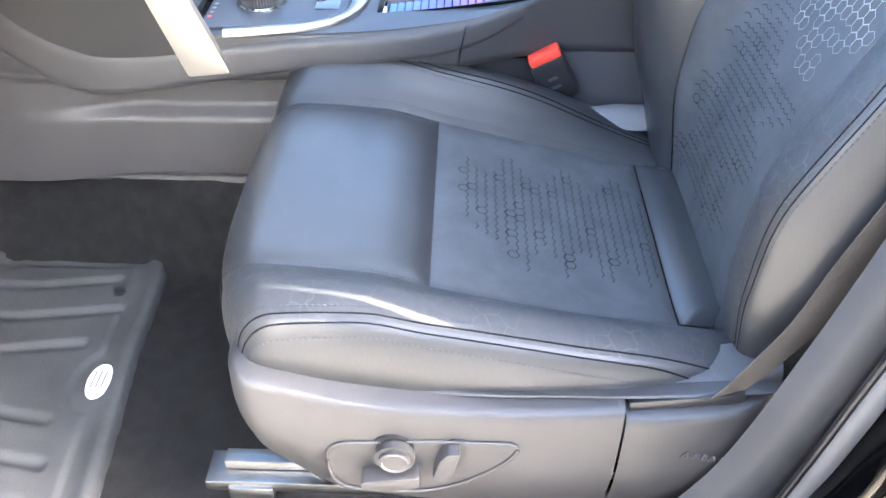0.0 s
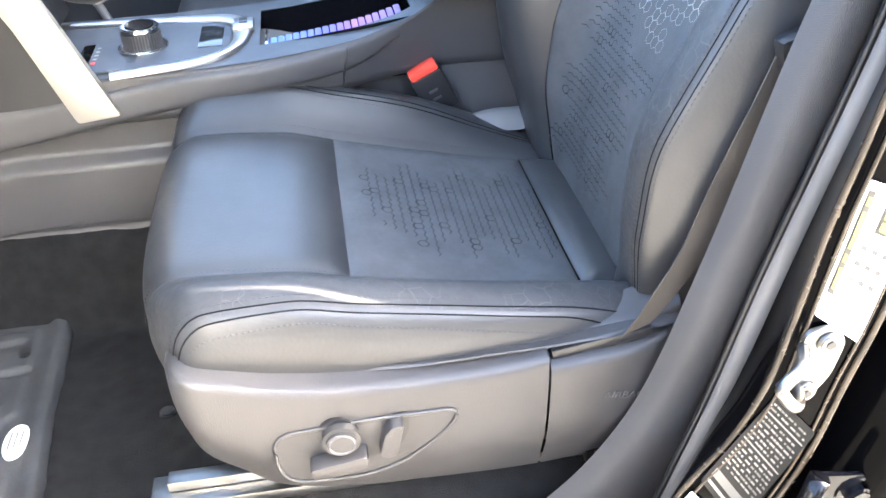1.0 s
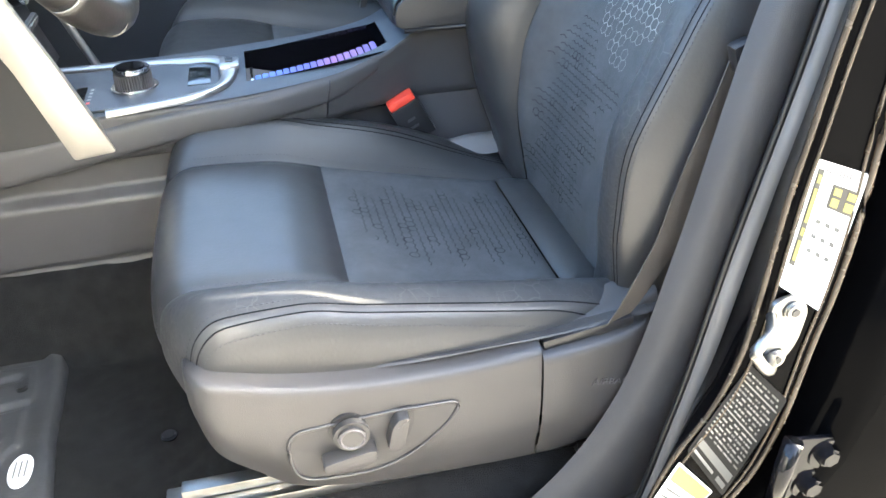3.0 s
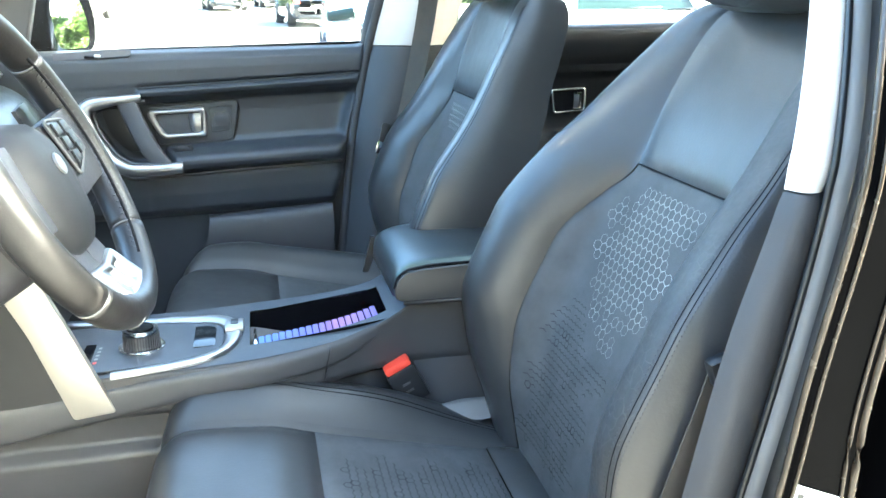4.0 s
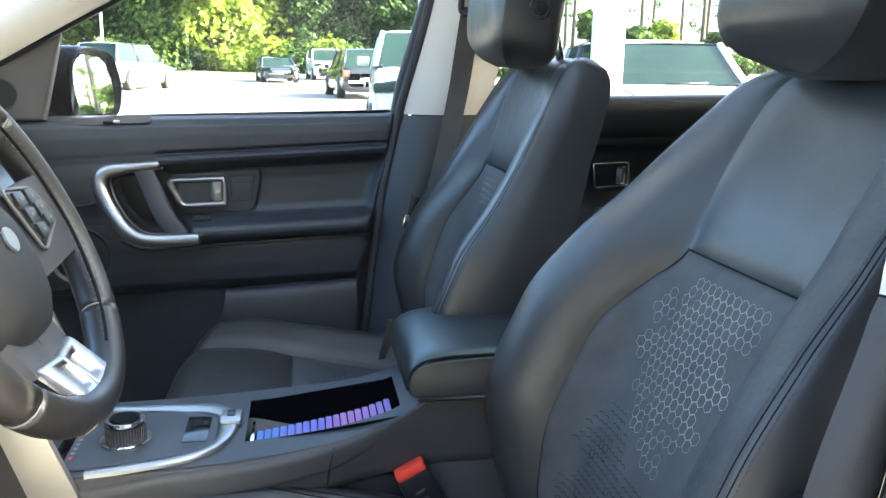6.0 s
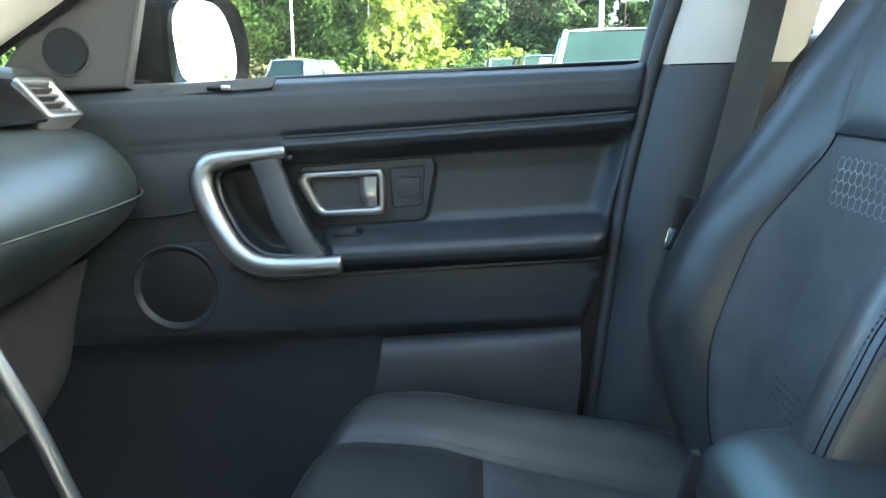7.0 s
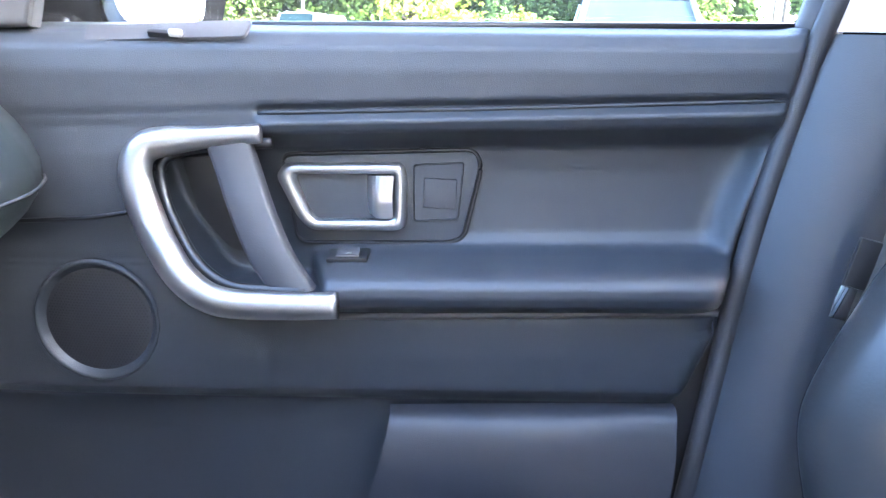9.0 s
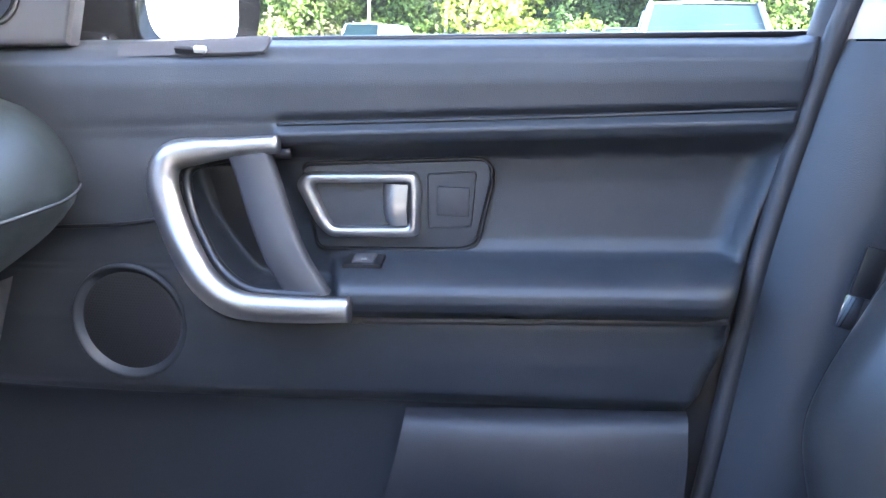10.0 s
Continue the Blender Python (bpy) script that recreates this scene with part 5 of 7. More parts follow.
lip_rows = [[(a[0], MID - 0.122 * 1.0, a[1] + 0.004), (a[0] * 0.85 + b[0] * 0.15, MID - 0.130, a[1] * 0.85 + b[1] * 0.15), (a[0] * 0.2 + b[0] * 0.8, MID - 0.132, a[1] * 0.2 + b[1] * 0.8), (b[0], MID - 0.128, b[1]), (b[0], MID - 0.118, b[1] - 0.002)] for a, b in zip(LT, LB)]
lip_rows = [[(x, MID + (y - MID) * float(con_w(x)) * (0.97 if i == len(lip_rows) - 1 else 1), z) for x, y, z in r_] for i, r_ in enumerate(lip_rows)]
rows_surface("side_lip", lip_rows, CONSOLE, con, "grey plastic lip along the console", n=6, m=4)
# flat plate over the open pocket; its shade is put in as black colour
part("pocket_shade", plate_bm([(-0.62, 1.003, 0.86), (-0.60, 1.003, 0.79), (-0.49, 1.003, 0.72), (-0.40, 1.003, 0.685), (-0.29, 1.003, 0.69), (-0.30, 1.003, 0.74), (-0.345, 1.003, 0.86)], (0, 0.003, 0), 0), PLASTIC_BLACK, con, "flat black plate for the shaded pocket beside the brace")
# the deck leaves an opening for the storage tray
deck_strip(-0.62, -0.030, -1, 1, 40)
deck_strip(0.192, 0.60, -1, 1, 30)
deck_strip(-0.030, 0.192, -1, -0.56)
deck_strip(-0.030, 0.192, 0.64, 1)
y0, y1 = MID - 0.56 * 0.123, MID + 0.64 * 0.123
tray = bmesh.new()
tv = [tray.verts.new(p) for p in [(x, y, 0.672) for x, y in ((-0.030, y0), (0.192, y0), (0.192, y1), (-0.030, y1))] + [(x, y, con_top(x) - 0.001) for x, y in ((-0.030, y0), (0.192, y0), (0.192, y1), (-0.030, y1))]]
for f_ in ((0, 1, 2, 3), (0, 1, 5, 4), (1, 2, 6, 5), (2, 3, 7, 6), (3, 0, 4, 7)):
    tray.faces.new([tv[i] for i in f_])
tr_ = part("storage_tray", tray, GLOSS_BLACK, con, "glossy black storage tray", smooth=False)
for k in range(18):
    x = -0.012 + k * 0.0112
    part("tambour_slat", box_bm((x, y0 + 0.036 + 0.0012 * k, con_top(x) - 0.016), (0.0098, 0.062 + 0.0024 * k, 0.004), 0.0015, rot=(0, -2.5 - 0.25 * k, 0), seg=1), SLAT_SHEEN, tr_)
part("tray_pull", box_bm((-0.0215, y0 + 0.045, 0.722), (0.005, 0.075, 0.014), 0.002), CHROME, tr_, "chrome tray edge")
# gear panel: recessed dark plate in a silver U, rotary selector, start-stop lens
gp = plate_bm([(x, y, con_top(x) + 0.001) for x, y in round_poly([(-0.34, 1.015), (-0.09, 1.03), (-0.072, 1.065), (-0.072, 1.155), (-0.09, 1.185), (-0.34, 1.205)], 0.02)], (0, 0, 0.003), 0.001)
part("gear_plate", gp, PLASTIC_SOFT, con, "dark gear panel")
ur = [(-0.228, 1.004), (-0.18, 1.010), (-0.115, 1.022), (-0.075, 1.044), (-0.058, 1.078), (-0.056, 1.12), (-0.062, 1.155), (-0.085, 1.182), (-0.13, 1.195), (-0.24, 1.210), (-0.40, 1.218)]
up_ = curve([(x, y, con_top(x) + 0.005) for x, y in ur], 90)
sw_ = smooth1(np.linspace(0, 1, 90), [0, 0.25, 0.40, 0.5, 0.62, 0.75, 1], [0.0075, 0.0085, 0.014, 0.015, 0.010, 0.006, 0.005])
sv_ = []
for i in range(90):  # a flat band with a rounded rim
    tn_ = up_[min(i + 1, 89)] - up_[max(i - 1, 0)]
    sd_ = np.cross(tn_, (0, 0, 1)); sd_ /= np.linalg.norm(sd_)
    sv_ += [up_[i] + sd_ * sw_[i] * a + np.array([0, 0, b]) for a, b in ((-1, -0.004), (-1, 0.001), (-0.8, 0.003), (0.6, 0.0045), (0.95, 0.003), (1, -0.004))]
mesh("silver_surround", sv_, grid_faces(90, 6), ALU, con, "satin silver surround")
part("surround_clip", box_bm((-0.054, 1.135, con_top(-0.054) + 0.009), (0.030, 0.045, 0.008), 0.003), ALU, con)
part("clip_slot", box_bm((-0.054, 1.142, con_top(-0.054) + 0.0135), (0.012, 0.02, 0.002), 0.0005), PLASTIC_BLACK, con)
part("small_screen", box_bm((-0.100, 1.115, con_top(-0.10) + 0.0045), (0.034, 0.085, 0.003), 0.001), SCREEN, con, "small dark glossy window")
knob_c = Vector((-0.195, 1.098, con_top(-0.195) + 0.004))
part("selector_base", disc_bm(knob_c + Vector((0, 0, 0.003)), (0, 0, 1), 0.035, 0.006, 0.002, 48), CHROME, con, "chrome selector base")
sel = part("gear_selector", disc_bm(knob_c + Vector((0, 0, 0.017)), (0, 0, 1), 0.0265, 0.026, 0.003, 48), PLASTIC_BLACK, con, "ribbed rotary gear selector with chrome cap")
part("selector_cap", disc_bm(knob_c + Vector((0, 0, 0.031)), (0, 0, 1), 0.027, 0.006, 0.002, 48), CHROME, sel, "chrome selector cap")
part("selector_top", disc_bm(knob_c + Vector((0, 0, 0.0345)), (0, 0, 1), 0.020, 0.002, 0.0005, 40), GLOSS_BLACK, sel)
for k in range(40):
    a = 2 * math.pi * k / 40
    part("selector_rib", box_bm(knob_c + Vector((0.0270 * math.cos(a), 0.0270 * math.sin(a), 0.016)), (0.0016, 0.0020, 0.020), 0, rot=(0, 0, math.degrees(a))), PLASTIC, sel)
part("gate_plate", box_bm((-0.265, 1.085, con_top(-0.26) + 0.004), (0.034, 0.085, 0.002), 0.0005), GLOSS_BLACK, con, "gear position strip")
for k in range(5):
    part("gear_mark", box_bm((-0.258, 1.053 + 0.014 * k, con_top(-0.26) + 0.0055), (0.005, 0.006, 0.0006), 0), RED if k == 0 else PRINT, con)
# slanting silver braces down to the console
for s in (-1, 1):
    yb = MID + s * 0.124
    if s > 0:
        tube("brace_edge", curve([(-0.365, yb, 0.950), (-0.328, yb, 0.87), (-0.300, yb, 0.795), (-0.262, yb, 0.70)], 16), 0.007, ALU, con, "thin satin silver brace edge", seg=8)
        continue
    b1 = [(-0.44, 1.02), (-0.375, 0.905), (-0.328, 0.80), (-0.283, 0.666), (-0.224, 0.673), (-0.276, 0.81), (-0.314, 0.90), (-0.37, 1.02)]
    part("brace", plate_bm([(x, yb - s * 0.012 * 0 + 0 * z, z) for x, z in round_poly(b1, 0.006)], (0, s * 0.012, 0), 0.003), SILVER, con, "slanting satin silver brace")
# joint line in the side and the carpeted lower wall
tube("side_joint", [(0.092, MID - 0.1085, 0.738), (0.090, MID - 0.1118, 0.725), (0.086, MID - 0.1128, 0.708), (0.083, MID - 0.104, 0.680)], 0.0014, PLASTIC_BLACK, con, seg=5)
# rear pedestal and armrest
ped = [[(x, MID + y, z) for y, z in ((-0.055, zb), (-0.056, zb + 0.12), (-0.056, zt - 0.02), (-0.050, zt), (0.0, zt), (0.118, zt), (0.124, zt - 0.02), (0.128, zb))] for x, zb, zt in ((0.225, 0.60, 0.795), (0.28, 0.52, 0.80), (0.45, 0.44, 0.803), (0.62, 0.44, 0.803))]
rows_surface("armrest_pedestal", ped, PLASTIC, con, "dark plastic armrest pedestal", n=6, m=5)
arm = thing("armrest", (0.45, MID + 0.03, 0.82), "padded black leather armrest lid on the console", "armrest")
ARM_SIDE = [(0.62, 0.801), (0.207, 0.801), (0.198, 0.806), (0.196, 0.820), (0.200, 0.836), (0.212, 0.847), (0.235, 0.853), (0.30, 0.857), (0.62, 0.860)]
ARM_LEATHER = mat("armrest_leather", (0.017, 0.018, 0.020), 0.36, mottle=(9, 0.18), grain=(260, 0.00028), rough_var=0.06)
sheen = ARM_LEATHER.node_tree.nodes["Principled BSDF"]
sheen.inputs["Thin Film Thickness"].default_value, sheen.inputs["Thin Film IOR"].default_value = 475, 1.55
part("armrest_side", plate_bm([(x, 1.040, z) for x, z in ARM_SIDE], (0, -0.012, 0), 0.004, 3), LEATHER, arm, "padded side band")
pad = [(0.62, 0.866), (0.40, 0.866), (0.28, 0.8635), (0.226, 0.857), (0.205, 0.846), (0.196, 0.832), (0.195, 0.816), (0.198, 0.804), (0.24, 0.801)]
rows_a = []
for y, dz, dx in ((1.036, -0.005, 0.003), (1.041, -0.001, 0.001), (1.055, 0.002, 0.0), (1.10, 0.004, 0.0), (1.16, 0.004, 0.0), (1.22, 0.003, 0.0), (1.262, 0.000, 0.001), (1.282, -0.006, 0.005), (1.291, -0.020, 0.012), (1.293, -0.040, 0.016)):
    rows_a.append([(x + dx, y, max(0.8015, z + dz * min(1, max(0, (z - 0.80) / 0.03)))) for x, z in pad])
rows_surface("armrest_lid", rows_a, ARM_LEATHER, arm, "black leather lid with a coloured sheen", n=4, m=4)
tube("armrest_seam", curve([(x, 1.0335, z + 0.002) for x, z in ARM_SIDE[3:]], 50), 0.0022, THREAD_BLACK, arm, seg=6)
tube("armrest_gap", [(0.21, 1.032, 0.798), (0.56, 1.032, 0.798)], 0.004, PLASTIC_BLACK, arm, seg=6)
part("hinge_bracket", plate_bm([(0.192, 1.262, 0.842), (0.198, 1.262, 0.842), (0.196, 1.262, 0.80), (0.186, 1.262, 0.775), (0.176, 1.262, 0.775)], (0, 0.012, 0), 0.002), PLASTIC_BLACK, arm, "dark lid bracket")
# belt buckles by the console
def buckle(x, y, z, lean, label):
    b = thing("belt_buckle", (x, y, z - 0.1), label, "belt buckle", group="belt buckles")
    part("buckle_body", box_bm((x + 0.012, y, z - 0.030), (0.05, 0.028, 0.066), 0.005, rot=(0, lean, 0)), PLASTIC_BLACK, b, "black buckle body")
    part("release_button", box_bm((x - 0.006, y, z + 0.004), (0.046, 0.024, 0.014), 0.004, rot=(0, lean, 0)), RED, b, "red release button")
    part("buckle_stalk", box_bm((x + 0.045, y, z - 0.11), (0.03, 0.012, 0.13), 0.004, rot=(0, lean, 0)), PLASTIC_BLACK, b)
    for k in range(2):
        part("buckle_mark", box_bm((x + 0.008 + 0.006 * k, y - 0.0145, z - 0.025 - 0.012 * k), (0.014, 0.001, 0.004), 0, rot=(0, lean, 0)), PLASTIC, b)


buckle(0.208, 1.052, 0.678, -28, "black seat belt buckle with a red button beside the driver's seat")

# ---- dashboard ----
DASH = mat("dash_skin", (0.0200, 0.0255, 0.0272), 0.38, mottle=(4, 0.1), grain=(700, 0.0003))
dash = thing("dashboard", (-0.7, MID, 0.8), "dark soft-touch dashboard with satin vents", "dashboard")
# outline in x and z from the windscreen over the top, down the face to the knee panel
DO = [(-1.00, 1.10), (-0.85, 1.150), (-0.70, 1.165), (-0.60, 1.155), (-0.566, 1.135), (-0.560, 1.10), (-0.535, 1.080), (-0.475, 1.060), (-0.437, 1.022), (-0.426, 0.98), (-0.455, 0.94), (-0.53, 0.885), (-0.60, 0.84), (-0.66, 0.76), (-0.70, 0.62)]


def dash_at(y):
    e = abs(y - MID) / 0.70
    pull = -0.05 * max(0, e - 0.82) / 0.18
    mid = math.exp(-((y - MID) / 0.2) ** 4)
    return [(x + pull * (1 if z < 1.13 else 0.3) - 0.02 * mid * (z > 0.9), y, z) for x, z in DO]


rows_surface("dash_body", [dash_at(y) for y in (0.44, 0.53, 0.70, 0.90, 1.0, MID, 1.26, 1.40, 1.60, 1.76, 1.845)], DASH, dash, "dark soft-touch dash moulding", n=5, m=4)
tube("dash_stitch", curve([(-0.430, 1.33, 0.985), (-0.424, 1.55, 0.985), (-0.432, 1.72, 0.985), (-0.456, 1.80, 0.985), (-0.478, 1.84, 0.985)], 40), 0.0018, THREAD_DARK, dash, seg=5)
def air_vent(yc, w):
    """A satin box frame leaning back on the dash, with a dark mouth and slanting vanes."""
    lean, c0 = radians(40), np.array([-0.551, yc, 1.114])
    dn, nrm = np.array([math.sin(lean), 0, -math.cos(lean)]), np.array([math.cos(lean), 0, math.sin(lean)])
    def at(y, d, n):
        return Vector(c0 + dn * d + nrm * n + np.array([0, y, 0]))
    out_ = round_poly([(-w, -0.034), (w, -0.034), (w, 0.034), (-w, 0.034)], 0.008, 4)
    inn = round_poly([(-w + 0.012, -0.025), (w - 0.012, -0.025), (w - 0.012, 0.025), (-w + 0.012, 0.025)], 0.005, 4)
    rings = [[at(*p, -0.02) for p in out_], [at(*p, 0.006) for p in out_], [at(p[0] * 0.95 + q_[0] * 0.05, p[1] * 0.93 + q_[1] * 0.07, 0.009) for p, q_ in zip(out_, inn)], [at(*p, 0.008) for p in inn], [at(*p, -0.018) for p in inn]]
    v = mesh("air_vent", [p for r in rings for p in r], grid_faces(5, len(out_), True), ALU, dash, "satin framed air vent")
    part("vent_mouth", plate_bm([at(*p, -0.012) for p in inn], Vector(nrm) * -0.002, 0), PLASTIC_BLACK, v)
    for k in range(4):
        d = (k - 1.5) * 0.0125
        part("vane", plate_bm([at(-w + 0.012, d - 0.0018, 0.004), at(w - 0.012, d - 0.0018, 0.004), at(w - 0.012, d + 0.0018, 0.004), at(-w + 0.012, d + 0.0018, 0.004)], Vector(nrm) * -0.014, 0.0005), PLASTIC, v)


air_vent(1.745, 0.046)
part("glossy_strip", plate_bm([(-0.572, 1.30, 1.139), (-0.572, 1.695, 1.139), (-0.528, 1.695, 1.088), (-0.528, 1.30, 1.088)], (0.004, 0, 0.0045), 0.001), GLOSS_BLACK, dash, "glossy black dash strip")
# centre stack: screen, climate panel with dials and keys
stk = part("stack_housing", plate_bm([(x, 1.016, z) for x, z in ((-0.48, 1.10), (-0.42, 1.03), (-0.388, 0.96), (-0.342, 0.81), (-0.320, 0.745), (-0.62, 0.72), (-0.62, 1.10))], (0, 0.228, 0), 0.006), PLASTIC_BLACK, dash, "dark centre stack")
part("touch_screen", box_bm((-0.432, MID, 1.045), (0.012, 0.19, 0.11), 0.004, rot=(0, 30, 0)), SCREEN, stk, "dark touch screen")
for z, x in ((0.955, -0.385), (0.918, -0.373), (0.81, -0.340)):
    part("key_panel", box_bm((x, MID, z), (0.008, 0.20, 0.022), 0.002, rot=(0, 17, 0)), PLASTIC_BLACK, stk)
    for k in range(6):
        part("key", box_bm((x + 0.004, MID - 0.085 + 0.034 * k, z), (0.006, 0.026, 0.013), 0.0015, rot=(0, 17, 0)), PLASTIC, stk)
part("key_strip", box_bm((-0.379, MID, 0.937), (0.008, 0.20, 0.007), 0.002, rot=(0, 17, 0)), ALU, stk, "satin strip")
for s in (-1, 1):
    dl = part("climate_dial", disc_bm((-0.354, MID + s * 0.07, 0.864), (1, 0, 0.3), 0.026, 0.024, 0.004, 32), PLASTIC_BLACK, stk, "round climate dial")
    part("dial_ring", disc_bm((-0.344, MID + s * 0.07, 0.867), (1, 0, 0.3), 0.0275, 0.007, 0.002, 32), CHROME, dl, "chrome dial ring")
    part("dial_face", disc_bm((-0.340, MID + s * 0.07, 0.8682), (1, 0, 0.3), 0.022, 0.003, 0.001, 32), SCREEN, dl)
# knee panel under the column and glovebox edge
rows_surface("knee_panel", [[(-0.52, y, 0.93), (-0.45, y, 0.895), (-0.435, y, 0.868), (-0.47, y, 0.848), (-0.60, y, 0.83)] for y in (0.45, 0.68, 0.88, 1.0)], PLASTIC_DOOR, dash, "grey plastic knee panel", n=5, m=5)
rows_surface("glovebox", [[(-0.56, y, 0.88), (-0.585, y, 0.80), (-0.61, y, 0.70), (-0.66, y, 0.62)] for y in (1.30, 1.5, 1.7, 1.83)], PLASTIC, dash, "dark glovebox lid", n=5, m=5)


# ---- steering wheel ----
sw = thing("steering_wheel", (-0.31, 0.785, 1.02), "black leather steering wheel with silver lower spoke", "steering wheel")
WC, WR = np.array([-0.2116, 0.7367, 1.0925]), 0.172
wt = radians(25.2)
wn, wu, wy = np.array([math.cos(wt), 0, math.sin(wt)]), np.array([-math.sin(wt), 0, math.cos(wt)]), np.array([0, 1.0, 0])


def on_wheel(a, r, d=0.0):
    """a: degrees from the top towards the passenger side."""
    return WC + r * (math.cos(radians(a)) * wu + math.sin(radians(a)) * wy) + d * wn


def rim_arc(name, a0, a1, material, rr, label=""):
    n_ = max(4, int(abs(a1 - a0) / 3))
    return tube(name, [on_wheel(a, WR) for a in np.linspace(a0, a1, n_)], rr, material, sw, label, seg=16, up=tuple(wn), flat=1.12)


WHEEL_LEATHER = mat("wheel_leather", (0.014, 0.0128, 0.012), 0.38, mottle=(25, 0.2), grain=(300, 0.00025))
PERF = mat("pierced_leather", (0.017, 0.0155, 0.015), 0.40, mottle=(25, 0.2), grain=(500, 0.0002))
rim_arc("rim_grip", 54, 133, PERF, 0.0172, "pierced leather rim grip")
rim_arc("rim_grip", -133, -54, WHEEL_LEATHER, 0.0172, "smooth worn leather rim grip")
rim_arc("rim_top", -54, 54, WHEEL_LEATHER, 0.0168)
rim_arc("rim_bottom", 133, 227, WHEEL_LEATHER, 0.0176, "smooth leather lower rim")
for a in (54, 133, 197, 227, 306):
    tube("rim_seam", [on_wheel(a, WR) + 0.0178 * (math.cos(b) * wn + math.sin(b) * (on_wheel(a, 1) - WC)) for b in np.linspace(0, 6.283, 20, endpoint=False)], 0.0012, SEAL, sw, closed=True, seg=5)
for s in (-1, 1):
    zig = []
    for i, a in enumerate(np.linspace(52, 150, 62)):
        b = radians(35 + (16 if i % 2 else -16))
        zig.append(on_wheel(s * a, WR) + 0.0178 * (-math.cos(b) * (on_wheel(s * a, 1) - WC) + math.sin(b) * wn))
    tube("lacing", zig, 0.0011, THREAD, sw, "zigzag lacing thread", seg=5)
    tube("lacing_groove", [on_wheel(s * a, WR) + 0.0170 * (-math.cos(radians(35)) * (on_wheel(s * a, 1) - WC) + math.sin(radians(35)) * wn) for a in np.linspace(50, 152, 60)], 0.0022, THREAD_BLACK, sw, seg=6)
# hub with airbag cover, spokes, switch pods
def wheel_at(y, u, d):
    """A point in the wheel's own axes: across, up, and out towards the driver."""
    return WC + y * wy + u * wu + d * wn


hub_v = []
for r, d in ((0.0005, 0.052), (0.03, 0.051), (0.055, 0.046), (0.072, 0.036), (0.080, 0.018), (0.082, -0.02)):
    for k in range(40):
        a = 2 * math.pi * k / 40
        sq = (abs(math.cos(a)) ** 3 + abs(math.sin(a)) ** 3) ** (-1 / 3)
        low = 1 - 0.18 * max(0, -math.cos(a))
        hub_v.append(wheel_at(0.92 * r * min(sq, 1.18) * math.sin(a) * low, -0.024 + r * 0.95 * min(sq, 1.18) * math.cos(a), d - 0.042))
mesh("airbag_cover", hub_v, grid_faces(6, 40, True), HUB, sw, "dark airbag cover")
badge = disc_bm(Vector(wheel_at(0.0, -0.006, 0.0105)), Vector(wn), 0.012, 0.003, 0.001, 32)
part("badge", badge, ALU, sw, "oval metal badge, unlettered")
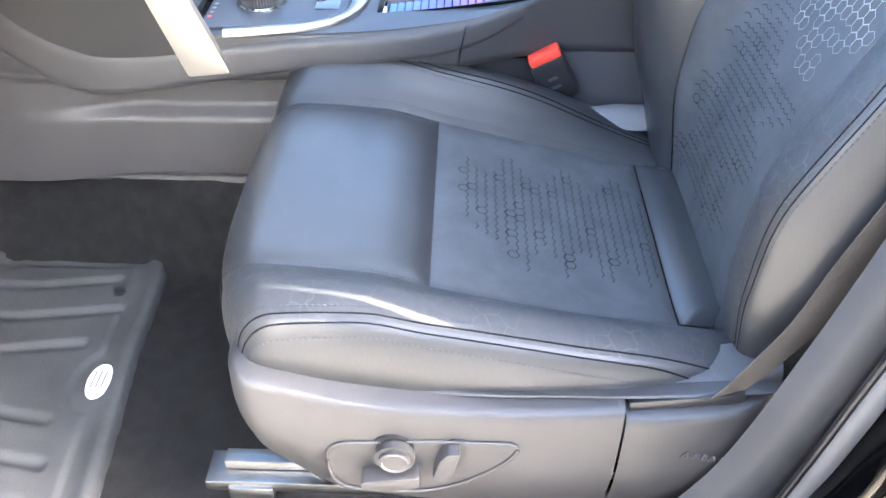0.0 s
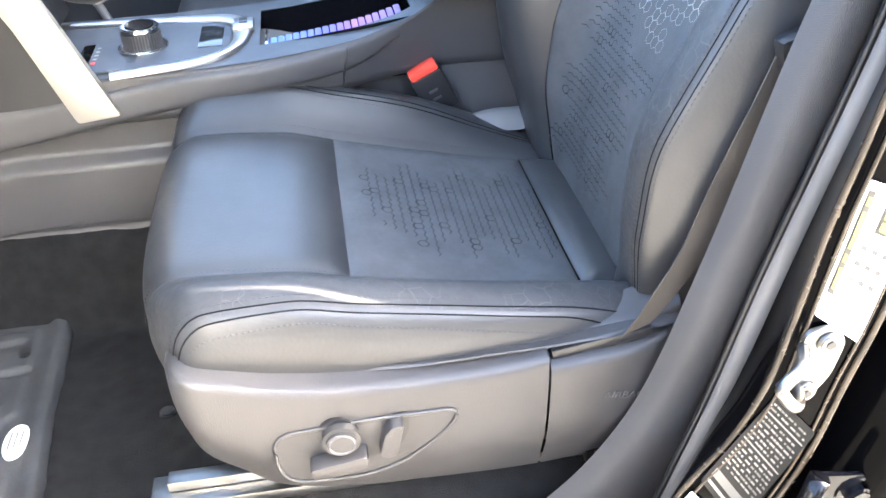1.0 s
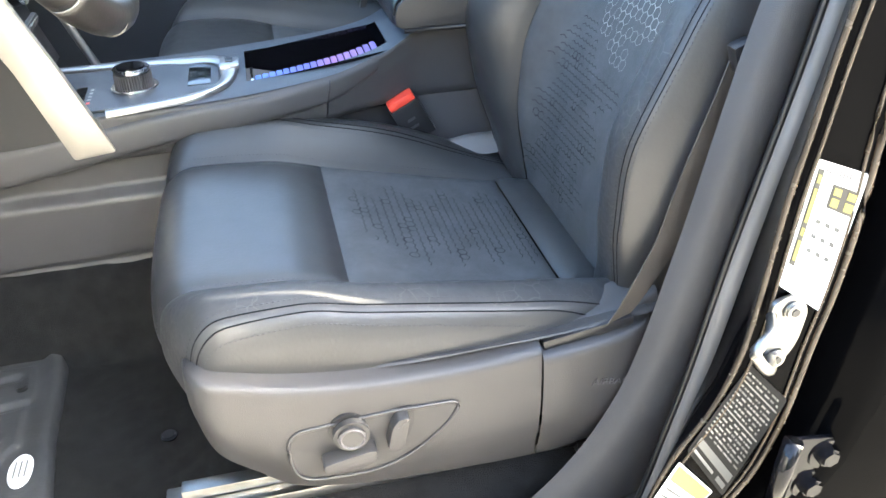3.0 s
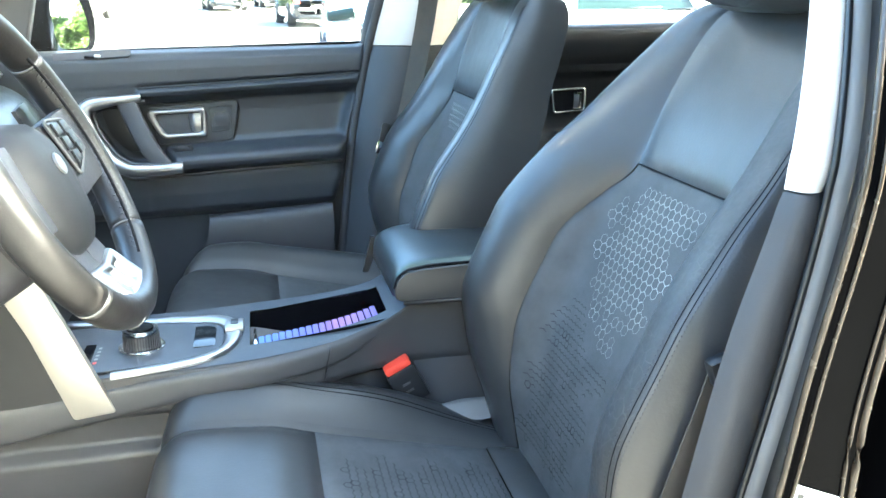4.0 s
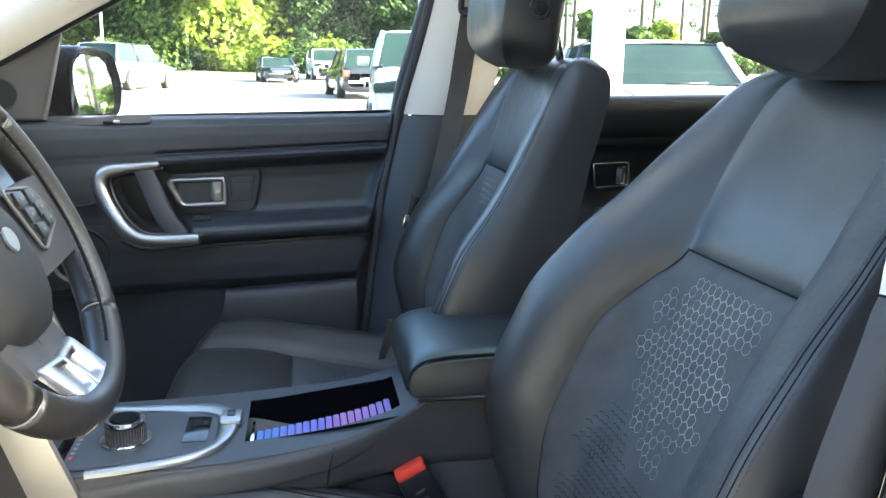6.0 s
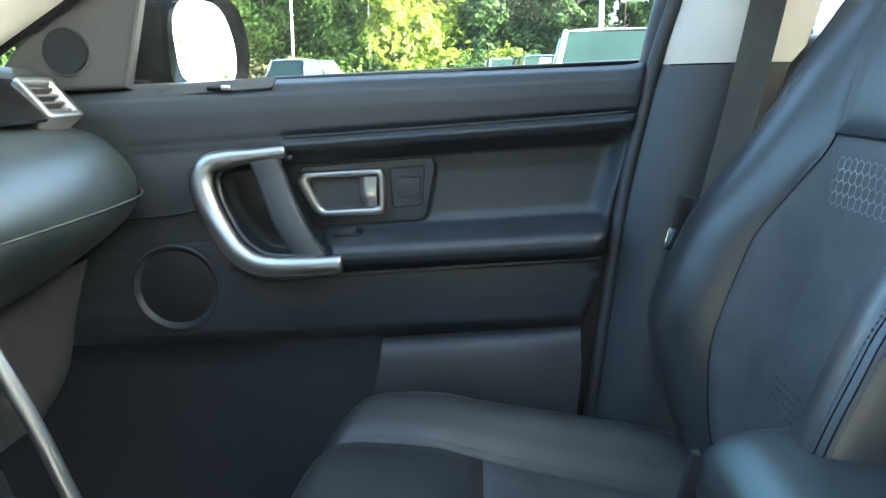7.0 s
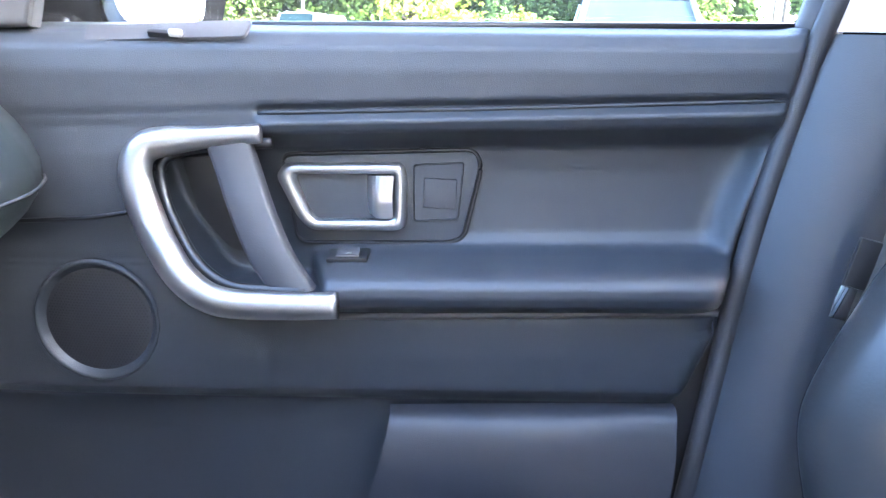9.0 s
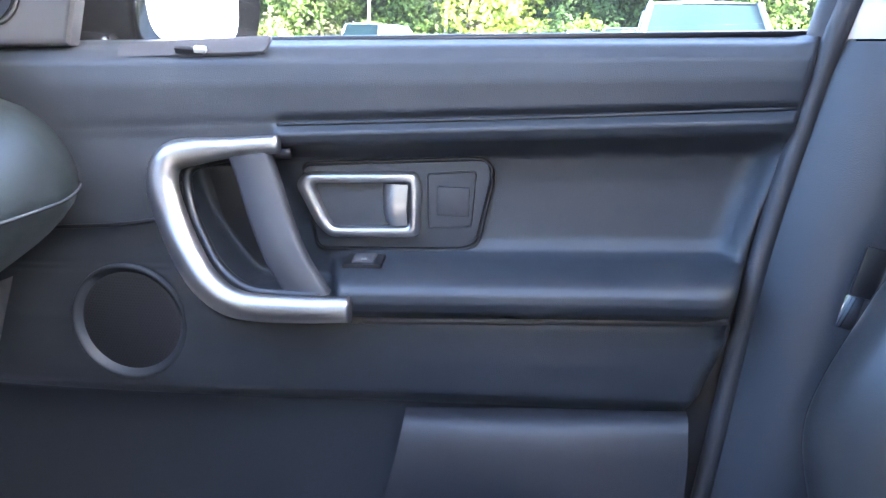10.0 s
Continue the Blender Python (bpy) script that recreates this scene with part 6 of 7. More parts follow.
for s in (-1, 1):
    spk = [(0.056, 0.034, -0.022), (0.160, 0.040, -0.006), (0.162, -0.048, -0.006), (0.060, -0.058, -0.022)]
    part("spoke", plate_bm([Vector(wheel_at(s * y, u, d)) for y, u, d in spk], Vector(wn) * 0.014, 0.004), PLASTIC_DOOR, sw, "dark side spoke")
    if s > 0:
        pod = [(0.068, 0.034, -0.004), (0.123, 0.026, 0.000), (0.146, -0.008, 0.000), (0.088, -0.030, -0.004)]
        podp = part("switch_pod", plate_bm([Vector(p) for p in round_poly([wheel_at(s * y, u, d) for y, u, d in pod], 0.008)], Vector(wn) * 0.006, 0.002), PLASTIC_BLACK, sw, "black switch pod")
        tube("pod_rim", round_poly([wheel_at(s * y, u, d + 0.004) for y, u, d in ((0.066, 0.037, -0.004), (0.125, 0.029, 0.0), (0.150, -0.009, 0.0), (0.087, -0.034, -0.004))], 0.009), 0.0020, SEAL, podp, "thin grey pod rim", closed=True, seg=6)
        for i in range(2):
            for j in range(3):
                f, g = 0.27 + 0.46 * i, 0.18 + 0.32 * j
                c = [(pod[0][q] * (1 - f) + pod[1][q] * f) * (1 - g) + (pod[3][q] * (1 - f) + pod[2][q] * f) * g for q in range(3)]
                key = []
                for dy, du in ((-0.0115, 0.0085), (0.0115, 0.0065), (0.0125, -0.0065), (-0.0105, -0.0075)):
                    key.append(Vector(wheel_at(s * (c[0] + dy), c[1] + du, c[2] + 0.0055)))
                part("switch", plate_bm(key, Vector(wn) * 0.003, 0.001), PLASTIC_BLACK, podp)
                mark = [Vector(wheel_at(s * (c[0] + dy), c[1] + du, c[2] + 0.0088)) for dy, du in ((-0.0035, 0.0018), (0.0035, 0.0014), (0.0035, -0.0016), (-0.0030, -0.0014))]
                part("switch_mark", plate_bm(mark, Vector(wn) * 0.0004, 0), PRINT, podp)
    part("shift_paddle", plate_bm([Vector(on_wheel(s * a, r, d)) for a, r, d in ((58, 0.11, -0.03), (68, 0.168, -0.034), (98, 0.165, -0.034), (98, 0.10, -0.03))], Vector(wn) * 0.005, 0.002), PLASTIC_BLACK, sw, "black shift paddle")
    # lower spoke: a dark root and a satin frame round a slot, splayed from the hub to the rim
    dk = [(0.050, -0.078, -0.030), (0.052, -0.120, -0.022), (-0.004, -0.126, -0.022), (0.004, -0.080, -0.030)]
    part("spoke_root", plate_bm([Vector(wheel_at(s * y, u, d)) for y, u, d in dk], Vector(wn) * 0.012, 0.004), PLASTIC_DOOR, sw)
    lo_o = [(0.046, -0.112, -0.018), (0.044, -0.164, 0.004), (0.002, -0.168, 0.004), (-0.004, -0.118, -0.018)]
    lo_i = [(0.022, -0.126, -0.013), (0.022, -0.150, -0.003), (0.008, -0.152, -0.003), (0.004, -0.128, -0.013)]
    ro = [Vector(p) for p in round_poly([wheel_at(s * y, u, d) for y, u, d in lo_o], 0.006)]
    ri = [Vector(p) for p in round_poly([wheel_at(s * y, u, d) for y, u, d in lo_i], 0.004)]
    W_ = Vector(wn)
    frame_v = ro + [p + W_ * 0.009 for p in ro] + [p * 0.85 + q * 0.15 + W_ * 0.012 for p, q in zip(ro, ri)] + [p * 0.1 + q * 0.9 + W_ * 0.011 for p, q in zip(ro, ri)] + [q + W_ * 0.002 for q in ri]
    sp_ = mesh("lower_spoke", frame_v, grid_faces(5, len(ro), True), ALU, sw, "satin silver lower spoke")
    part("spoke_slot", plate_bm([q + W_ * 0.001 for q in ri], W_ * 0.001, 0), PLASTIC_BLACK, sp_, "dark slot in the spoke")
colm = thing("steering_column", (-0.40, 0.785, 0.92), "dark plastic steering column shroud with stalks", "steering column")
cs = []
for d, hw_, hh_ in ((-0.03, 0.058, 0.058), (-0.09, 0.066, 0.070), (-0.17, 0.074, 0.080), (-0.30, 0.080, 0.088)):
    cs.append([WC + d * wn + hw_ * math.cos(a) * wy + (hh_ * math.sin(a) - 0.035) * wu for a in np.linspace(0, 2 * math.pi, 13)])
rows_surface("shroud", cs, PLASTIC_DOOR, colm, n=5, m=3)
for s in (-1, 1):
    a0 = WC - 0.075 * wn + s * 0.05 * wy
    tube("stalk", [a0, a0 + s * 0.06 * wy + 0.01 * wn, a0 + s * 0.13 * wy + 0.02 * wn - 0.008 * wu], [0.007, 0.0085, 0.011], PLASTIC_BLACK, colm, "black column stalk", seg=10)
# ---- the car park outside ----
CONCRETE = mat("pale_concrete", (0.175, 0.166, 0.148), 0.85, mottle=(0.35, 0.15), grain=(60, 0.004))
GRASS = mat("grass", (0.075, 0.105, 0.03), 0.9, mottle=(0.8, 0.35), grain=(30, 0.02))
BARK = mat("bark", (0.12, 0.095, 0.07), 0.9, mottle=(4, 0.3), grain=(40, 0.01))
LEAF = [mat("leaf_yellow_green", (0.175, 0.225, 0.03), 0.55, mottle=(0.6, 0.3), island=0.5), mat("leaf_green", (0.08, 0.125, 0.028), 0.55, mottle=(0.6, 0.3), island=0.5), mat("leaf_dark", (0.04, 0.072, 0.022), 0.6, mottle=(0.6, 0.3), island=0.5), mat("leaf_dry", (0.20, 0.19, 0.09), 0.6, mottle=(0.6, 0.3), island=0.5)]
for m_ in LEAF:
    nt_ = m_.node_tree
    tr_n = nt_.nodes.new("ShaderNodeBsdfTranslucent")
    mx = nt_.nodes.new("ShaderNodeMixShader")
    mx.inputs[0].default_value = 0.45
    src = nt_.nodes["Principled BSDF"]
    src.inputs["Specular IOR Level"].default_value = 0.15
    nt_.links.new(src.inputs["Base Color"].links[0].from_socket, tr_n.inputs[0])
    nt_.links.new(src.outputs[0], mx.inputs[1])
    nt_.links.new(tr_n.outputs[0], mx.inputs[2])
    nt_.links.new(mx.outputs[0], nt_.nodes["Material Output"].inputs[0])
PAINT_WHITE = mat("white_car_paint", (0.58, 0.59, 0.60), 0.18, coat=0.6, mottle=(1, 0.03), rough_var=0.03)
PAINT_SILVER = mat("silver_car_paint", (0.40, 0.42, 0.43), 0.25, metal=0.4, coat=0.6, mottle=(1, 0.03))
PAINT_DARK = mat("dark_car_paint", (0.012, 0.013, 0.015), 0.15, coat=0.8, mottle=(1, 0.1))
PAINT_GREY = mat("grey_car_paint", (0.13, 0.125, 0.12), 0.2, metal=0.3, coat=0.6, mottle=(1, 0.1))
CAR_GLASS = mat("dark_car_glass", (0.012, 0.024, 0.021), 0.05, mottle=(1, 0.3), rough_var=0.03, spec=0.16)
TYRE = mat("tyre", (0.02, 0.02, 0.02), 0.8, mottle=(5, 0.2))
LINE_PAINT = mat("line_paint", (0.75, 0.75, 0.72), 0.7, mottle=(2, 0.15))
POST_PAINT = mat("white_post_paint", (0.50, 0.51, 0.50), 0.5, mottle=(3, 0.08))


def ground_z(x, y):
    return 0.02 * np.clip(y - 11, 0, 400) + 0 * x


gxs = np.concatenate([np.linspace(-900, -60, 12), np.linspace(-50, 50, 26), np.linspace(60, 900, 12)])
gys = np.concatenate([np.linspace(-600, -20, 8), np.linspace(-10, 110, 30), np.linspace(130, 900, 10)])
GX, GY = np.meshgrid(gxs, gys, indexing="ij")
gr_ = mesh("ground", np.dstack([GX, GY, ground_z(GX, np.minimum(GY, 110))]).reshape(-1, 3), grid_faces(*GX.shape), CONCRETE, None)
tagged(gr_, "sunlit pale concrete car park ground", "ground", kind="structure")
vx, vy = np.meshgrid(np.linspace(-90, 110, 60), np.linspace(60, 110, 16), indexing="ij")
vz = ground_z(vx, vy) + 0.12 + 0.25 * np.clip((vy - 62) / 20, 0, 1) + np.random.RandomState(5).normal(0, 0.04, vx.shape)
verge = mesh("verge", np.dstack([vx, vy, vz]).reshape(-1, 3), grid_faces(*vx.shape), GRASS, None)
tagged(verge, "grass verge along the far edge of the car park", "verge", kind="structure")
kerb = part("kerb", box_bm((10, 59.9, ground_z(0, 59.9) + 0.06), (200, 0.2, 0.16), 0.02), CONCRETE, None)
tagged(kerb, "pale concrete kerb along the verge", "kerb", kind="structure")
for k in range(9):
    x = -22 + 5.5 * k
    ln = mesh("bay_line", [(x, 40, ground_z(0, 40) + 0.006), (x + 0.12, 40, ground_z(0, 40) + 0.006), (x + 0.12, 46, ground_z(0, 46) + 0.006), (x, 46, ground_z(0, 46) + 0.006)], [(0, 1, 2, 3)], LINE_PAINT, None, smooth=False)
    tagged(ln, "worn white bay line painted on the concrete", "bay line", group="bay lines", kind="structure")


def leaves(rs, centre, radii, n, size):
    """Small bent leaf clumps scattered through an uneven crown, denser towards its skin."""
    d = rs.normal(0, 1, (n, 3))
    d /= np.linalg.norm(d, axis=1, keepdims=True)
    r = rs.uniform(0.35, 1.0, (n, 1)) ** 0.5
    lump = 1 + 0.28 * np.sin(d[:, :1] * 5 + centre[0]) * np.cos(d[:, 2:] * 4 + centre[1]) + 0.15 * np.sin(d[:, 1:2] * 11 + centre[0] * 3)
    c = np.array(centre) + d * r * lump * np.array(radii)
    face = d * 0.9 + np.array([0, 0, 0.45]) + rs.normal(0, 0.42, (n, 3))
    face /= np.linalg.norm(face, axis=1, keepdims=True)
    u = np.cross(face, rs.normal(0, 1, (n, 3))); u /= np.linalg.norm(u, axis=1, keepdims=True) + 1e-9
    w = np.cross(face, u)
    s = size * rs.uniform(0.6, 1.5, (n, 1))
    return np.stack([c - u * s, c + w * s * 0.55, c + u * s, c - w * s * 0.55 + np.cross(u, w) * s * 0.3], axis=1).reshape(-1, 3)


def leaf_mesh(name, blocks, material, parent, label=""):
    V = np.concatenate(blocks)
    n = len(V) // 4
    me = bpy.data.meshes.new(name)
    me.vertices.add(len(V)); me.vertices.foreach_set("co", V.astype(np.float32).ravel())
    me.loops.add(4 * n); me.loops.foreach_set("vertex_index", np.arange(4 * n, dtype=np.int32))
    me.polygons.add(n); me.polygons.foreach_set("loop_start", np.arange(0, 4 * n, 4, dtype=np.int32))
    me.update(calc_edges=True)
    me.materials.append(material)
    ob = new(name, me)
    if parent:
        ob.parent = parent
        ob.matrix_parent_inverse = world_of(parent).inverted()
    if label:
        ob["label"] = label
    return ob


def tree(x, y, h, w, kind, seed, pine=False):
    rs = np.random.RandomState(seed)
    z = float(ground_z(x, y)) + 0.2
    t = thing("pine_tree" if pine else "tree", (x, y, z), "tall thin pine with sparse high branches" if pine else ("sunlit yellow-green tree in full leaf" if kind == 0 else "dense green tree at the edge of the car park"), "tree", group="trees behind the car park")
    lean = rs.uniform(-0.4, 0.4, 2)
    path = curve([(x, y, z - 0.3), (x + lean[0] * 0.3, y + lean[1] * 0.3, z + h * 0.4), (x + lean[0], y + lean[1], z + h * 0.95)], 12)
    tube("trunk", path, np.linspace(0.17 if pine else 0.2, 0.05, 12) * h / 11, BARK, t, seg=8)
    blocks = []
    if pine:
        for k in range(16):
            f = rs.uniform(0.30, 1.0)
            p = path[int(f * 11)]
            a, ln_ = rs.uniform(0, 6.283), rs.uniform(0.6, 1.7) * (1.25 - f)
            tip = p + np.array([math.cos(a) * ln_, math.sin(a) * ln_, rs.uniform(-0.1, 0.5)])
            tube("limb", [p, (p + tip) / 2 + np.array([0, 0, -0.05]), tip], [0.035, 0.025, 0.012], BARK, t, seg=5)
            blocks.append(leaves(rs, tip, (0.5, 0.5, 0.35), 70, 0.10))
        blocks.append(leaves(rs, path[-1], (1.0, 1.0, 1.3), 260, 0.11))
    else:
        for k in range(9):
            f = rs.uniform(0.2, 0.9)
            p = path[int(f * 11)]
            a = rs.uniform(0, 6.283)
            rr = w * rs.uniform(0.35, 0.75)
            tip = p + np.array([math.cos(a) * rr, math.sin(a) * rr, rs.uniform(0.1, 0.25) * h * 0.5])
            tube("limb", [p, (p + tip) / 2 + np.array([0, 0, 0.1]), tip], [0.07, 0.05, 0.02], BARK, t, seg=5)
            blocks.append(leaves(rs, tip, (w * rs.uniform(0.35, 0.55), w * 0.4, h * rs.uniform(0.11, 0.18)), 1100, 0.20))
        blocks.append(leaves(rs, (x, y, z + h * 0.25), (w * 0.9, w * 0.8, h * 0.26), 1700, 0.20))
    leaf_mesh("crown", blocks, LEAF[kind], t)
    return t


rt = np.random.RandomState(21)
k = 0
for x in np.arange(-46, 9, 3.6):
    kind = 0 if -7 < x < 0 else (2 if 0 <= x < 9 or rt.rand() < 0.3 else 1)
    tree(x + rt.uniform(-1, 1), rt.uniform(64, 70), rt.uniform(9, 13), rt.uniform(2.6, 3.6), kind, 100 + k)
    k += 1
for x in np.arange(9, 22, 3.4):
    tree(x + rt.uniform(-1, 1), rt.uniform(64, 70), rt.uniform(6.5, 9.5), rt.uniform(2.4, 3.2), 2 if x < 14 else 1, 140 + k)
    k += 1
for x in list(np.arange(-44, 20, 5.2)) + list(np.arange(20, 75, 2.6)) + list(np.arange(76, 116, 4)):
    tree(x + rt.uniform(-1.2, 1.2), rt.uniform(72, 86), rt.uniform(15, 21), 1.5, 2 if rt.rand() < 0.5 else 1, 200 + k, pine=True)
    k += 1
for x in np.arange(24, 118, 4.2):
    tree(x + rt.uniform(-1, 1), rt.uniform(66, 74), rt.uniform(4.5, 7.5), rt.uniform(2.2, 3.4), int(rt.choice([0, 1, 1])), 300 + k)
    k += 1
# a second, darker row closes the gaps of the first; a third, out of view behind the parked car, is added to block low
# sky light
for x in np.arange(-48, 12, 4.3):
    tree(x + rt.uniform(-1, 1), rt.uniform(72, 77), rt.uniform(13, 16), rt.uniform(3.4, 4.2), int(rt.choice([1, 2, 2])), 400 + k)
    k += 1
for x in np.arange(-34, 42, 4.6):
    tree(x + rt.uniform(-1, 1), rt.uniform(-18, -14), rt.uniform(8, 10), rt.uniform(3.0, 4.0), int(rt.choice([1, 2])), 500 + k)
    k += 1
# undergrowth in front of the trees
rs_ = np.random.RandomState(8)
for kind, n_ in ((1, 54), (0, 18), (3, 26), (2, 40)):
    bl = []
    for i in range(n_):
        x = rs_.uniform(-50, 112) if kind != 0 else rs_.uniform(-6, 10)
        y = rs_.uniform(61.5, 66)
        bl.append(leaves(rs_, (x, y, float(ground_z(x, y)) + rs_.uniform(0.5, 1.3)), (rs_.uniform(1.2, 2.6), 1.0, rs_.uniform(0.8, 1.9)), 480, 0.19))
    # unseen bushes below the third row, added to block light from that side
    for i in range(n_ // 2):
        bl.append(leaves(rs_, (rs_.uniform(-36, 42), rs_.uniform(-15, -12), rs_.uniform(0.6, 1.4)), (rs_.uniform(1.4, 2.6), 1.0, rs_.uniform(0.9, 1.8)), 420, 0.15))
    ob = leaf_mesh("undergrowth", bl, LEAF[kind], None)
    tagged(ob, "dense leafy undergrowth along the verge", "undergrowth", kind="stuff")


# ---- parked cars ----
def parked_car(label, x, y, heading, paint, L=4.6, W=1.9, H=1.68, suv=True, grp="parked cars", belt=0.62):
    """A car at rest. heading: degrees; 0 faces -y (towards the viewer's side)."""
    z = float(ground_z(x, y))
    c = thing("parked_car", (0, 0, 0), label, "car", group=grp)
    hb = belt * H if suv else 0.66 * H
    # body: stations along the length, front first: (v, half width, bottom, belt)
    st = [(-0.5, 0.36, 0.30, 0.62), (-0.485, 0.43, 0.22, 0.72), (-0.44, 0.475, 0.19, 0.80), (-0.30, 0.495, 0.19, 0.92), (-0.18, 0.50, 0.19, 0.97), (0.1, 0.50, 0.19, 1.0), (0.35, 0.495, 0.20, 1.02), (0.46, 0.47, 0.22, 1.0), (0.49, 0.43, 0.30, 0.93), (0.5, 0.38, 0.38, 0.80)]
    rows_ = []
    for v, hw, b, t in st:
        hw *= W; b *= H / 1.68; t *= hb / 1.0
        rows_.append([(s * hw * f, v * L, b + (t - b) * g) for s, f, g in ((-1, 0.80, 0.0), (-1, 0.97, 0.12), (-1, 1.0, 0.45), (-1, 0.97, 0.82), (-1, 0.90, 0.98), (-1, 0.5, 1.02), (1, 0.5, 1.02), (1, 0.90, 0.98), (1, 0.97, 0.82), (1, 1.0, 0.45), (1, 0.97, 0.12), (1, 0.80, 0.0))])
    rows_surface("body", rows_, paint, c, n=4, m=3)
    rear = 0.47 if suv else 0.40
    # cabin: glass house with painted roof and pillars
    def ring(f):
        a = {0: (-0.20, 0.455, hb * 0.97), 1: (-0.10, 0.415, hb + (H - hb) * 0.62), 2: (-0.045, 0.385, H * 0.975), 3: (0.02, 0.37, H)}[f]
        return a
    fz = [ring(i) for i in range(4)]
    r0 = [(rear, 0.455, hb * 0.97), (rear - 0.02, 0.42, hb + (H - hb) * 0.62), (rear - 0.06, 0.385, H * 0.97), (rear - 0.14, 0.37, H)]
    def quad(name, pts, material, lab=""):
        me_ = mesh(name, pts, [tuple(range(len(pts)))], material, c, lab, smooth=False)
        return me_
    P_ = lambda a, s, dw=0.0: (s * (a[1] * W + dw), a[0] * L, a[2])
    quad("windscreen", [P_(fz[0], -1), P_(fz[0], 1), P_(fz[2], 1), P_(fz[2], -1)], CAR_GLASS, "tinted windscreen")
    tube("windscreen_frame", [P_(fz[0], -1), P_(fz[0], 1), P_(fz[2], 1), P_(fz[2], -1)], 0.022, PLASTIC_BLACK, c, seg=6, closed=True)
    for s in (-0.15, 0.55):
        tube("wiper", [(s * fz[0][1] * W, fz[0][0] * L - 0.02, fz[0][2] + 0.02), (s * fz[0][1] * W + 0.55, fz[0][0] * L + 0.02, fz[0][2] + 0.05)], 0.012, PLASTIC_BLACK, c, seg=5)
    quad("rear_window", [P_(r0[0], 1), P_(r0[0], -1), P_(r0[2], -1), P_(r0[2], 1)], CAR_GLASS)
    for s in (-1, 1):
        quad("side_window", [P_(fz[0], s), P_(fz[2], s), P_(r0[2], s), P_(r0[0], s)], CAR_GLASS)
        for a, b in ((fz[0], fz[2]), (r0[0], r0[2])):
            tube("pillar", [P_(a, s, 0.005), P_(b, s, 0.005)], 0.045, paint, c, seg=6)
        mid = ((fz[0][0] + r0[0][0]) / 2, 0.455, hb * 0.97), ((fz[2][0] + r0[2][0]) / 2, 0.385, H * 0.975)
        tube("pillar", [P_(mid[0], s, 0.004), P_(mid[1], s, 0.004)], 0.035, PLASTIC_BLACK, c, seg=6)
        part("wing_mirror", box_bm((s * (0.5 * W + 0.09), -0.15 * L, hb + 0.05), (0.20, 0.10, 0.14), 0.04), paint, c)
    rf = []
    for v, hw, zz in ((fz[2][0] - 0.004, 0.39, H * 0.97), (fz[2][0] + 0.05, 0.385, H * 0.995), (0.15, 0.38, H), (r0[2][0] - 0.04, 0.385, H * 0.995), (r0[2][0] + 0.006, 0.39, H * 0.965)):
        rf.append([(s * hw * W, v * L, zz - dz) for s, dz in ((-1.02, 0.03), (-0.85, 0.0), (0, -0.02), (0.85, 0.0), (1.02, 0.03))])
    rows_surface("roof", rf, paint, c, n=4, m=3)
    for s in (-1, 1):
        for v in (-0.31, 0.29):
            wb = part("wheel", disc_bm((s * 0.455 * W, v * L, 0.35), (1, 0, 0), 0.35, 0.24, 0.04, 24), TYRE, c, "black tyre")
            part("rim", disc_bm((s * (0.455 * W + 0.115), v * L, 0.35), (1, 0, 0), 0.23, 0.03, 0.01, 20), ALU if suv else STEEL, wb, "alloy rim")
            part("wheel_arch", disc_bm((s * (0.455 * W - 0.02), v * L, 0.38), (1, 0, 0), 0.40, 0.25, 0.02, 24), PLASTIC_BLACK, c)
        part("headlight", box_bm((s * 0.36 * W, -0.475 * L, 0.76 * hb), (0.44, 0.22, 0.15), 0.05, rot=(0, s * 8, s * 28)), CAR_GLASS, c, "dark glazed headlight")
        for du, dv in ((-0.085, -0.012), (0.07, 0.012)):
            part("lamp_bowl", disc_bm((s * 0.36 * W + s * du, -0.475 * L - 0.098 + s * s * du * 0.50, 0.76 * hb + dv), (0.47 * s, -0.88, 0), 0.042, 0.03, 0.008, 16), CHROME, c)
        tube("bonnet_crease", [(s * 0.30 * W, -0.45 * L, hb * 0.835), (s * 0.36 * W, -0.32 * L, hb * 0.935), (s * 0.40 * W, -0.20 * L, hb * 0.992)], 0.010, PLASTIC_GREY, c, seg=6)
        part("tail_light", box_bm((s * 0.41 * W, 0.485 * L, 0.80 * hb), (0.22, 0.12, 0.20), 0.03), RED, c, "red tail light")
    part("grille", box_bm((0, -0.492 * L, 0.62 * hb), (0.62 * W * 0.8, 0.06, 0.16), 0.02), PLASTIC_BLACK, c, "dark grille")
    for k in range(3):
        part("grille_bar", box_bm((0, -0.492 * L - 0.032, 0.62 * hb + 0.05 * (k - 1)), (0.60 * W * 0.8, 0.012, 0.014), 0.003), CHROME, c)
    part("air_intake", box_bm((0, -0.488 * L, 0.36 * hb), (0.66 * W, 0.08, 0.16), 0.03), PLASTIC_BLACK, c)
    part("number_plate", box_bm((0, 0.498 * L, 0.62 * hb), (0.42, 0.02, 0.12), 0.005), LABEL_WHITE, c)
    part("rear_bumper", box_bm((0, 0.475 * L, 0.30), (0.80 * W, 0.2, 0.18), 0.05), PLASTIC_BLACK, c)
    c.matrix_basis = pose(x, y, z, 0, 0, heading)
    return c


parked_car("dark sports coupe parked nose out by the verge", -1.25, 46.2, 8, PAINT_DARK, L=4.5, W=1.92, H=1.32, suv=False)
parked_car("white estate parked nose out by the verge", 1.55, 52.2, 6, PAINT_WHITE, L=4.9, W=2.0, H=1.85)
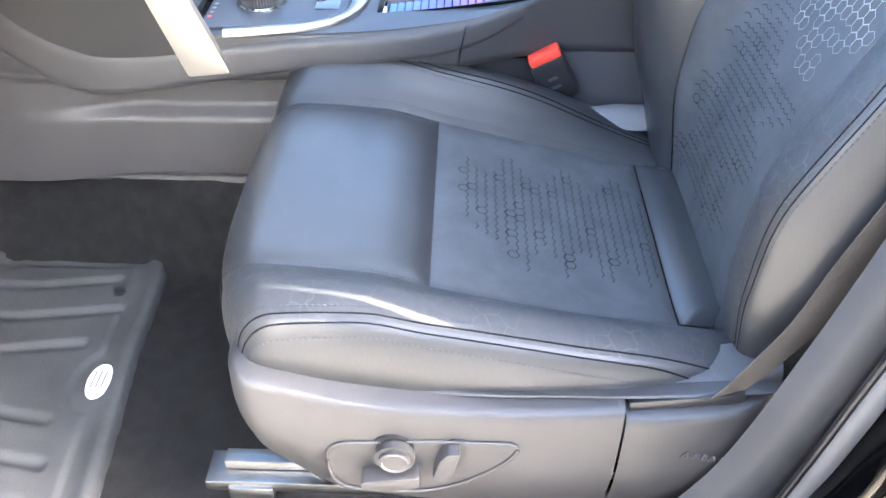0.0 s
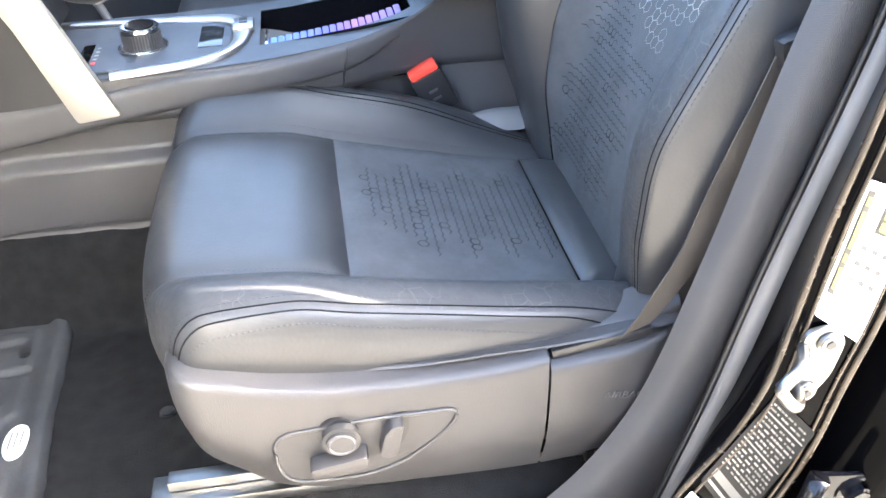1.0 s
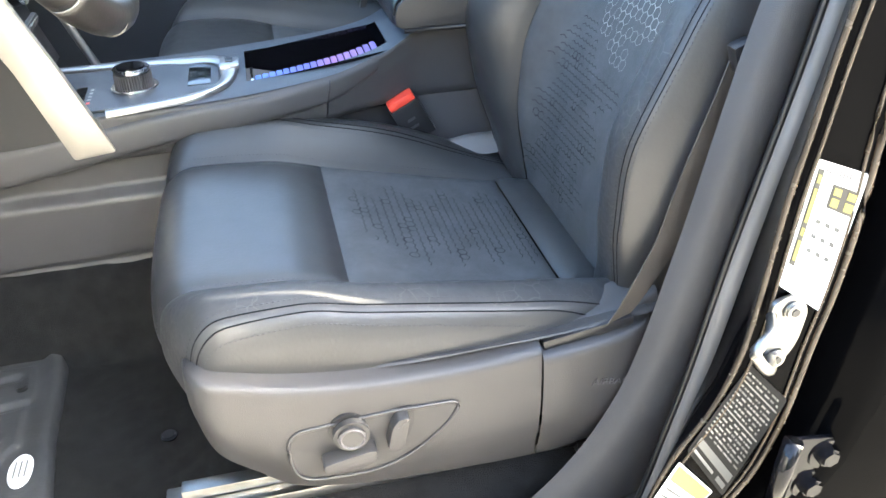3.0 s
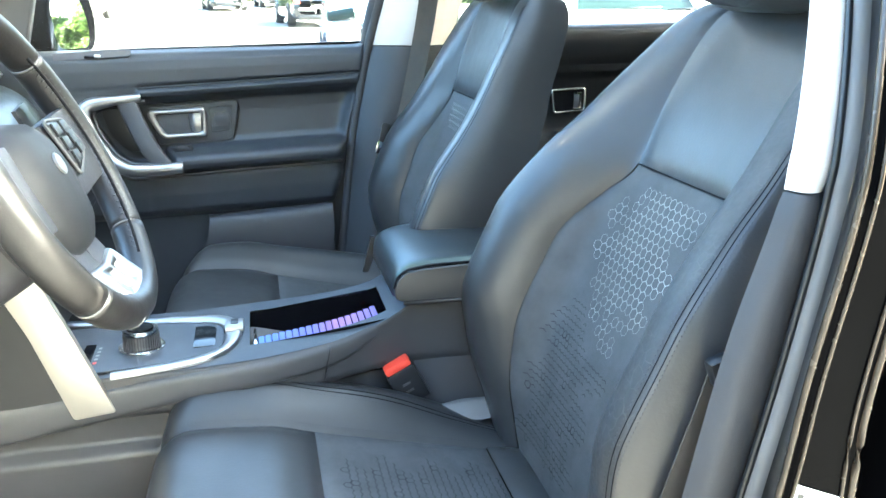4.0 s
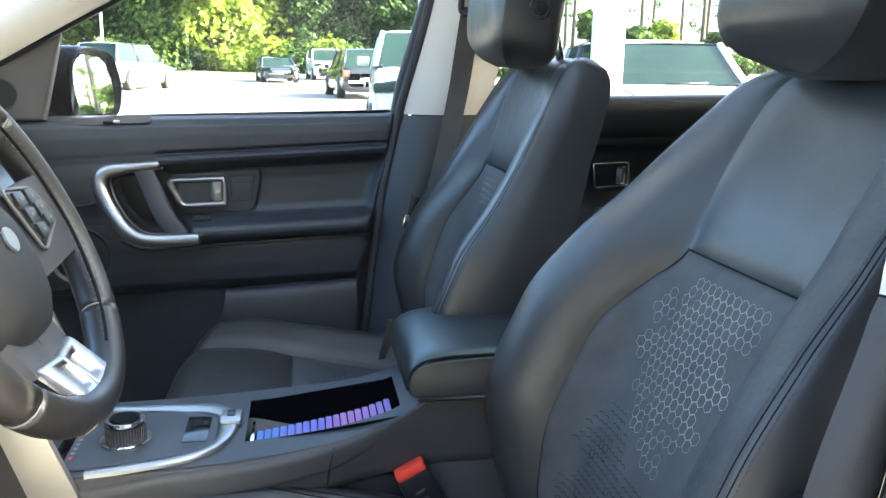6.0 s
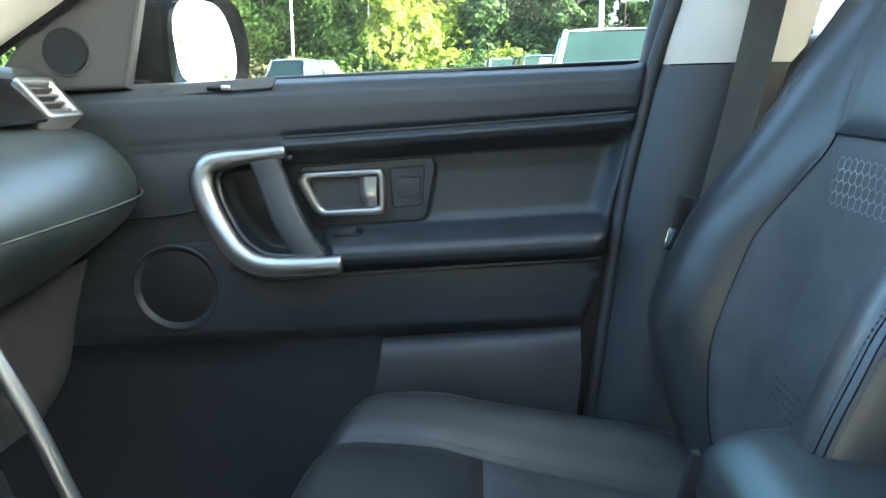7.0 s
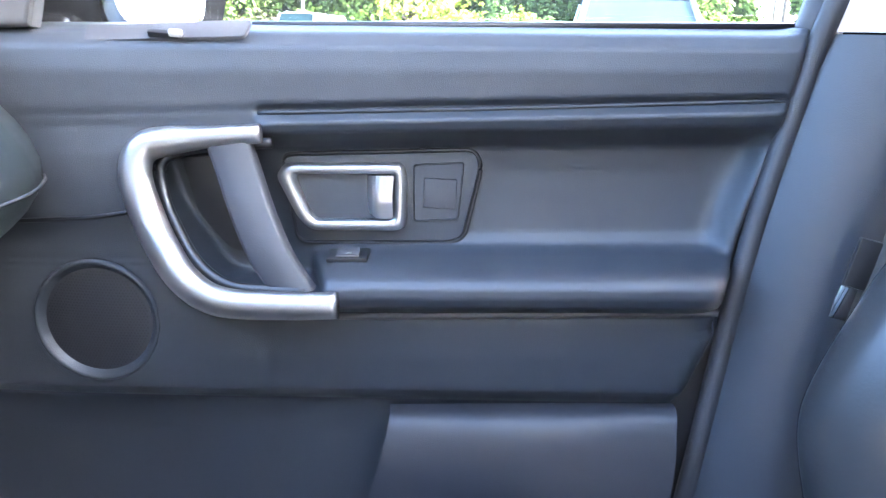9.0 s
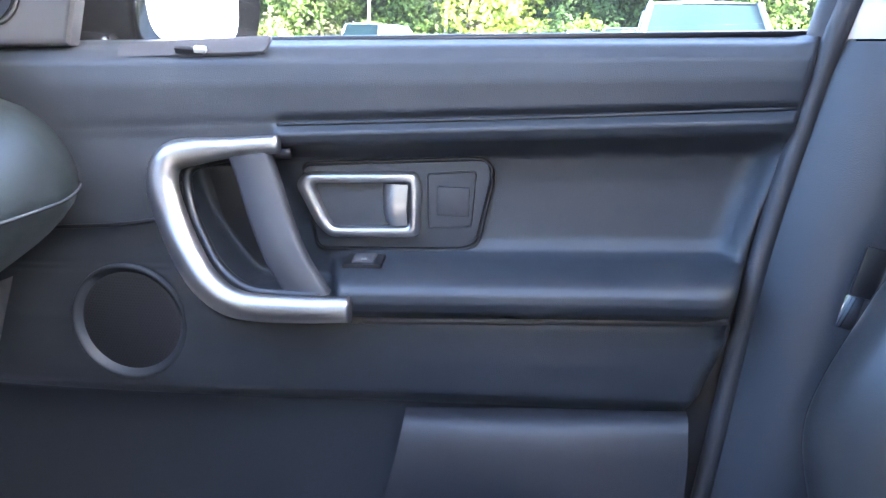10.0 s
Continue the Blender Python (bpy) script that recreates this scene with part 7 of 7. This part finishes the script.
parked_car("black off-road car parked tail towards the road", 2.15, 30.8, 186, PAINT_DARK, L=4.7, W=1.95, H=1.68)
parked_car("pale silver off-road car standing nose towards the viewer", 2.15, 13.8, -4, PAINT_SILVER, L=4.7, W=1.95, H=1.90, belt=0.70)
parked_car("white off-road car in the next bay", 4.45, 9.9, -8, PAINT_WHITE, L=4.5, W=1.95, H=1.72, belt=0.70)
parked_car("grey-brown off-road car seen from behind", -6.6, 34.0, 160, PAINT_GREY, L=4.6, W=1.9, H=1.72)
parked_car("pale car parked far along the row", -9.8, 47.0, 175, PAINT_SILVER, L=4.6, W=1.85, H=1.5, suv=False)
parked_car("beige car in the far row", 13.0, 24.0, 60, PAINT_SILVER, L=4.6, W=1.85, H=1.5, suv=False)

# white square post and two lamp posts
post = thing("square_post", (3.17, 8.15, 0), "white square steel post with bolt marks", "post")
part("shaft", box_bm((3.17, 8.15, 2.2), (0.27, 0.27, 4.4), 0.02), POST_PAINT, post)
part("base_plate", box_bm((3.17, 8.15, 0.02), (0.45, 0.45, 0.04), 0.006), POST_PAINT, post)
for zz in (1.45, 1.62, 1.80):
    for dx in (-0.06, 0.05):
        part("bolt", disc_bm((3.17 + dx, 8.012, zz), (0, 1, 0), 0.012, 0.008, 0.002, 10), SEAL, post)


def lamp_post(x, y, h):
    z = float(ground_z(x, y))
    p = thing("lamp_post", (x, y, z), "slim pale lamp post in the car park", "lamp post", group="lamp posts")
    tube("pole", [(x, y, z), (x, y, z + h)], [0.12, 0.07], POST_PAINT, p, seg=10)
    part("lamp_head", box_bm((x + 0.5, y, z + h), (1.0, 0.3, 0.12), 0.04), POST_PAINT, p)
    part("foot", disc_bm((x, y, z + 0.3), (0, 0, 1), 0.25, 0.6, 0.03, 16), CONCRETE, p)


lamp_post(-13.8, 62.5, 9.0)
lamp_post(-8.2, 64.0, 9.0)
lamp_post(5.2, 36.0, 8.5)
# ---- small things ----
def sticker(name, corners, y0, y1, material, label, category, marks):
    """A thin label on the door jamb. corners (x, z): top front, top rear, bottom rear, bottom front; y at front and rear.
    marks: (u0, u1, v0, v1, material), u from the front rim, v from the top rim."""
    c = [np.array(p, float) for p in corners]

    def at(u, v, lift=0.0):
        p = (1 - v) * ((1 - u) * c[0] + u * c[1]) + v * ((1 - u) * c[3] + u * c[2])
        return Vector((p[0], y0 + (y1 - y0) * u - lift, p[1]))
    ob = thing(name, at(0.5, 0.5), label, category)
    rim = [at(u, v) for u, v in round_poly([(0, 0), (1, 0), (1, 1), (0, 1)], 0.05, 4)]
    part("backing", plate_bm(rim, (0, -0.0006, 0), 0), material, ob)
    for u0, u1, v0, v1, m in marks:
        up_ = 0.0014 if m is INK_YELLOW else 0.0009
        k = max(1, int((v1 - v0) * 8))
        for i in range(k):
            a, b = v0 + (v1 - v0) * i / k, v0 + (v1 - v0) * (i + 1) / k
            mesh("printed_bar", [at(u0, a, up_), at(u1, a, up_), at(u1, b, up_), at(u0, b, up_)], [(0, 1, 2, 3)], m, ob, smooth=False)
    return ob


PRINT_GREY = mat("print_grey", (0.11, 0.11, 0.105), 0.7, spec=0.2)
PRINT_FAINT = mat("print_faint", (0.07, 0.07, 0.066), 0.7, spec=0.2)
white_marks = [(0.05, 0.17, 0.06, 0.80, INK), (0.08, 0.14, 0.10, 0.16, INK_YELLOW), (0.08, 0.14, 0.20, 0.46, INK_YELLOW), (0.08, 0.14, 0.50, 0.56, INK_YELLOW), (0.08, 0.14, 0.60, 0.76, INK_YELLOW), (0.40, 0.93, 0.13, 0.30, INK), (0.45, 0.60, 0.15, 0.20, INK_YELLOW), (0.45, 0.60, 0.22, 0.28, INK_YELLOW), (0.73, 0.90, 0.15, 0.20, INK_YELLOW), (0.73, 0.90, 0.22, 0.28, INK_YELLOW), (0.62, 0.71, 0.15, 0.28, INK)]
white_marks += [(0.20 + 0.065 * k, 0.23 + 0.065 * k, 0.03, 0.075, PRINT_GREY) for k in range(11)]
white_marks += [(0.30 + 0.2 * (k % 3), 0.40 + 0.2 * (k % 3), 0.40 + 0.11 * (k // 3), 0.43 + 0.11 * (k // 3), PRINT_FAINT) for k in range(9)]
sticker("tyre_label", [(0.427, 0.866), (0.478, 0.846), (0.466, 0.706), (0.418, 0.742)], 0.3655, 0.362, LABEL_WHITE, "white tyre pressure label with yellow strips on the door jamb", "label", white_marks)
rl = random.Random(4)
rows_m = []
for j in range(17):
    v = 0.05 + 0.042 * j
    u = 0.06
    if j in (2, 9):
        rows_m.append((0.05, 0.95, v, v + 0.014, PRINT_GREY))
        continue
    while u < 0.9:
        w = rl.uniform(0.03, 0.14)
        rows_m.append((u, min(0.94, u + w), v, v + 0.017, PRINT_GREY if rl.random() < 0.7 else PRINT_FAINT))
        u += w + rl.choice([0.015, 0.03, 0.06])
rows_m += [(0.06, 0.94, 0.80, 0.88, PRINT_FAINT), (0.06, 0.60, 0.92, 0.95, PRINT_GREY), (0.70, 0.92, 0.91, 0.96, PRINT_FAINT)]
sticker("data_label", [(0.408, 0.652), (0.456, 0.600), (0.407, 0.475), (0.357, 0.551)], 0.3660, 0.361, LABEL_BLACK, "black data label with rows of pale print on the door jamb", "label", rows_m)
sticker("warning_label", [(0.350, 0.538), (0.394, 0.486), (0.357, 0.440), (0.318, 0.468)], 0.3650, 0.361, LABEL_WHITE, "white warning label with a yellow head on the door jamb", "label", [(0.04, 0.96, 0.04, 0.30, INK_YELLOW), (0.2, 0.8, 0.10, 0.15, INK), (0.25, 0.75, 0.19, 0.23, INK), (0.1, 0.9, 0.42, 0.46, PRINT_FAINT), (0.1, 0.8, 0.55, 0.59, PRINT_FAINT)])
FILM_GREY = mat("grey_film", (0.09, 0.09, 0.092), 0.35, mottle=(40, 0.3))
sticker("parts_label", [(0.432, 0.862), (0.447, 0.858), (0.441, 0.745), (0.424, 0.752)], 0.388, 0.402, FILM_GREY, "small grey parts label on the jamb flange", "label", [(0.1, 0.9, 0.05 + 0.07 * k, 0.075 + 0.07 * k, INK) for k in range(9)])
# door striker: plate, loop, two screws
st_ = thing("door_striker", (0.425, 0.36, 0.69), "bright steel door striker loop on the jamb", "striker")
sp = round_poly([(0.412, 0.727), (0.436, 0.732), (0.452, 0.715), (0.449, 0.678), (0.440, 0.658), (0.424, 0.652), (0.414, 0.664)], 0.010, 4)
part("striker_plate", plate_bm([(x, 0.364, z) for x, z in sp], (0, -0.005, 0), 0.0015), STEEL, st_, "steel striker plate")
tube("striker_loop", curve([(0.414, 0.360, 0.712), (0.402, 0.340, 0.712), (0.385, 0.330, 0.706), (0.382, 0.330, 0.698), (0.398, 0.332, 0.676), (0.410, 0.340, 0.668), (0.422, 0.360, 0.664)], 30), 0.0052, STEEL, st_, "polished striker loop", seg=12)
for x, z in ((0.434, 0.716), (0.427, 0.662)):
    part("striker_screw", disc_bm((x, 0.357, z), (0, 1, 0), 0.010, 0.006, 0.002, 20), STEEL, st_)
    part("screw_socket", disc_bm((x, 0.3535, z), (0, 1, 0), 0.0045, 0.001, 0, 6), PLASTIC_BLACK, st_)
# rear door hinge at the jamb's foot
hg = thing("hinge", (0.50, 0.35, 0.5), "black painted rear door hinge with bolts", "hinge")
part("hinge_leaf", plate_bm([(x, 0.350, z) for x, z in round_poly([(0.455, 0.560), (0.545, 0.545), (0.548, 0.505), (0.535, 0.470), (0.468, 0.462), (0.450, 0.50)], 0.012)], (0, -0.006, 0), 0.002), GLOSS_BLACK, hg)
for x, z in ((0.505, 0.530), (0.495, 0.488)):
    part("hinge_bolt", disc_bm((x, 0.339, z), (0, 1, 0), 0.013, 0.012, 0.003, 6), GLOSS_BLACK, hg, "painted hexagon bolt")
    part("bolt_washer", disc_bm((x, 0.3435, z), (0, 1, 0), 0.020, 0.003, 0.001, 24), GLOSS_BLACK, hg)
tube("hinge_knuckle", [(0.458, 0.340, 0.562), (0.452, 0.340, 0.465)], 0.010, GLOSS_BLACK, hg, seg=14)
cr = thing("check_strap", (0.58, 0.35, 0.48), "bright steel door check strap end", "check strap")
part("strap_plate", box_bm((0.590, 0.350, 0.490), (0.070, 0.006, 0.034), 0.002, rot=(0, 18, 0)), STEEL, cr)
part("strap_pin", disc_bm((0.575, 0.345, 0.497), (0, 1, 0), 0.008, 0.010, 0.002, 16), STEEL, cr)


def strap(name, pts, width, label, category):
    """Webbing along pts with a width vector at each of them, folded as a thin band."""
    ob = thing(name, pts[0], label, category, group="seat belts")
    n_ = 40
    c = curve(pts, n_)
    w_ = curve(width, n_)
    t = np.gradient(c, axis=0)
    nn = np.cross(t, w_)
    nn /= np.linalg.norm(nn, axis=1, keepdims=True) + 1e-9
    rings = np.stack([c - w_, c + w_, c + w_ + nn * 0.0014, c - w_ + nn * 0.0014], axis=1)
    mesh("webbing", rings.reshape(-1, 3), grid_faces(n_, 4, True), BELT, ob, "brown-black woven webbing", smooth=False)
    return ob


b1_ = strap("seat_belt", [(0.428, 0.500, 0.915), (0.418, 0.499, 0.87), (0.399, 0.498, 0.795), (0.382, 0.498, 0.722), (0.352, 0.498, 0.656), (0.338, 0.499, 0.630), (0.324, 0.500, 0.608)], [(0.010, 0.002, 0)] + [(0.018, 0.003, 0)] * 3 + [(0.018, 0.003, 0.004), (0.015, 0.003, 0.003), (0.014, 0.003, 0.002)], "brown-black seat belt hanging between seat and pillar", "seat belt")
part("belt_guide", box_bm((0.428, 0.494, 0.912), (0.026, 0.018, 0.030), 0.006, rot=(0, -20, 0)), PLASTIC_BLACK, b1_, "black belt stop")
b2_ = strap("seat_belt", [(0.418, 1.742, 1.385), (0.410, 1.765, 1.30), (0.399, 1.784, 1.20), (0.372, 1.786, 1.06), (0.342, 1.780, 0.93), (0.318, 1.772, 0.80), (0.312, 1.768, 0.66)], [(0.022, -0.006, 0.0)] * 2 + [(0.020, -0.010, 0)] * 2 + [(0.018, -0.012, 0)] * 3, "brown-black seat belt running down the pillar", "seat belt")
tube("belt_loop", curve([(0.395, 1.742, 1.405), (0.418, 1.727, 1.42), (0.442, 1.737, 1.402), (0.440, 1.746, 1.372), (0.418, 1.738, 1.366), (0.396, 1.746, 1.376), (0.395, 1.742, 1.405)], 30), 0.007, PLASTIC_BLACK, b2_, "black shoulder loop", seg=8)
part("belt_tongue", box_bm((0.297, 1.752, 0.955), (0.020, 0.006, 0.045), 0.002, rot=(0, 12, 0)), PLASTIC_BLACK, b2_, "black belt tongue")
part("tongue_plate", box_bm((0.284, 1.748, 0.920), (0.016, 0.0025, 0.030), 0.001, rot=(0, 12, 0)), CHROME, b2_, "steel tongue plate")

# ribbed rubber mat in the driver's footwell
mt = thing("floor_mat", (-0.55, 0.76, 0.34), "ribbed grey-black rubber mat with an oval badge in the footwell", "floor mat")
mu, mv = np.meshgrid(np.linspace(0, 1, 110), np.linspace(0.49, 1.008, 120), indexing="ij")
xr_ = smooth1(mv, [0.49, 0.552, 0.70, 0.811, 0.90, 0.965, 0.995, 1.008], [-0.330, -0.337, -0.352, -0.364, -0.366, -0.372, -0.392, -0.425])
mx_ = -0.82 + (xr_ + 0.82) * mu
edge = np.minimum(np.minimum(xr_ - mx_, 1.008 - mv), mv - 0.49)
h = 0.006 * np.exp(-((edge - 0.016) / 0.012) ** 2)
for yc, x1 in ((0.93, -0.425), (0.862, -0.405), (0.795, -0.43), (0.665, -0.43), (0.60, -0.41), (0.545, -0.42)):
    inside = np.clip((x1 - mx_) / 0.012, 0, 1)
    h = h - 0.006 * inside * np.exp(-((mv - yc - 0.03 * np.clip((mx_ + 0.46) / 0.1, -1, 1) * (0.5 if yc > 0.73 else -0.5)) / 0.0075) ** 4)
h = h + 0.004 * np.clip((edge - 0.045) / 0.004, 0, 1) * np.clip((np.hypot((mx_ + 0.395) / 1.0, (mv - 0.73) / 1.6) - 0.034) / 0.004, 0, 1)
mz = floor_z(mx_, np.minimum(mv, 0.95)) + 0.013 + h - 0.016 * np.clip(1 - edge / 0.003, 0, 1)
mesh("mat_sheet", np.dstack([mx_, mv, mz]).reshape(-1, 3), grid_faces(*mx_.shape), RUBBER, mt)
bd = bmesh.new()
bmesh.ops.create_cone(bd, cap_ends=True, segments=40, radius1=0.020, radius2=0.018, depth=0.004, matrix=Matrix.Translation((-0.395, 0.73, 0.354)) @ Matrix.Diagonal((0.85, 1.55, 1, 1)))
for v in bd.verts:  # lies on the sloping mat
    v.co.z += float(floor_z(np.array(v.co.x), np.array(v.co.y))) + 0.0165 - 0.354
part("badge", bd, POST_PAINT, mt, "oval silver badge, unlettered")
for k in range(3):
    bb_ = box_bm((-0.402 + 0.007 * k, 0.73, 0.3565), (0.002, 0.030, 0.0008), 0)
    for v in bb_.verts:
        v.co.z += float(floor_z(np.array(v.co.x), np.array(v.co.y))) + 0.0165 - 0.354
    part("badge_bar", bb_, SEAL, mt)
part("mat_stud", disc_bm((-0.425, 0.905, 0.349), (0, 0, 1), 0.009, 0.008, 0.002, 20), PLASTIC_BLACK, mt)
cb = part("carpet_button", disc_bm((-0.207, 0.761, 0.334), (0, 0, 1), 0.011, 0.006, 0.002, 20), PLASTIC_BLACK, None)
tagged(cb, "small round plastic button in the carpet", "button")


def lettering(text, size, matrix, material, parent):
    cu = bpy.data.curves.new("lettering", "FONT")
    cu.body, cu.size, cu.extrude = text, size, 0.0004
    cu.align_x, cu.align_y = "CENTER", "CENTER"
    cu.materials.append(material)
    ob = new("lettering", cu)
    ob.parent = parent
    ob.matrix_parent_inverse = world_of(parent).inverted()
    ob.matrix_basis = matrix
    return ob


seat_1 = [o for o in bpy.data.objects if o.name.startswith("car_seat")][0]
lettering("AIRBAG", 0.013, pose(0.325, 0.4800, 0.553, 90, 8, 0), PLASTIC, seat_1)
